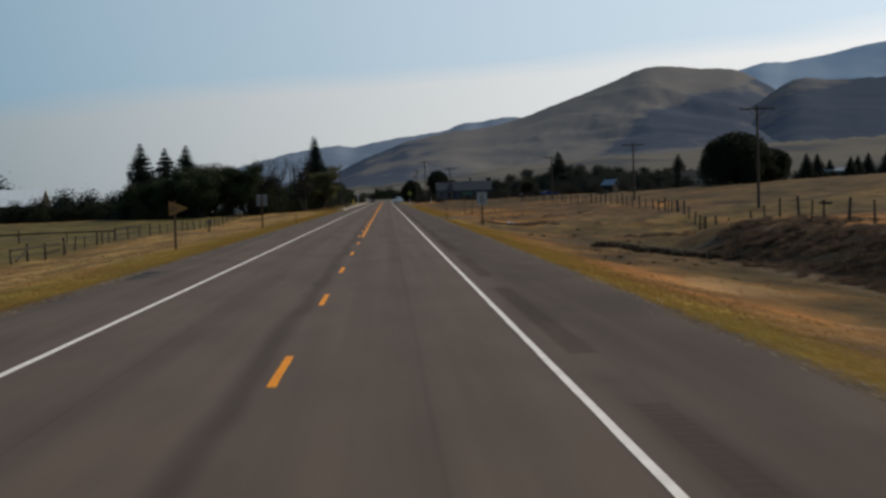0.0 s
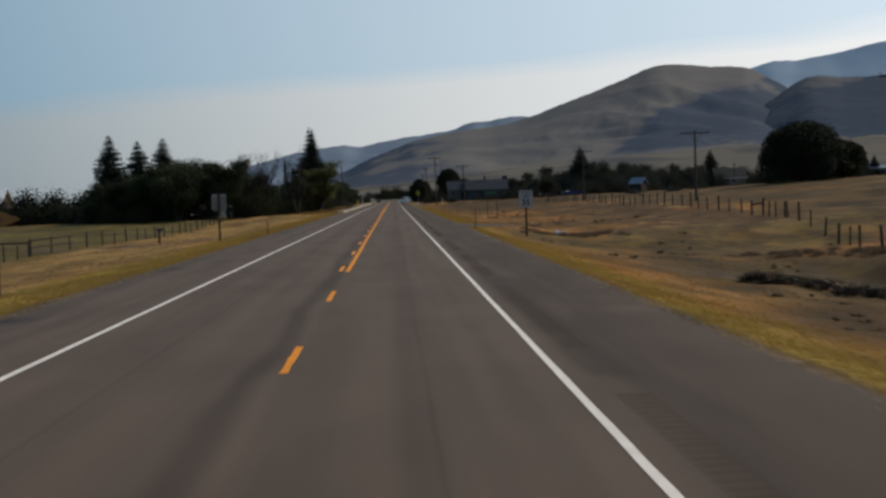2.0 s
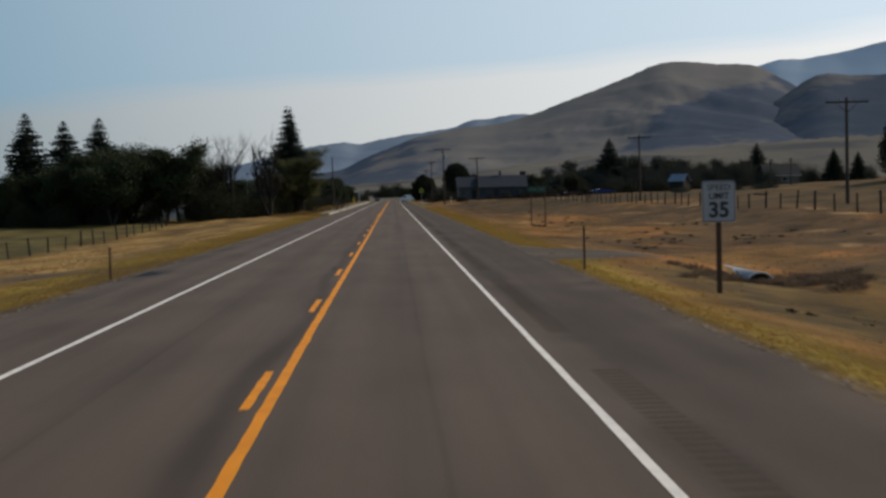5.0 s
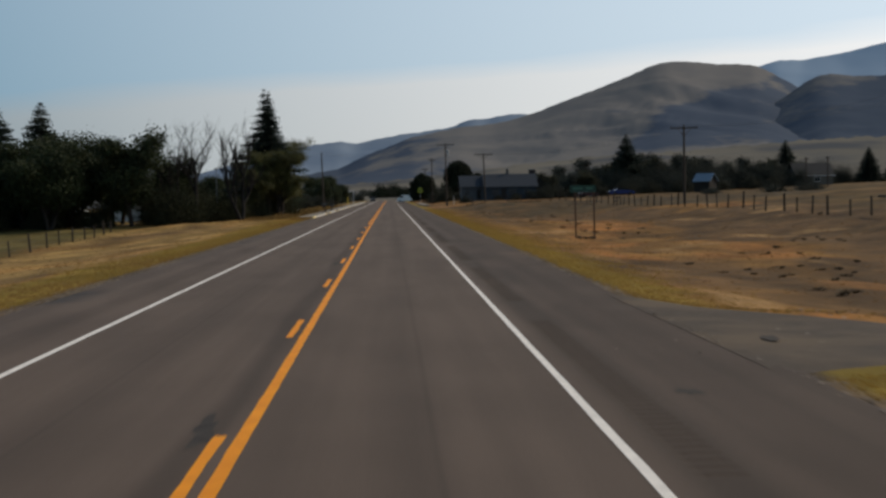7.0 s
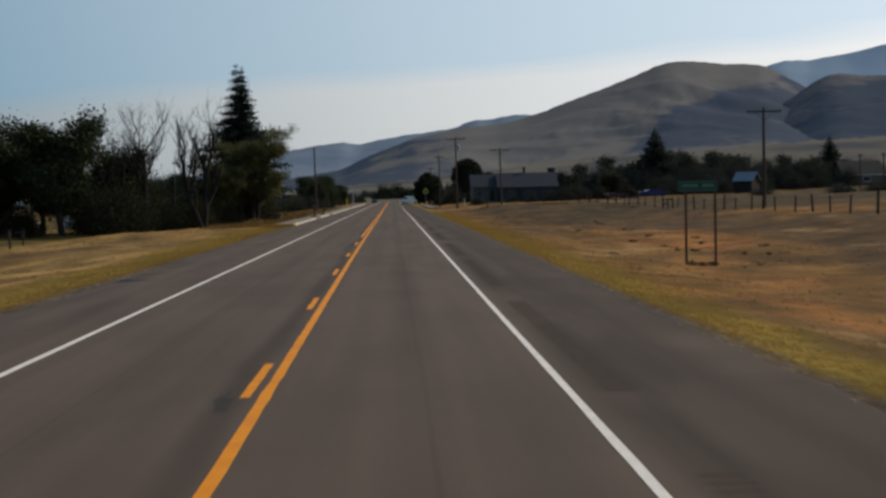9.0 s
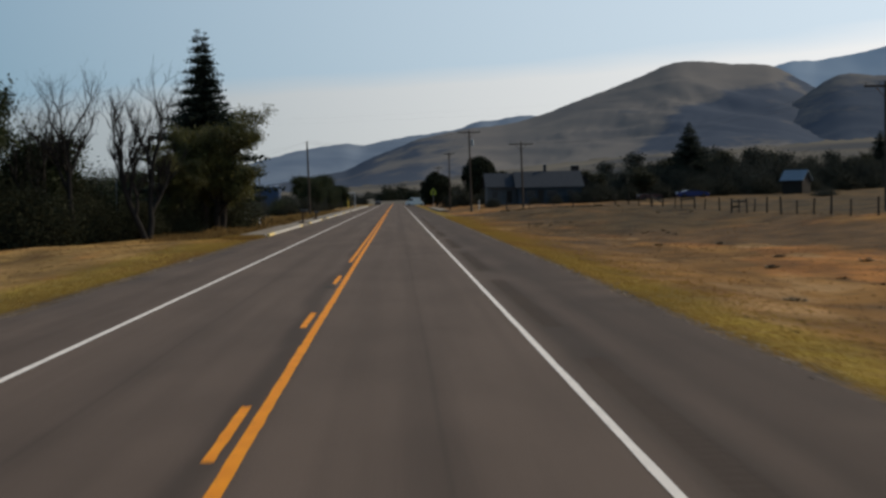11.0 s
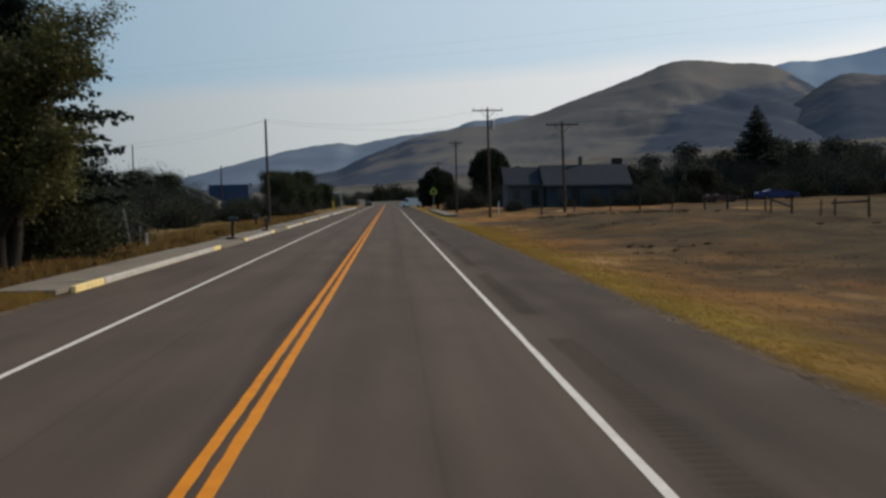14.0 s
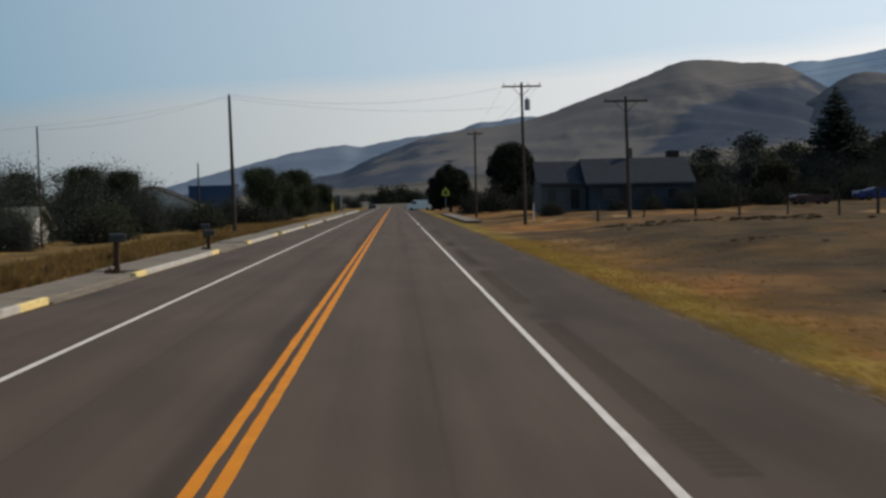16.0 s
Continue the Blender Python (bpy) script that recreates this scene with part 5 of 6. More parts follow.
box(bm, KX - 0.98, 469, 0.072, 1.62, 180, 0.14)
part("slab", bm, M["concrete"], footway)
for y0, y1 in ((291.2, 301.8), (321.6, 333.6), (352.2, 356.4)):
    bm = bmesh.new()
    box(bm, KX - 0.05, (y0 + y1) / 2, 0.0, 0.3, y1 - y0, 0.06)
    me = bpy.data.meshes.new("drive_apron")
    bm.to_mesh(me)
    bm.free()
    me.materials.append(M["concrete"])
    tagged(new("drive_apron", me), "low concrete drive crossing between kerbs", "pavement", kind="structure")
# footway corner on the far right
bm = bmesh.new()
box(bm, 9.0, 425, 0.06, 1.6, 70, 0.16, bevel=0.02)
me = bpy.data.meshes.new("pavement")
bm.to_mesh(me)
bm.free()
me.materials.append(M["concrete"])
tagged(new("pavement", me), "pale concrete pavement beside a side street", "pavement", kind="structure")


# ---- power poles and wires ----
def power_pole(x, y, top, arm=3.3, label="", lean=0.0, base=None, arms=1, box_on=False, arm_rz=0.0):
    z0 = gz(x, y) if base is None else base
    t = thing("utility_pole", label, "utility pole", (x, y, z0))
    h = top - z0
    part("pole", one_tube((0, 0, -0.3), (lean, 0, h), 0.16, 0.10, 10), M["pole_wood"], t)
    if arms:
        za = h - 0.35
        c = math.cos(radians(arm_rz)), math.sin(radians(arm_rz))
        part("crossarm", one_box(lean, -0.13, za, arm, 0.11, 0.14, bevel=0.01, rz=arm_rz), M["pole_wood"], t)
        for s in (-1, 1):
            part("brace", one_tube((lean + s * arm * 0.27 * c[0], -0.13 + s * arm * 0.27 * c[1], za), (lean, -0.13, za - 0.85), 0.025, 0.025, 5), M["rust"], t, "thin diagonal steel brace")
        for q in (-0.46, -0.17, 0.17, 0.46):
            bm = bmesh.new()
            px, py = lean + q * arm * c[0], -0.13 + q * arm * c[1]
            tube(bm, (px, py, za + 0.07), (px, py, za + 0.16), 0.018, 0.018, 6)
            tube(bm, (px, py, za + 0.16), (px, py, za + 0.28), 0.055, 0.035, 8)
            part("insulator", bm, M["ceramic"], t, "small brown glazed insulator")
    else:
        bm = bmesh.new()
        tube(bm, (lean, 0, h), (lean, 0, h + 0.18), 0.05, 0.035, 8)
        part("insulator", bm, M["ceramic"], t, "small brown glazed insulator")
    if box_on:
        bm = bmesh.new()
        tube(bm, (0.32, -0.05, h - 2.35), (0.32, -0.05, h - 1.45), 0.24, 0.24, 12)
        tube(bm, (0.32, -0.05, h - 1.45), (0.32, -0.05, h - 1.38), 0.24, 0.17, 12)
        tube(bm, (0.27, -0.05, h - 1.38), (0.27, -0.05, h - 1.18), 0.04, 0.03, 6)
        part("transformer", bm, M["steel"], t, "grey pole-mounted transformer can")
    return t


pl = "weathered wooden utility pole with a crossarm"
power_pole(36.8, 127.5, 9.85, 3.4, pl)
power_pole(36.4, 190.0, 8.85, 3.3, pl)
power_pole(33.85, 263.6, 9.3, 3.0, pl)
power_pole(18.7, 358.8, 9.5, 3.2, "dark wooden utility pole with a wide crossarm", -0.2)
power_pole(12.5, 374.3, 11.95, 3.3, "tall wooden utility pole with crossarm and transformer", -0.15, box_on=True)
power_pole(11.3, 424.0, 10.4, 1.9, "wooden utility pole behind roadside trees")
power_pole(13.0, 545.0, 10.5, 2.4, "distant wooden utility pole by the road")
power_pole(-10.15, 358.9, 10.0, 1, "slim wooden utility pole beside the footway", -0.2, arms=0)
power_pole(-26.5, 455.0, 8.0, 1, "distant slim wooden pole behind houses", arms=0)
power_pole(88.0, 395.0, 8.4, 1.0, "distant slim utility pole behind the pasture")
power_pole(93.5, 398.0, 8.6, 1.0, "distant slim utility pole behind the pasture")

t = thing("service_pole", "thin weathered grey service pole among the bushes", "pole", on(-20.5, 345.0))
part("pole", one_tube((0, 0, -0.2), (-0.1, 0, 7.15 - gz(-20.5, 345)), 0.07, 0.05, 8), M["post_wood"], t)
part("cap", one_tube((-0.1, 0, 7.15 - gz(-20.5, 345)), (-0.1, 0, 7.25 - gz(-20.5, 345)), 0.06, 0.02, 8), M["rust"], t)
t = thing("yard_lamp", "slim grey yard lamp pole with a small head", "lamp", on(-17.85, 270))
part("pole", one_tube((0, 0, -0.2), (0, 0, 5.7), 0.05, 0.035, 8), M["steel"], t)
part("head", one_box(0.0, 0, 5.85, 0.42, 0.24, 0.2, bevel=0.05), M["steel"], t, "small boxy lamp head")


def wire(a, b, sag, r, label="thin dark overhead power wire"):
    V, F = [], []
    a, b = np.array(a, float), np.array(b, float)
    pts = []
    for k in range(17):
        f = k / 16
        p = a + (b - a) * f
        p[2] -= sag * 4 * f * (1 - f)
        pts.append(p)
    ring_tube(V, F, pts, [r] * 17, 4)
    return tagged(new("overhead_wire", mesh_of("overhead_wire", V, np.array(F), M["wire"])), label, "wire", "overhead wires")


for q in (-0.46, 0.17, 0.46):
    wire((36.8 + 3.4 * q, 127.4, 9.72), (36.4 + 3.3 * q, 189.9, 8.72), 0.9, 0.006)
    wire((36.4 + 3.3 * q, 189.9, 8.72), (33.85 + 3.0 * q, 263.5, 9.18), 1.0, 0.006)
    wire((33.85 + 3.0 * q, 263.5, 9.18), (18.5 + 3.2 * q, 358.7, 9.38), 1.2, 0.006)
    wire((12.4 + 3.3 * q, 374.2, 11.8), (11.3 + 1.9 * q, 424, 10.3), 0.7, 0.008)
wire((-10.35, 358.9, 10.1), (-20.6, 345, 7.0), 0.5, 0.006)
wire((-10.35, 358.9, 9.9), (-40, 330, 6.2), 1.2, 0.005)
wire((-10.35, 358.9, 10.1), (10.9, 374.2, 11.6), 1.0, 0.007)
wire((-10.35, 358.9, 9.85), (10.9, 374.2, 9.9), 0.6, 0.007)

power_pole(-20.0, 309.5, 9.9, 1, "slim wooden utility pole behind the roadside thicket", arms=0)
wire((33.85 - 1.2, 263.5, 9.18), (-20.0, 309.5, 10.0), 0.35, 0.0015)
wire((33.85, 263.5, 8.7), (-20.0, 309.5, 9.6), 0.35, 0.0015)


# ---- culvert under the field approach ----
def culvert(x, y, rx, length):
    z0 = gz(x, y)
    t = thing("culvert_pipe", "short galvanised culvert pipe in a brushy hollow", "culvert", (x, y, z0))
    for name, r0, r1, a, b, m in (("pipe", rx, rx - 0.02, 0.0, length, "steel"), ("rim", rx + 0.035, rx - 0.03, -0.03, 0.05, "white_rim")):
        V, F = [], []
        n = 28
        for q, w in ((r0, a), (r0, b), (r1, b), (r1, a)):
            V += [(q * math.cos(2 * math.pi * k / n), w, rx * 0.8 + 0.8 * q * math.sin(2 * math.pi * k / n)) for k in range(n)]
        for i in range(4):
            for k in range(n):
                F.append((i * n + k, i * n + (k + 1) % n, ((i + 1) % 4) * n + (k + 1) % n, ((i + 1) % 4) * n + k))
        part(name, mesh_of(name, V, np.array(F), M[m], True), None, t, "pale rolled rim" if name == "rim" else "")
    return t



culvert(13.7, 131.6, 0.45, 5.0)


# ---- fences ----
def post_mesh(h, r, square=False):
    bm = bmesh.new()
    if square:
        box(bm, 0, 0, h / 2 - 0.2, 2 * r, 2 * r, h + 0.4, bevel=0.012)
    else:
        tube(bm, (0, 0, -0.3), (0.0, 0, h), r * 1.08, r * 0.92, 8)
    me = bpy.data.meshes.new("post")
    bm.to_mesh(me)
    bm.free()
    me.materials.append(M["post_wood"])
    return me


POSTS = [post_mesh(1.25, 0.07), post_mesh(1.15, 0.06), post_mesh(1.35, 0.085)]


def wire_fence(label, corners, spacing, heights=(0.35, 0.7, 1.05), braces=()):
    """Posts along a line over the land with strands of wire between them."""
    t = thing("fence", label, "fence")
    g = np.random.default_rng(int(abs(corners[0][1])) + 5)
    pts = []
    for (x0, y0), (x1, y1) in zip(corners, corners[1:]):
        n = max(1, round(math.hypot(x1 - x0, y1 - y0) / spacing))
        for k in range(n):
            pts.append((x0 + (x1 - x0) * k / n, y0 + (y1 - y0) * k / n))
    pts.append(corners[-1])
    for k, (x, y) in enumerate(pts):
        x, y = x + g.normal(0, 0.08), y + g.normal(0, 0.12)
        ob = part("post", POSTS[k % 3], None, t)
        ob.matrix_basis = pose(x, y, gz(x, y) + g.uniform(-0.12, 0.05), g.normal(0, 2.5), g.normal(0, 2.5), g.uniform(0, 360))
    for h in heights:
        V, F = [], []
        ring_tube(V, F, [np.array((x, y, gz(x, y) + h)) for x, y in pts], [0.006] * len(pts), 3)
        part("wire", mesh_of("wire", V, np.array(F), M["wire"]), None, t, "thin rusty fence wire")
    for (xa, ya, ha), (xb, yb, hb) in braces:
        part("rail", one_tube((xa, ya, gz(xa, ya) + ha), (xb, yb, gz(xb, yb) + hb), 0.085, 0.075, 7), M["post_wood"], t, "round wooden brace rail")
    return t


wire_fence("wooden post and wire fence along the pasture", [(25.3, 40), (25.5, 66), (26.0, 75), (27.2, 84), (27.5, 110), (28.8, 117), (30.2, 130), (30.4, 140)], 4.0,
           braces=(((25.9, 73.6, 1.05), (26.2, 76.4, 1.05)),))
wire_fence("weathered post and wire fence across the pasture", [(30.4, 134), (30.5, 143.5), (30.8, 171.6), (30.4, 204.6), (30.9, 216), (31.0, 262), (31.1, 286.6)], 4.1,
           braces=(((30.8, 196.0, 1.05), (30.6, 191.5, 1.05)), ((30.4, 143.4, 0.95), (30.4, 140.2, 0.95))))
wire_fence("thin row of wooden fence posts near the village", [(30.6, 329), (28.5, 341), (22, 352), (16.5, 360)], 4.6, (0.4, 0.8))
wire_fence("broken wooden rail fence in the pasture", [(31.1, y) for y in (289, 291.5, 294, 299, 304, 309, 316, 318.5, 325, 332)], 20.0, (0.5,),
           braces=(((31.1, 289, 1.0), (31.1, 291.5, 0.98)), ((31.1, 291.5, 0.96), (31.1, 294, 1.0)), ((31.1, 291.5, 0.55), (31.1, 294, 0.5)), ((31.1, 309, 1.0), (31.1, 316, 0.88)), ((31.1, 325, 0.5), (31.1, 332, 1.0))))
wire_fence("wooden post and wire fence beside the mown field", [(-24.2, 60), (-24.4, 94.7), (-24.4, 109), (-24.8, 112), (-25.4, 127)], 4.8, (0.4, 0.75, 1.05),
           braces=(((-24.4, 94.7, 1.0), (-24.4, 109.0, 1.02)), ((-24.4, 99.5, 0.95), (-24.4, 96.0, 0.2)), ((-24.4, 104.0, 0.5), (-24.4, 109.0, 0.55))))
wire_fence("weathered wooden fence posts beside the mown field", [(-25.6, 131), (-26.2, 140), (-25.0, 160), (-24.4, 185), (-23.9, 213), (-24.0, 227), (-24.4, 244)], 4.6, (0.35, 0.7, 1.0),
           braces=(((-26.2, 140, 1.15), (-25.5, 151, 1.2)), ((-26.2, 140, 0.6), (-25.5, 151, 0.65))))
wire_fence("low wooden rail fence across the mown field", [(-26, 139), (-40, 137), (-58, 134), (-80, 131)], 4.2, (0.5,),
           braces=(((-26, 139, 1.0), (-33, 138, 0.98)), ((-33, 138, 0.98), (-40, 137, 1.0)), ((-40, 137, 1.0), (-58, 134, 1.0))))


# ---- signs and markers ----
M["sign_white"] = mat("white_sign_sheeting", (0.34, 0.34, 0.35), (0.30, 0.30, 0.31), 2.0, 0.45)
M["sign_black"] = mat("black_sign_paint", (0.015, 0.015, 0.016), (0.01, 0.01, 0.01), 2.0, 0.5)
M["sign_yellow"] = mat("faded_yellow_sign_sheeting", (0.22, 0.10, 0.014), (0.18, 0.085, 0.014), 2.0, 0.5)
M["sign_lime"] = mat("bright_yellow_green_sign", (0.36, 0.41, 0.025), (0.30, 0.35, 0.025), 2.0, 0.5)
M["sign_back"] = mat("dull_aluminium_sign_back", (0.19, 0.19, 0.185), (0.14, 0.14, 0.135), 3.0, 0.6, metal=0.3)
M["sign_green"] = mat("dark_green_sign_sheeting", (0.006, 0.045, 0.03), (0.005, 0.036, 0.024), 2.0, 0.5)
M["sign_bar"] = mat("pale_green_sign_lettering", (0.05, 0.16, 0.11), (0.04, 0.13, 0.09), 2.0, 0.5)
M["white_plastic"] = mat("white_plastic_tube", (0.75, 0.75, 0.73), (0.62, 0.62, 0.6), 4.0, 0.5)


def plate(w, h, r=0.05, thick=0.006, pts=None):
    """A sign blank in the x-z plane that faces -y, with rounded corners."""
    bm = bmesh.new()
    if pts is None:
        pts = []
        for cx, cz, a0 in ((w / 2 - r, h / 2 - r, 0), (-w / 2 + r, h / 2 - r, 90), (-w / 2 + r, -h / 2 + r, 180), (w / 2 - r, -h / 2 + r, 270)):
            for k in range(4):
                a = radians(a0 + 30 * k)
                pts.append((cx + r * math.cos(a), cz + r * math.sin(a)))
    f = bm.faces.new([bm.verts.new((x, 0, z)) for x, z in pts])
    ex = bmesh.ops.extrude_face_region(bm, geom=[f])
    bmesh.ops.translate(bm, vec=(0, thick, 0), verts=[v for v in ex["geom"] if isinstance(v, bmesh.types.BMVert)])
    bmesh.ops.recalc_face_normals(bm, faces=bm.faces)
    return bm


def moved(ob, x, y, z):
    ob.matrix_basis = pose(x, y, z)
    return ob


def words(text, size, material, parent, x, y, z, label, bold=0.0):
    cu = bpy.data.curves.new("lettering", "FONT")
    cu.body, cu.size, cu.align_x, cu.align_y, cu.extrude = text, size, "CENTER", "CENTER", 0.002
    cu.offset = bold
    tmp = new("tmp", cu)
    me = bpy.data.meshes.new_from_object(tmp.evaluated_get(bpy.context.evaluated_depsgraph_get()))
    bpy.data.objects.remove(tmp)
    me.materials.clear()
    me.materials.append(material)
    ob = new("lettering", me)
    ob.parent = parent
    ob.matrix_basis = pose(x, y, z, 90, 0, 0)
    return tagged(ob, label)


# speed limit sign
x, y = 10.2, 122.7
z0 = gz(x, y)
t = thing("speed_limit_sign", "white speed limit sign on a dark wooden post", "road sign", (x, y, z0))
part("post", one_box(0, 0.06, (2.45 - z0) / 2 - 0.2, 0.13, 0.10, 2.45 - z0 + 0.4, bevel=0.01), M["sign_wood"], t)
cz = 1.87 - z0
p = moved(part("panel", plate(0.90, 1.10, 0.07), M["sign_white"], t), 0, 0, cz)
b = moved(part("border", plate(0.86, 1.06, 0.06, 0.002), M["sign_black"], t, "thin black border line"), 0, -0.004, cz)
i2 = moved(part("face", plate(0.83, 1.03, 0.055, 0.002), M["sign_white"], t), 0, -0.008, cz)
words("SPEED", 0.23, M["sign_black"], t, 0, -0.012, cz + 0.37, "black lettering reading SPEED")
words("LIMIT", 0.23, M["sign_black"], t, 0, -0.012, cz + 0.14, "black lettering reading LIMIT", 0.005)
words("35", 0.56, M["sign_black"], t, 0, -0.012, cz - 0.24, "large black numerals reading 35", 0.016)

# pennant on the left
x, y = -10.15, 75.7
z0 = gz(x, y)
t = thing("pennant_sign", "faded yellow pennant warning sign on a dark post", "road sign", (x, y, z0))
part("post", one_box(0, 0.06, (2.35 - z0) / 2 - 0.2, 0.12, 0.10, 2.35 - z0 + 0.4, bevel=0.01), M["sign_wood"], t)
moved(part("panel", plate(0, 0, pts=[(-0.30, -0.42), (0.72, -0.03), (0.72, 0.03), (-0.30, 0.42)]), M["sign_yellow"], t), 0, 0, 1.93 - z0)
for k, (w, dz) in enumerate(((0.24, 0.12), (0.42, 0.0), (0.22, -0.12))):
    part("lettering_bar", one_box(-0.2 + w / 2, -0.004, 1.93 - z0 + dz, w, 0.004, 0.045), M["sign_black"], t, "illegible black lettering as a bar")

# back of a sign for the other direction
x, y = -9.78, 124.7
z0 = gz(x, y)
t = thing("road_sign_back", "grey metal back of a road sign on a post", "road sign", (x, y, z0))
part("post", one_box(0, -0.07, (2.8 - z0) / 2 - 0.2, 0.13, 0.11, 2.8 - z0 + 0.4, bevel=0.01), M["sign_wood"], t)
moved(part("panel", plate(0.97, 1.06, 0.06), M["sign_back"], t), 0, 0, 2.27 - z0)
part("rail", one_box(0, -0.014, 2.66 - z0, 0.9, 0.02, 0.06), M["steel"], t)

# green guide sign on two posts
x, y = 13.57, 199.15
z0 = gz(x, y)
t = thing("guide_sign", "dark green guide sign on two slim posts", "road sign", (x, y, z0))
for s in (-0.57, 0.58):
    part("post", one_box(s, 0.05, (2.6 - z0) / 2 - 0.2, 0.09, 0.07, 2.6 - z0 + 0.4, bevel=0.008), M["rust"], t, "slim rust-brown steel post")
moved(part("panel", plate(1.6, 0.42, 0.05), M["sign_green"], t), -0.1, 0, 2.43 - z0)
for w, dx, dz in ((1.5, -0.1, 0.18), (0.62, -0.42, 0.02), (0.44, 0.3, 0.02), (1.5, -0.1, -0.18)):
    part("lettering_bar", one_box(dx, -0.004, 2.43 - z0 + dz, w, 0.004, 0.02 if abs(dz) > 0.1 else 0.11), M["sign_bar"], t, "illegible pale lettering as a bar")
brush_field("dark_weeds", "dark weeds round a sign's foot", [(13.2, 199.1), (13.6, 199.0), (14.0, 199.2)], M["brush"], 60, 0.35, 0.25, 0.03, "weeds")


def marker(x, y, h, m, label, w=0.075):
    t = thing("delineator_post", label, "marker post", on(x, y))
    part("post", one_box(0, 0, h / 2 - 0.1, w, 0.05, h + 0.2, bevel=0.008), m, t)
    part("reflector", one_box(0, -0.032, h - 0.14, w * 0.8, 0.012, 0.12, bevel=0.004), M["sign_wood"] if m is not M["white_plastic"] else M["steel"], t, "small reflector plate")
    return t


marker(7.15, 126.7, 1.28, M["rust"], "rusty steel delineator post on the verge", 0.06)
marker(-6.95, 127.9, 0.95, M["rust"], "rusty steel delineator post on the verge", 0.06)
marker(14.3, 385.0, 1.55, M["white_plastic"], "white marker post beside the village verge", 0.12)
marker(-10.3, 292.9, 0.75, M["white_plastic"], "small white marker stake beside the footway", 0.1)
marker(-12.0, 300.5, 0.95, M["white_plastic"], "leaning white stake in the weeds", 0.09)

# school warning sign
x, y = 9.95, 486
z0 = gz(x, y)
t = thing("warning_sign", "bright yellow-green five-sided warning sign", "road sign", (x, y, z0))
part("post", one_box(0, 0.06, 2.1 - z0 / 2, 0.09, 0.06, 4.3 - z0 + 0.2, bevel=0.01), M["steel"], t)
moved(part("panel", plate(0, 0, pts=[(-0.62, -0.65), (0.62, -0.65), (0.62, 0.1), (0, 0.78), (-0.62, 0.1)]), M["sign_lime"], t), 0, 0, 3.45 - z0)
part("symbol", one_box(0, -0.005, 3.35 - z0, 0.5, 0.004, 0.62, bevel=0.001), M["sign_black"], t, "plain dark symbol block")

# yellow and white clearance frame far along the road
M["yellow_steel"] = mat("yellow_painted_steel", (0.72, 0.48, 0.04), (0.6, 0.4, 0.05), 3.0, 0.5)
M["white_steel"] = mat("white_painted_steel", (0.55, 0.54, 0.50), (0.46, 0.45, 0.42), 3.0, 0.5)
t = thing("clearance_frame", "yellow and white steel frame beside the road", "frame", on(-10.6, 541))
part("yellow_post", one_box(-0.85, 0, 1.55, 0.42, 0.4, 3.3, bevel=0.03), M["yellow_steel"], t, "thick yellow painted post")
part("white_head", one_box(-0.55, 0, 3.6, 0.6, 0.45, 0.9, bevel=0.03), M["white_steel"], t)
part("beam", one_box(0.35, 0, 3.85, 1.3, 0.3, 0.32, bevel=0.03), M["white_steel"], t)
part("grey_post", one_box(0.95, 0, 1.9, 0.36, 0.36, 3.9, bevel=0.03), M["steel"], t, "grey steel post")


# mail boxes
def mailbox(x, y, label, post_m, box_m, h=1.1):
    t = thing("mailbox", label, "mailbox", on(x, y))
    part("post", one_box(0, 0, h / 2 - 0.15, 0.17, 0.17, h + 0.3, bevel=0.02), post_m, t)
    bm = bmesh.new()
    box(bm, 0.05, 0, h + 0.09, 0.5, 0.19, 0.17)
    r = bmesh.ops.create_cone(bm, cap_ends=True, segments=16, radius1=0.095, radius2=0.095, depth=0.5, matrix=pose(0.05, 0, h + 0.175, 0, 90, 0))
    part("box", bm, box_m, t, "arched metal letter box")
    part("flag", one_box(0.1, -0.102, h + 0.26, 0.03, 0.008, 0.16), M["rust"], t, "small raised flag")
    return t


M["box_dark"] = mat("dark_painted_box", (0.05, 0.05, 0.052), (0.03, 0.03, 0.03), 4.0, 0.5)
mailbox(-7.25, 302.6, "dark mailbox on a stout wooden post", M["sign_wood"], M["box_dark"], 1.1)
mailbox(-7.25, 323.6, "dark mailbox on a wooden post by the footway", M["sign_wood"], M["box_dark"], 0.75)
mailbox(-17.5, 146.6, "dark mailbox on a post beside a field", M["sign_wood"], M["box_dark"], 0.95)
mailbox(-9.3, 337.0, "dark mailbox on a post near the bushes", M["sign_wood"], M["box_dark"], 0.8)

# white frame in the weeds
t = thing("sign_frame", "white painted A-shaped wooden frame in the weeds", "frame", on(-12.1, 296.4))
for a, b in (((-0.45, 0, 0), (0.0, 0.2, 1.95)), ((0.35, 0, 0), (0.0, 0.2, 1.95)), ((0.0, 0.9, 0), (0.0, 0.2, 1.95))):
    part("leg", one_tube(a, b, 0.045, 0.035, 7), M["white_steel"], t)
part("crossbar", one_tube((-0.3, 0.06, 0.62), (0.24, 0.06, 0.62), 0.035, 0.035, 6), M["white_steel"], t)


# ---- houses and sheds ----
def siding(name, c, board=0.2):
    m = mat(name, c, tuple(0.8 * v for v in c), 0.8, 0.8, 0.15, 20)
    return m


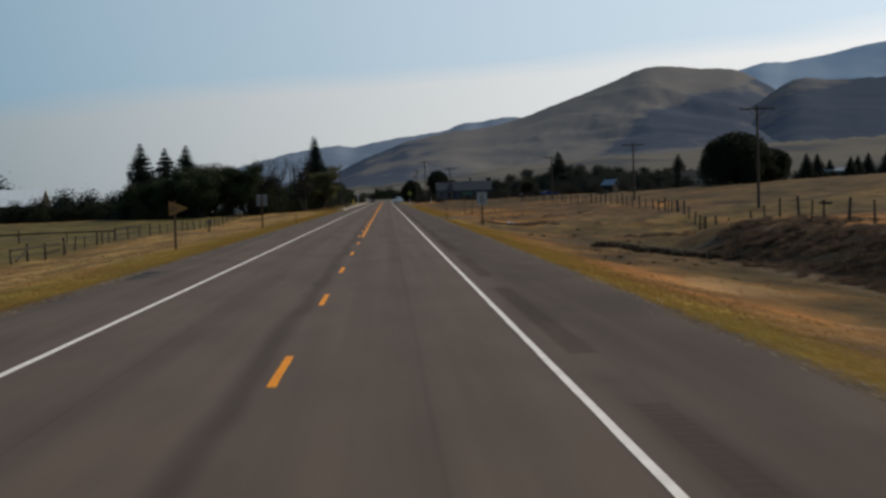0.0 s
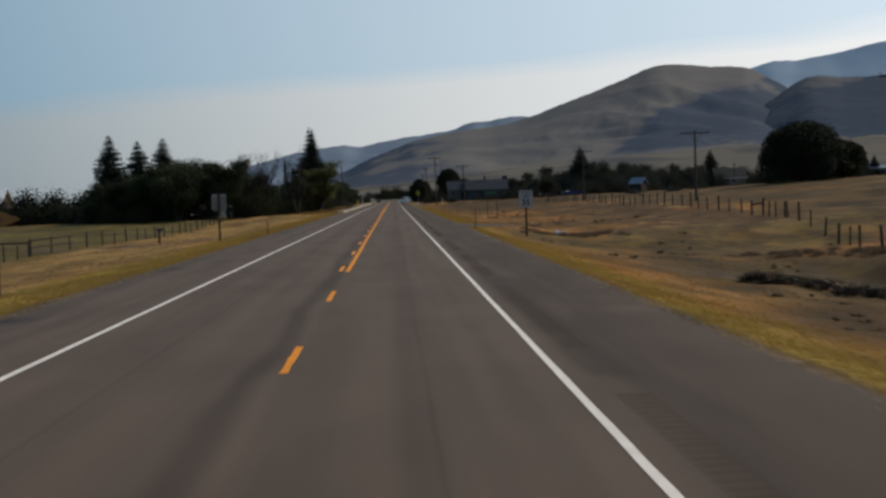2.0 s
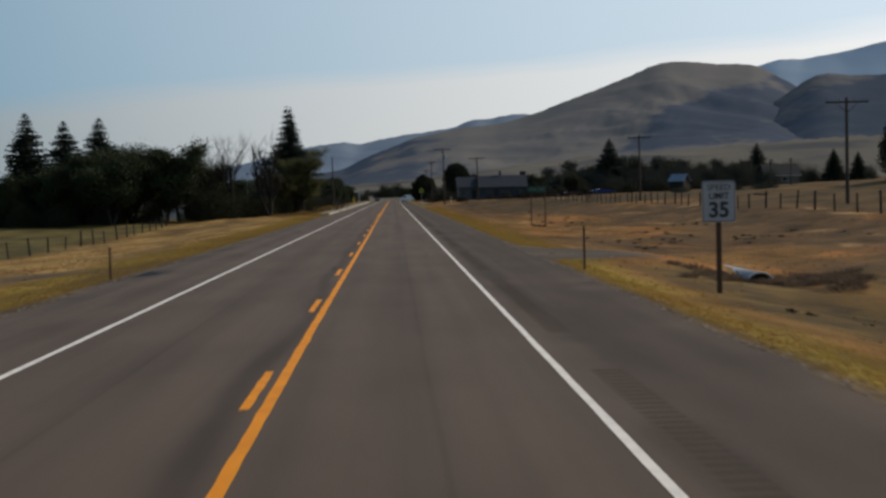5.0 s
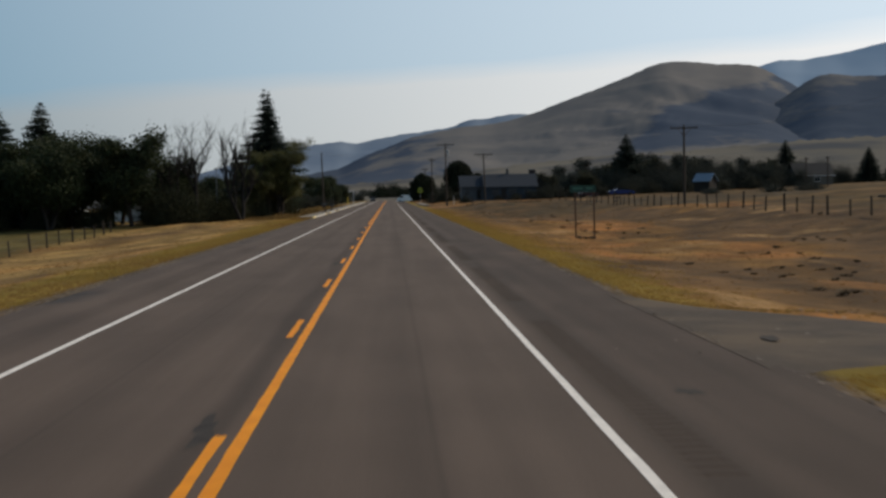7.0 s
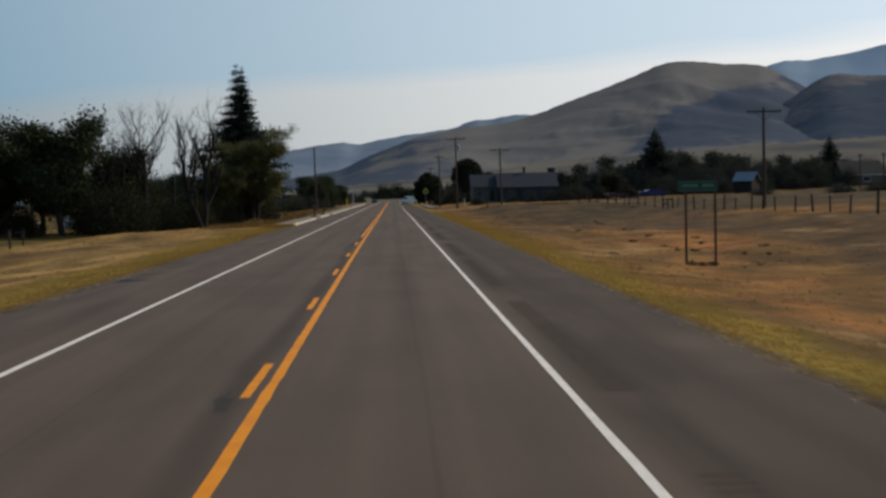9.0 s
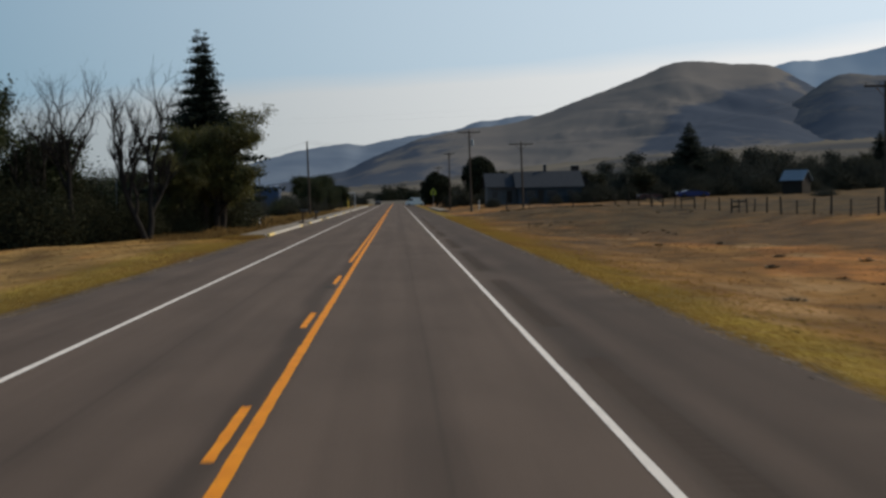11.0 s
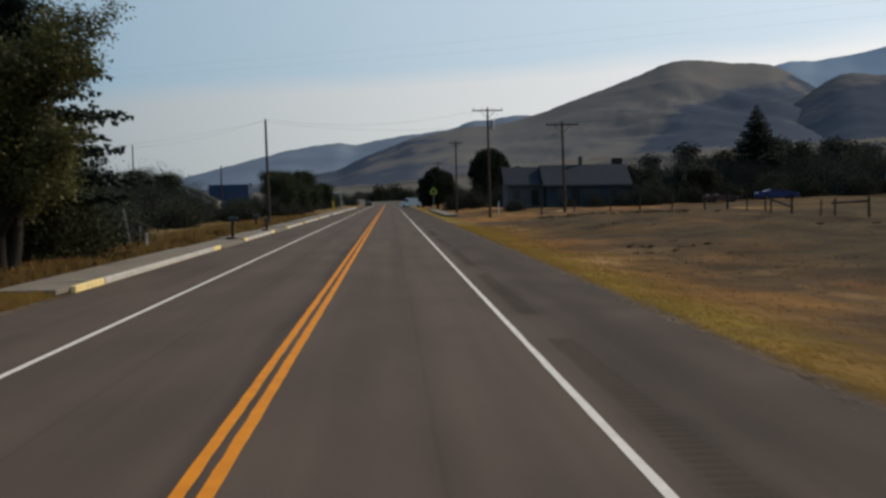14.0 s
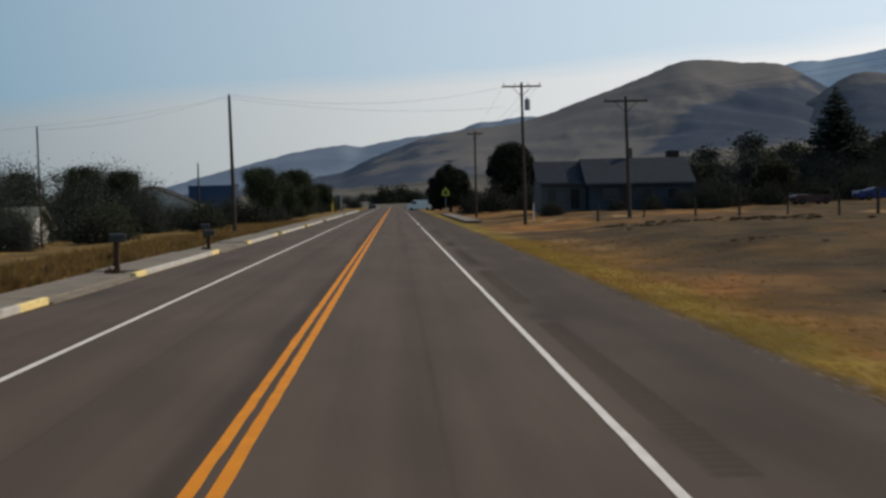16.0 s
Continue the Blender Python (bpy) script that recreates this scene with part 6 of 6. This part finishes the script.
M["slate_siding"] = siding("slate_blue_siding", (0.044, 0.056, 0.070))
M["grey_siding"] = siding("pale_grey_siding", (0.095, 0.10, 0.108))
M["tan_siding"] = siding("tan_siding", (0.13, 0.118, 0.10))
M["white_siding"] = siding("white_clapboard", (0.66, 0.66, 0.64))
M["brown_siding"] = siding("brown_log_siding", (0.034, 0.028, 0.024))
M["roof_grey"] = mat("weathered_grey_shingles", (0.034, 0.042, 0.056), (0.025, 0.031, 0.041), 2.5, 0.9, 0.4, 14)
M["roof_dark"] = mat("dark_shingles", (0.036, 0.036, 0.038), (0.026, 0.026, 0.028), 2.5, 0.9, 0.4, 14)
M["roof_blue"] = mat("blue_metal_roofing", (0.02, 0.05, 0.12), (0.016, 0.04, 0.10), 1.5, 0.45, 0.05, 10, metal=0.2)
M["roof_pale"] = mat("pale_metal_roofing", (0.86, 0.87, 0.88), (0.76, 0.77, 0.78), 1.5, 0.4, 0.05, 10)
M["glass"] = mat("dark_window_glass", (0.02, 0.024, 0.03), (0.015, 0.018, 0.022), 2.0, 0.08)
M["brick"] = mat("dark_chimney_brick", (0.045, 0.034, 0.032), (0.032, 0.026, 0.025), 8.0, 0.9, 0.3, 30)


def house(name, label, at, rz, w, d, eave, ridge, wall_m, roof_m, ridge_along="x", over=0.45, windows=(), door=None, chimney=None, trim="white_steel", boards=True):
    """A gabled house: walls, gable ends, two roof slabs, openings on its -y face. w along x, d along y."""
    t = thing(name, label, "building", at, rz)
    a, b = (w, d) if ridge_along == "x" else (d, w)
    turn = pose(0, 0, 0, 0, 0, 0 if ridge_along == "x" else 90)
    bm = bmesh.new()
    v = [bm.verts.new(turn @ Vector(p)) for p in ((-a / 2, -b / 2, -0.4), (a / 2, -b / 2, -0.4), (a / 2, b / 2, -0.4), (-a / 2, b / 2, -0.4),
                                                  (-a / 2, -b / 2, eave), (a / 2, -b / 2, eave), (a / 2, b / 2, eave), (-a / 2, b / 2, eave),
                                                  (-a / 2, 0, ridge - 0.02), (a / 2, 0, ridge - 0.02))]
    for f in ((0, 1, 5, 4), (2, 3, 7, 6), (1, 2, 6, 9, 5), (3, 0, 4, 8, 7), (4, 5, 9, 8), (6, 7, 8, 9), (3, 2, 1, 0)):
        bm.faces.new([v[k] for k in f])
    bmesh.ops.recalc_face_normals(bm, faces=bm.faces)
    wall = part("wall", bm, wall_m, t)
    if boards:
        bm = bmesh.new()
        k, z = 0, 0.15
        while z < eave - 0.05:
            box(bm, 0, -d / 2 - 0.008, z, w - 0.02, 0.02, 0.012)
            z += 0.22
        part("clapboard_lap", bm, wall_m, t, "horizontal laps of the siding boards")
    slope = math.atan2(ridge - eave, b / 2)
    L = (b / 2 + over) / math.cos(slope)
    for s in (-1, 1):
        bm = bmesh.new()
        m = turn @ pose(0, s * (b / 2 + over) / 2, ridge - (b / 2 + over) / 2 * math.tan(slope) + 0.07, -s * math.degrees(slope), 0, 0)
        bmesh.ops.create_cube(bm, size=1.0, matrix=m @ Matrix.Diagonal((a + 2 * over, L, 0.10, 1)))
        roof = part("roof", bm, roof_m, t)
        bm = bmesh.new()
        m = turn @ pose(0, s * (b / 2 + over), ridge - (b / 2 + over) * math.tan(slope) + 0.02, 0, 0, 0)
        bmesh.ops.create_cube(bm, size=1.0, matrix=m @ Matrix.Diagonal((a + 2 * over, 0.05, 0.16, 1)))
        part("fascia", bm, M[trim], t, "pale painted fascia board")
    for x, z, ww, hh in windows:
        y = -d / 2
        wn_ob = part("window", one_box(x, y - 0.02, z, ww + 0.16, 0.06, hh + 0.16, bevel=0.01), M[trim], t, "painted window frame")
        part("pane", one_box(x, y - 0.045, z, ww, 0.03, hh), M["glass"], wn_ob, "dark glass pane")
        part("sill", one_box(x, y - 0.07, z - hh / 2 - 0.1, ww + 0.24, 0.12, 0.05), M[trim], wn_ob)
    if door:
        x, ww = door
        dr = part("door", one_box(x, -d / 2 - 0.03, 1.02, ww, 0.06, 2.04, bevel=0.01), M["brown_siding"], t, "dark wooden door")
        part("handle", one_tube((x + ww * 0.38, -d / 2 - 0.1, 1.0), (x + ww * 0.38, -d / 2 - 0.04, 1.0), 0.03, 0.03, 8), M["steel"], dr)
    if chimney:
        x, y, top, cw, cm = chimney
        part("chimney", one_box(x, y, (top + eave) / 2, cw, cw, top - eave, bevel=0.01), M[cm], t)
        part("chimney_cap", one_box(x, y, top + 0.03, cw + 0.12, cw + 0.12, 0.08, bevel=0.01), M["steel"], t)
    return t


bz = 1.0
house("house", "low slate-blue house with a grey shingle roof", (27.0, 404.5, bz), 0, 10.6, 8.5, 2.75, 5.15, M["slate_siding"], M["roof_grey"],
      windows=((-3.2, 1.45, 1.3, 1.0), (0.4, 1.45, 1.6, 1.0), (3.4, 1.45, 1.0, 1.0)), door=(-1.5, 0.95), chimney=(-0.3, 0.2, 6.3, 0.5, "box_dark"), trim="grey_siding")
house("house_wing", "paler grey wing of a low village house", (19.2, 405.5, bz), 0, 4.8, 7.0, 2.9, 4.95, M["grey_siding"], M["roof_grey"], windows=((-1.2, 1.5, 0.9, 1.0),), door=(1.2, 0.9), trim="grey_siding")
house("shed", "small dark shed with a stone chimney stack", (34.0, 412, bz), 0, 3.4, 4.0, 2.6, 4.4, M["brown_siding"], M["roof_dark"], "y", 0.25, chimney=(-1.3, -0.5, 6.2, 1.3, "brick"), trim="grey_siding")
M["roof_sky"] = mat("pale_blue_metal_roofing", (0.13, 0.185, 0.25), (0.105, 0.155, 0.21), 1.5, 0.6, 0.05, 10)
house("shed", "low dark shed with a pale blue metal roof", (67.4, 397, gz(67.4, 397) - 0.1), -42, 3.5, 3.1, 2.45, 3.85, M["brown_siding"], M["roof_sky"], "x", 0.35, trim="roof_dark")
house("house", "tan single-storey house with a dark hipped roof", (100.0, 431, gz(100, 431)), 0, 8.4, 8.0, 2.5, 5.2, M["tan_siding"], M["roof_dark"], windows=((-3, 1.4, 1.4, 0.9), (0.5, 1.4, 1.4, 0.9)), trim="white_steel")
house("mobile_home", "long pale mobile home behind the pasture", (151, 447, gz(151, 447) + 0.3), 0, 14.0, 4.2, 2.7, 3.5, M["tan_siding"], M["roof_sky"], windows=((-4, 1.5, 1.2, 0.8), (0, 1.5, 1.2, 0.8), (4, 1.5, 1.2, 0.8)), trim="white_steel")
house("farm_shed", "long farm shed with a bright metal roof", (-84, 304, gz(-84, 304) - 0.4), 0, 20.0, 10.0, 4.2, 7.6, M["brown_siding"], M["roof_pale"], windows=(), trim="roof_dark", boards=False)
M["roof_moss"] = mat("faded_grey_green_shingles", (0.17, 0.17, 0.14), (0.12, 0.12, 0.10), 2.0, 0.9, 0.3, 14)
house("house", "white cottage partly hidden by bushes", (-28.4, 358, -1.35), 0, 8.6, 6.4, 2.1, 3.5, M["white_siding"], M["roof_moss"], windows=((3.1, 1.2, 0.9, 0.9), (1.0, 1.2, 1.1, 0.9), (-2.2, 1.2, 1.1, 0.9)), door=(-0.6, 0.85), trim="white_steel")
house("house", "low dark-roofed house with white gable trim", (-37.6, 484, gz(-37.6, 484)), 0, 13.5, 9.0, 2.9, 5.8, M["white_siding"], M["roof_dark"], "y", 0.5, windows=((3, 1.4, 1.0, 0.9),), trim="white_steel")
house("outbuilding", "flat dark blue metal outbuilding beyond houses", (-29.5, 494, gz(-29.5, 494)), 0, 7.6, 7.0, 5.6, 6.0, M["roof_blue"], M["roof_blue"], "x", 0.1, trim="roof_blue", boards=False)
house("house", "pale cottage glimpsed beyond the grove", (-31.5, 300, gz(-31.5, 300)), 0, 7.0, 6.0, 2.4, 3.8, M["white_siding"], M["roof_grey"], windows=((1.6, 1.3, 1.1, 0.9), (-1.6, 1.3, 1.1, 0.9)), trim="white_steel")


# ---- vehicles ----
M["tyre"] = mat("black_rubber", (0.015, 0.015, 0.015), (0.01, 0.01, 0.01), 5.0, 0.9)
M["car_blue"] = mat("deep_blue_car_paint", (0.008, 0.022, 0.13), (0.007, 0.019, 0.11), 1.0, 0.25)
M["car_red"] = mat("dark_red_car_paint", (0.05, 0.011, 0.010), (0.04, 0.009, 0.008), 1.0, 0.35)
M["car_white"] = mat("white_vehicle_paint", (0.90, 0.86, 0.80), (0.84, 0.80, 0.75), 1.0, 0.4)
M["car_black"] = mat("black_vehicle_paint", (0.02, 0.02, 0.022), (0.015, 0.015, 0.016), 1.0, 0.3)


def car(label, at, rz, paint, length=4.5, height=1.45, width=1.75, van=False, category="car", name="car"):
    t = thing(name, label, category, at, rz)
    L, H, W = length / 2, height, width / 2
    if van:
        prof = [(-L, 0.35), (-L, H - 0.15), (-L + 0.15, H), (L * 0.45, H), (L * 0.75, H * 0.62), (L * 0.97, H * 0.5), (L, 0.4), (L - 0.1, 0.3), (-L + 0.1, 0.3)]
    else:
        prof = [(-L, 0.35), (-L, 0.75), (-L * 0.95, 0.92), (-L * 0.62, 0.97), (-L * 0.35, H - 0.03), (-L * 0.1, H), (L * 0.2, H - 0.03), (L * 0.48, 0.97), (L * 0.92, 0.82), (L, 0.62), (L, 0.35), (L - 0.1, 0.25), (-L + 0.1, 0.25)]
    bm = bmesh.new()
    f = bm.faces.new([bm.verts.new((x, -W, z)) for x, z in prof])
    ex = bmesh.ops.extrude_face_region(bm, geom=[f])
    bmesh.ops.translate(bm, vec=(0, 2 * W, 0), verts=[v for v in ex["geom"] if isinstance(v, bmesh.types.BMVert)])
    bmesh.ops.recalc_face_normals(bm, faces=bm.faces)
    bmesh.ops.bevel(bm, geom=list(bm.edges), offset=0.05, segments=2, affect="EDGES")
    part("body", bm, paint, t)
    for s in (-1, 1):
        if van:
            part("window", one_box(L * 0.42, s * (W + 0.002), H * 0.75, L * 0.38, 0.02, H * 0.24, bevel=0.005), M["glass"], t, "dark side window")
        else:
            part("window", one_box(-L * 0.05, s * (W + 0.002), (H + 0.95) / 2, L * 0.62, 0.02, (H - 0.97) * 0.7, bevel=0.005), M["glass"], t, "dark side window")
        part("headlight", one_box(L - 0.02, s * W * 0.7, 0.68, 0.08, 0.3, 0.14, bevel=0.02), M["sign_white"], t, "clear headlight lens")
        for q in (-0.6, 0.62):
            wh = part("wheel", one_tube((L * q, s * (W - 0.2), 0.33), (L * q, s * (W + 0.01), 0.33), 0.33, 0.33, 18), M["tyre"], t, "black rubber tyre")
            part("rim", one_tube((L * q, s * (W - 0.02), 0.33), (L * q, s * (W + 0.02), 0.33), 0.19, 0.17, 12), M["car_black"], wh, "dark wheel rim")
    return t


car("parked deep blue car beyond the pasture", on(48.6, 390, 0.15), 4, M["car_blue"], 5.2, 1.25)
car("parked dark red car beside dark bushes", on(42.0, 391, 0.1), 8, M["car_red"], 4.0, 1.0)
car("white box van parked at the roadside", (7.2, 552.0, gz(7.2, 552)), 150, M["car_white"], 6.4, 2.25, 2.1, True, "van", "van")
car("black pickup parked behind a white van", (10.2, 546.0, gz(10.2, 546)), 95, M["car_black"], 4.8, 1.7, 1.9)
car("small dark car far along the road", (-4.5, 612.0, 0.0), 92, M["car_black"], 4.4, 1.5)
car("white pickup glimpsed behind the grove", on(-36, 284, 0.0), 10, M["car_white"], 5.0, 1.7)

# ---- grass ----
def tufts(name, label, x0, x1, y0, y1, count, h0, h1, material, blades=4, lean=0.35, width=0.016, edge=0.0, mask=None, seed=1):
    """Grass blades in tufts over a stretch of land; blades are narrow triangles."""
    g = np.random.default_rng(seed)
    x, y = g.uniform(min(x0, x1), max(x0, x1), count), g.uniform(y0, y1, count)
    if edge:
        x = x0 + (x1 - x0) * g.beta(1.0, edge, count)
    keep = np.ones(count, bool)
    if mask is not None:
        keep = mask(x, y, g)
    x, y = x[keep], y[keep]
    n = len(x)
    x, y = np.repeat(x, blades) + g.normal(0, 0.06, n * blades), np.repeat(y, blades) + g.normal(0, 0.06, n * blades)
    h = np.repeat(g.uniform(h0, h1, n), blades) * g.uniform(0.6, 1.2, n * blades)
    z = ground_z(x, y) - 0.01
    a = g.uniform(0, 6.28, n * blades)
    l = h * lean * g.uniform(0.2, 1.4, n * blades)
    w = width * g.uniform(0.6, 1.5, n * blades)
    b = g.uniform(0, 6.28, n * blades)
    V = np.stack([np.stack([x - w * np.cos(b), y - w * np.sin(b), z], 1), np.stack([x + w * np.cos(b), y + w * np.sin(b), z], 1),
                  np.stack([x + l * np.cos(a), y + l * np.sin(a), z + h], 1)], 1).reshape(-1, 3)
    return tagged(new(name, mesh_of(name, V, np.arange(len(V)).reshape(-1, 3), material)), label, "grass", kind="stuff")


def not_drive(x, y, g):
    half = 2.9 + 4.5 * np.exp(-(np.abs(x) - 6.45) / 2.0)
    weedy = (x > 7.8) & (y > 108) & (y < 133.5) & (g.uniform(0, 1, len(x)) > 0.25)
    return ~((x > 0) & (np.abs(y - drive_y(x)) < half) & (x < 13)) & ~weedy


def field_mask(x, y, g):
    dens = 0.55 + 0.45 * np.sin(x * 0.4 + 1.7 * np.sin(y * 0.06)) * np.sin(y * 0.13 + 0.8)
    return not_drive(x, y, g) & (g.uniform(0, 1, len(x)) < dens)


tufts("verge_grass", "short yellow-green grass along the highway verge", 6.8, 12.0, 0, 335, 70000, 0.02, 0.06, M["grass_verge"], 4, 0.9, 0.012, 3.0, not_drive, 1)
tufts("field_grass", "dry tan pasture grass", 8.2, 33.0, 8, 340, 42000, 0.02, 0.08, M["grass_dry"], 4, 0.9, 0.016, 1.2, field_mask, 2)
tufts("verge_grass", "short yellow-green grass along the highway verge", -6.85, -12.0, 15, 262, 46000, 0.02, 0.065, M["grass_verge"], 4, 0.9, 0.012, 2.6, None, 3)
tufts("field_grass", "dry tan roadside grass", -11.5, -26.0, 25, 262, 16000, 0.02, 0.07, M["grass_dry"], 4, 0.7, 0.02, 1.2, field_mask, 4)
tufts("verge_grass", "dry grass at the footway's end", -6.75, -8.8, 255.5, 260.2, 2600, 0.05, 0.22, M["grass_verge"], 4, 0.6, 0.016, 0.0, None, 6)
tufts("verge_grass", "dry grass beside the footway", -8.5, -14.0, 258, 420, 12000, 0.1, 0.4, M["weed"], 4, 0.5, 0.024, 1.3, None, 5)


# ---- crumbled stones along the asphalt's edges ----
def edge_stones(name, label, x0, spread, y0, y1, count, material, seed, smin=0.012, smax=0.05):
    g = np.random.default_rng(seed)
    x, y = x0 + g.normal(0, spread, count), g.uniform(y0, y1, count)
    s = smin + (smax - smin) * g.uniform(0, 1, count) ** 3
    on_road = (x < ROAD_R - 0.1) & (x > ROAD_L + 0.1)
    z = np.where(on_road, 0.0, ground_z(x, y)) + s * 0.25
    a = g.uniform(0, 6.28, count)
    c, si = np.cos(a), np.sin(a)
    corners = []
    for ux, uy, uz in ((1, 0, 0), (0, 0.8, 0.1), (-0.9, 0.1, 0), (0.1, -0.7, -0.1), (0.1, 0, 0.6)):
        k = g.uniform(0.7, 1.2, count)
        corners.append(np.stack([x + s * k * (ux * c - uy * si), y + s * k * (ux * si + uy * c), z + s * uz], 1))
    V = np.stack(corners, 1).reshape(-1, 3)
    F = (np.arange(count)[:, None, None] * 5 + np.array(((0, 1, 4), (1, 2, 4), (2, 3, 4), (3, 0, 4)))).reshape(-1, 3)
    return tagged(new(name, mesh_of(name, V, F, material)), label, "stones", kind="stuff")


M["stone"] = mat("mixed_grey_stones", (0.22, 0.18, 0.145), (0.10, 0.082, 0.07), 3.0, 0.95, island=0.5, world_space=True)
edge_stones("edge_stones", "loose stones along the asphalt edge", 6.68, 0.13, 0, 335, 9000, M["stone"], 31)
edge_stones("edge_stones", "loose stones along the asphalt edge", -6.5, 0.12, 10, 258, 6000, M["stone"], 32)
edge_stones("drive_stones", "stones and clods scattered on the field approach", 9.0, 1.6, 131, 143, 260, M["stone"], 33, 0.02, 0.07)

brush_field("mailbox_weeds", "brown weeds round the mailbox posts", [(-7.3, 302.5), (-7.55, 302.8), (-7.1, 302.8), (-7.3, 323.5), (-7.5, 323.8), (-9.6, 304.0), (-9.9, 304.4)], M["brush"], 60, 0.3, 0.42, 0.025, "weeds")

# ---- tar spots and worn patches on the asphalt ----
M["tar"] = mat("dark_worn_tar", (0.032, 0.027, 0.025), (0.055, 0.045, 0.039), 5.0, 0.9, 0.1, 60, world_space=True)


def tar_patch(x, y, rx, ry, seed):
    g = np.random.default_rng(seed)
    n = 26
    a = np.linspace(0, 2 * math.pi, n, endpoint=False)
    r = 1 + 0.3 * np.sin(2 * a + g.uniform(0, 6)) + 0.2 * np.sin(5 * a + g.uniform(0, 6)) + g.normal(0, 0.1, n)
    V = [(x, y, 0.004)] + [(x + rx * k * math.cos(t), y + ry * k * math.sin(t), 0.003) for k, t in zip(r, a)]
    F = np.array([(0, 1 + k, 1 + (k + 1) % n) for k in range(n)])
    return tagged(new("tar_patch", mesh_of("tar_patch", V, F, M["tar"])), "small dark tar patch on the asphalt", "road patch", kind="structure")


for k, (x, y, rx, ry) in enumerate(((-0.12, 80.6, 0.16, 0.9), (-0.2, 209.9, 0.12, 0.7), (-0.3, 129.3, 0.12, 0.8), (5.4, 125.1, 0.22, 0.12), (5.5, 81.6, 0.05, 0.12), (5.15, 82.2, 0.04, 0.06), (7.3, 136.2, 0.16, 0.3), (-0.35, 35.5, 0.08, 0.6), (-0.3, 162.0, 0.1, 0.7), (6.3, 119.9, 0.26, 0.14), (4.9, 131.0, 0.12, 0.25))):
    tar_patch(x, y, rx, ry, 60 + k)
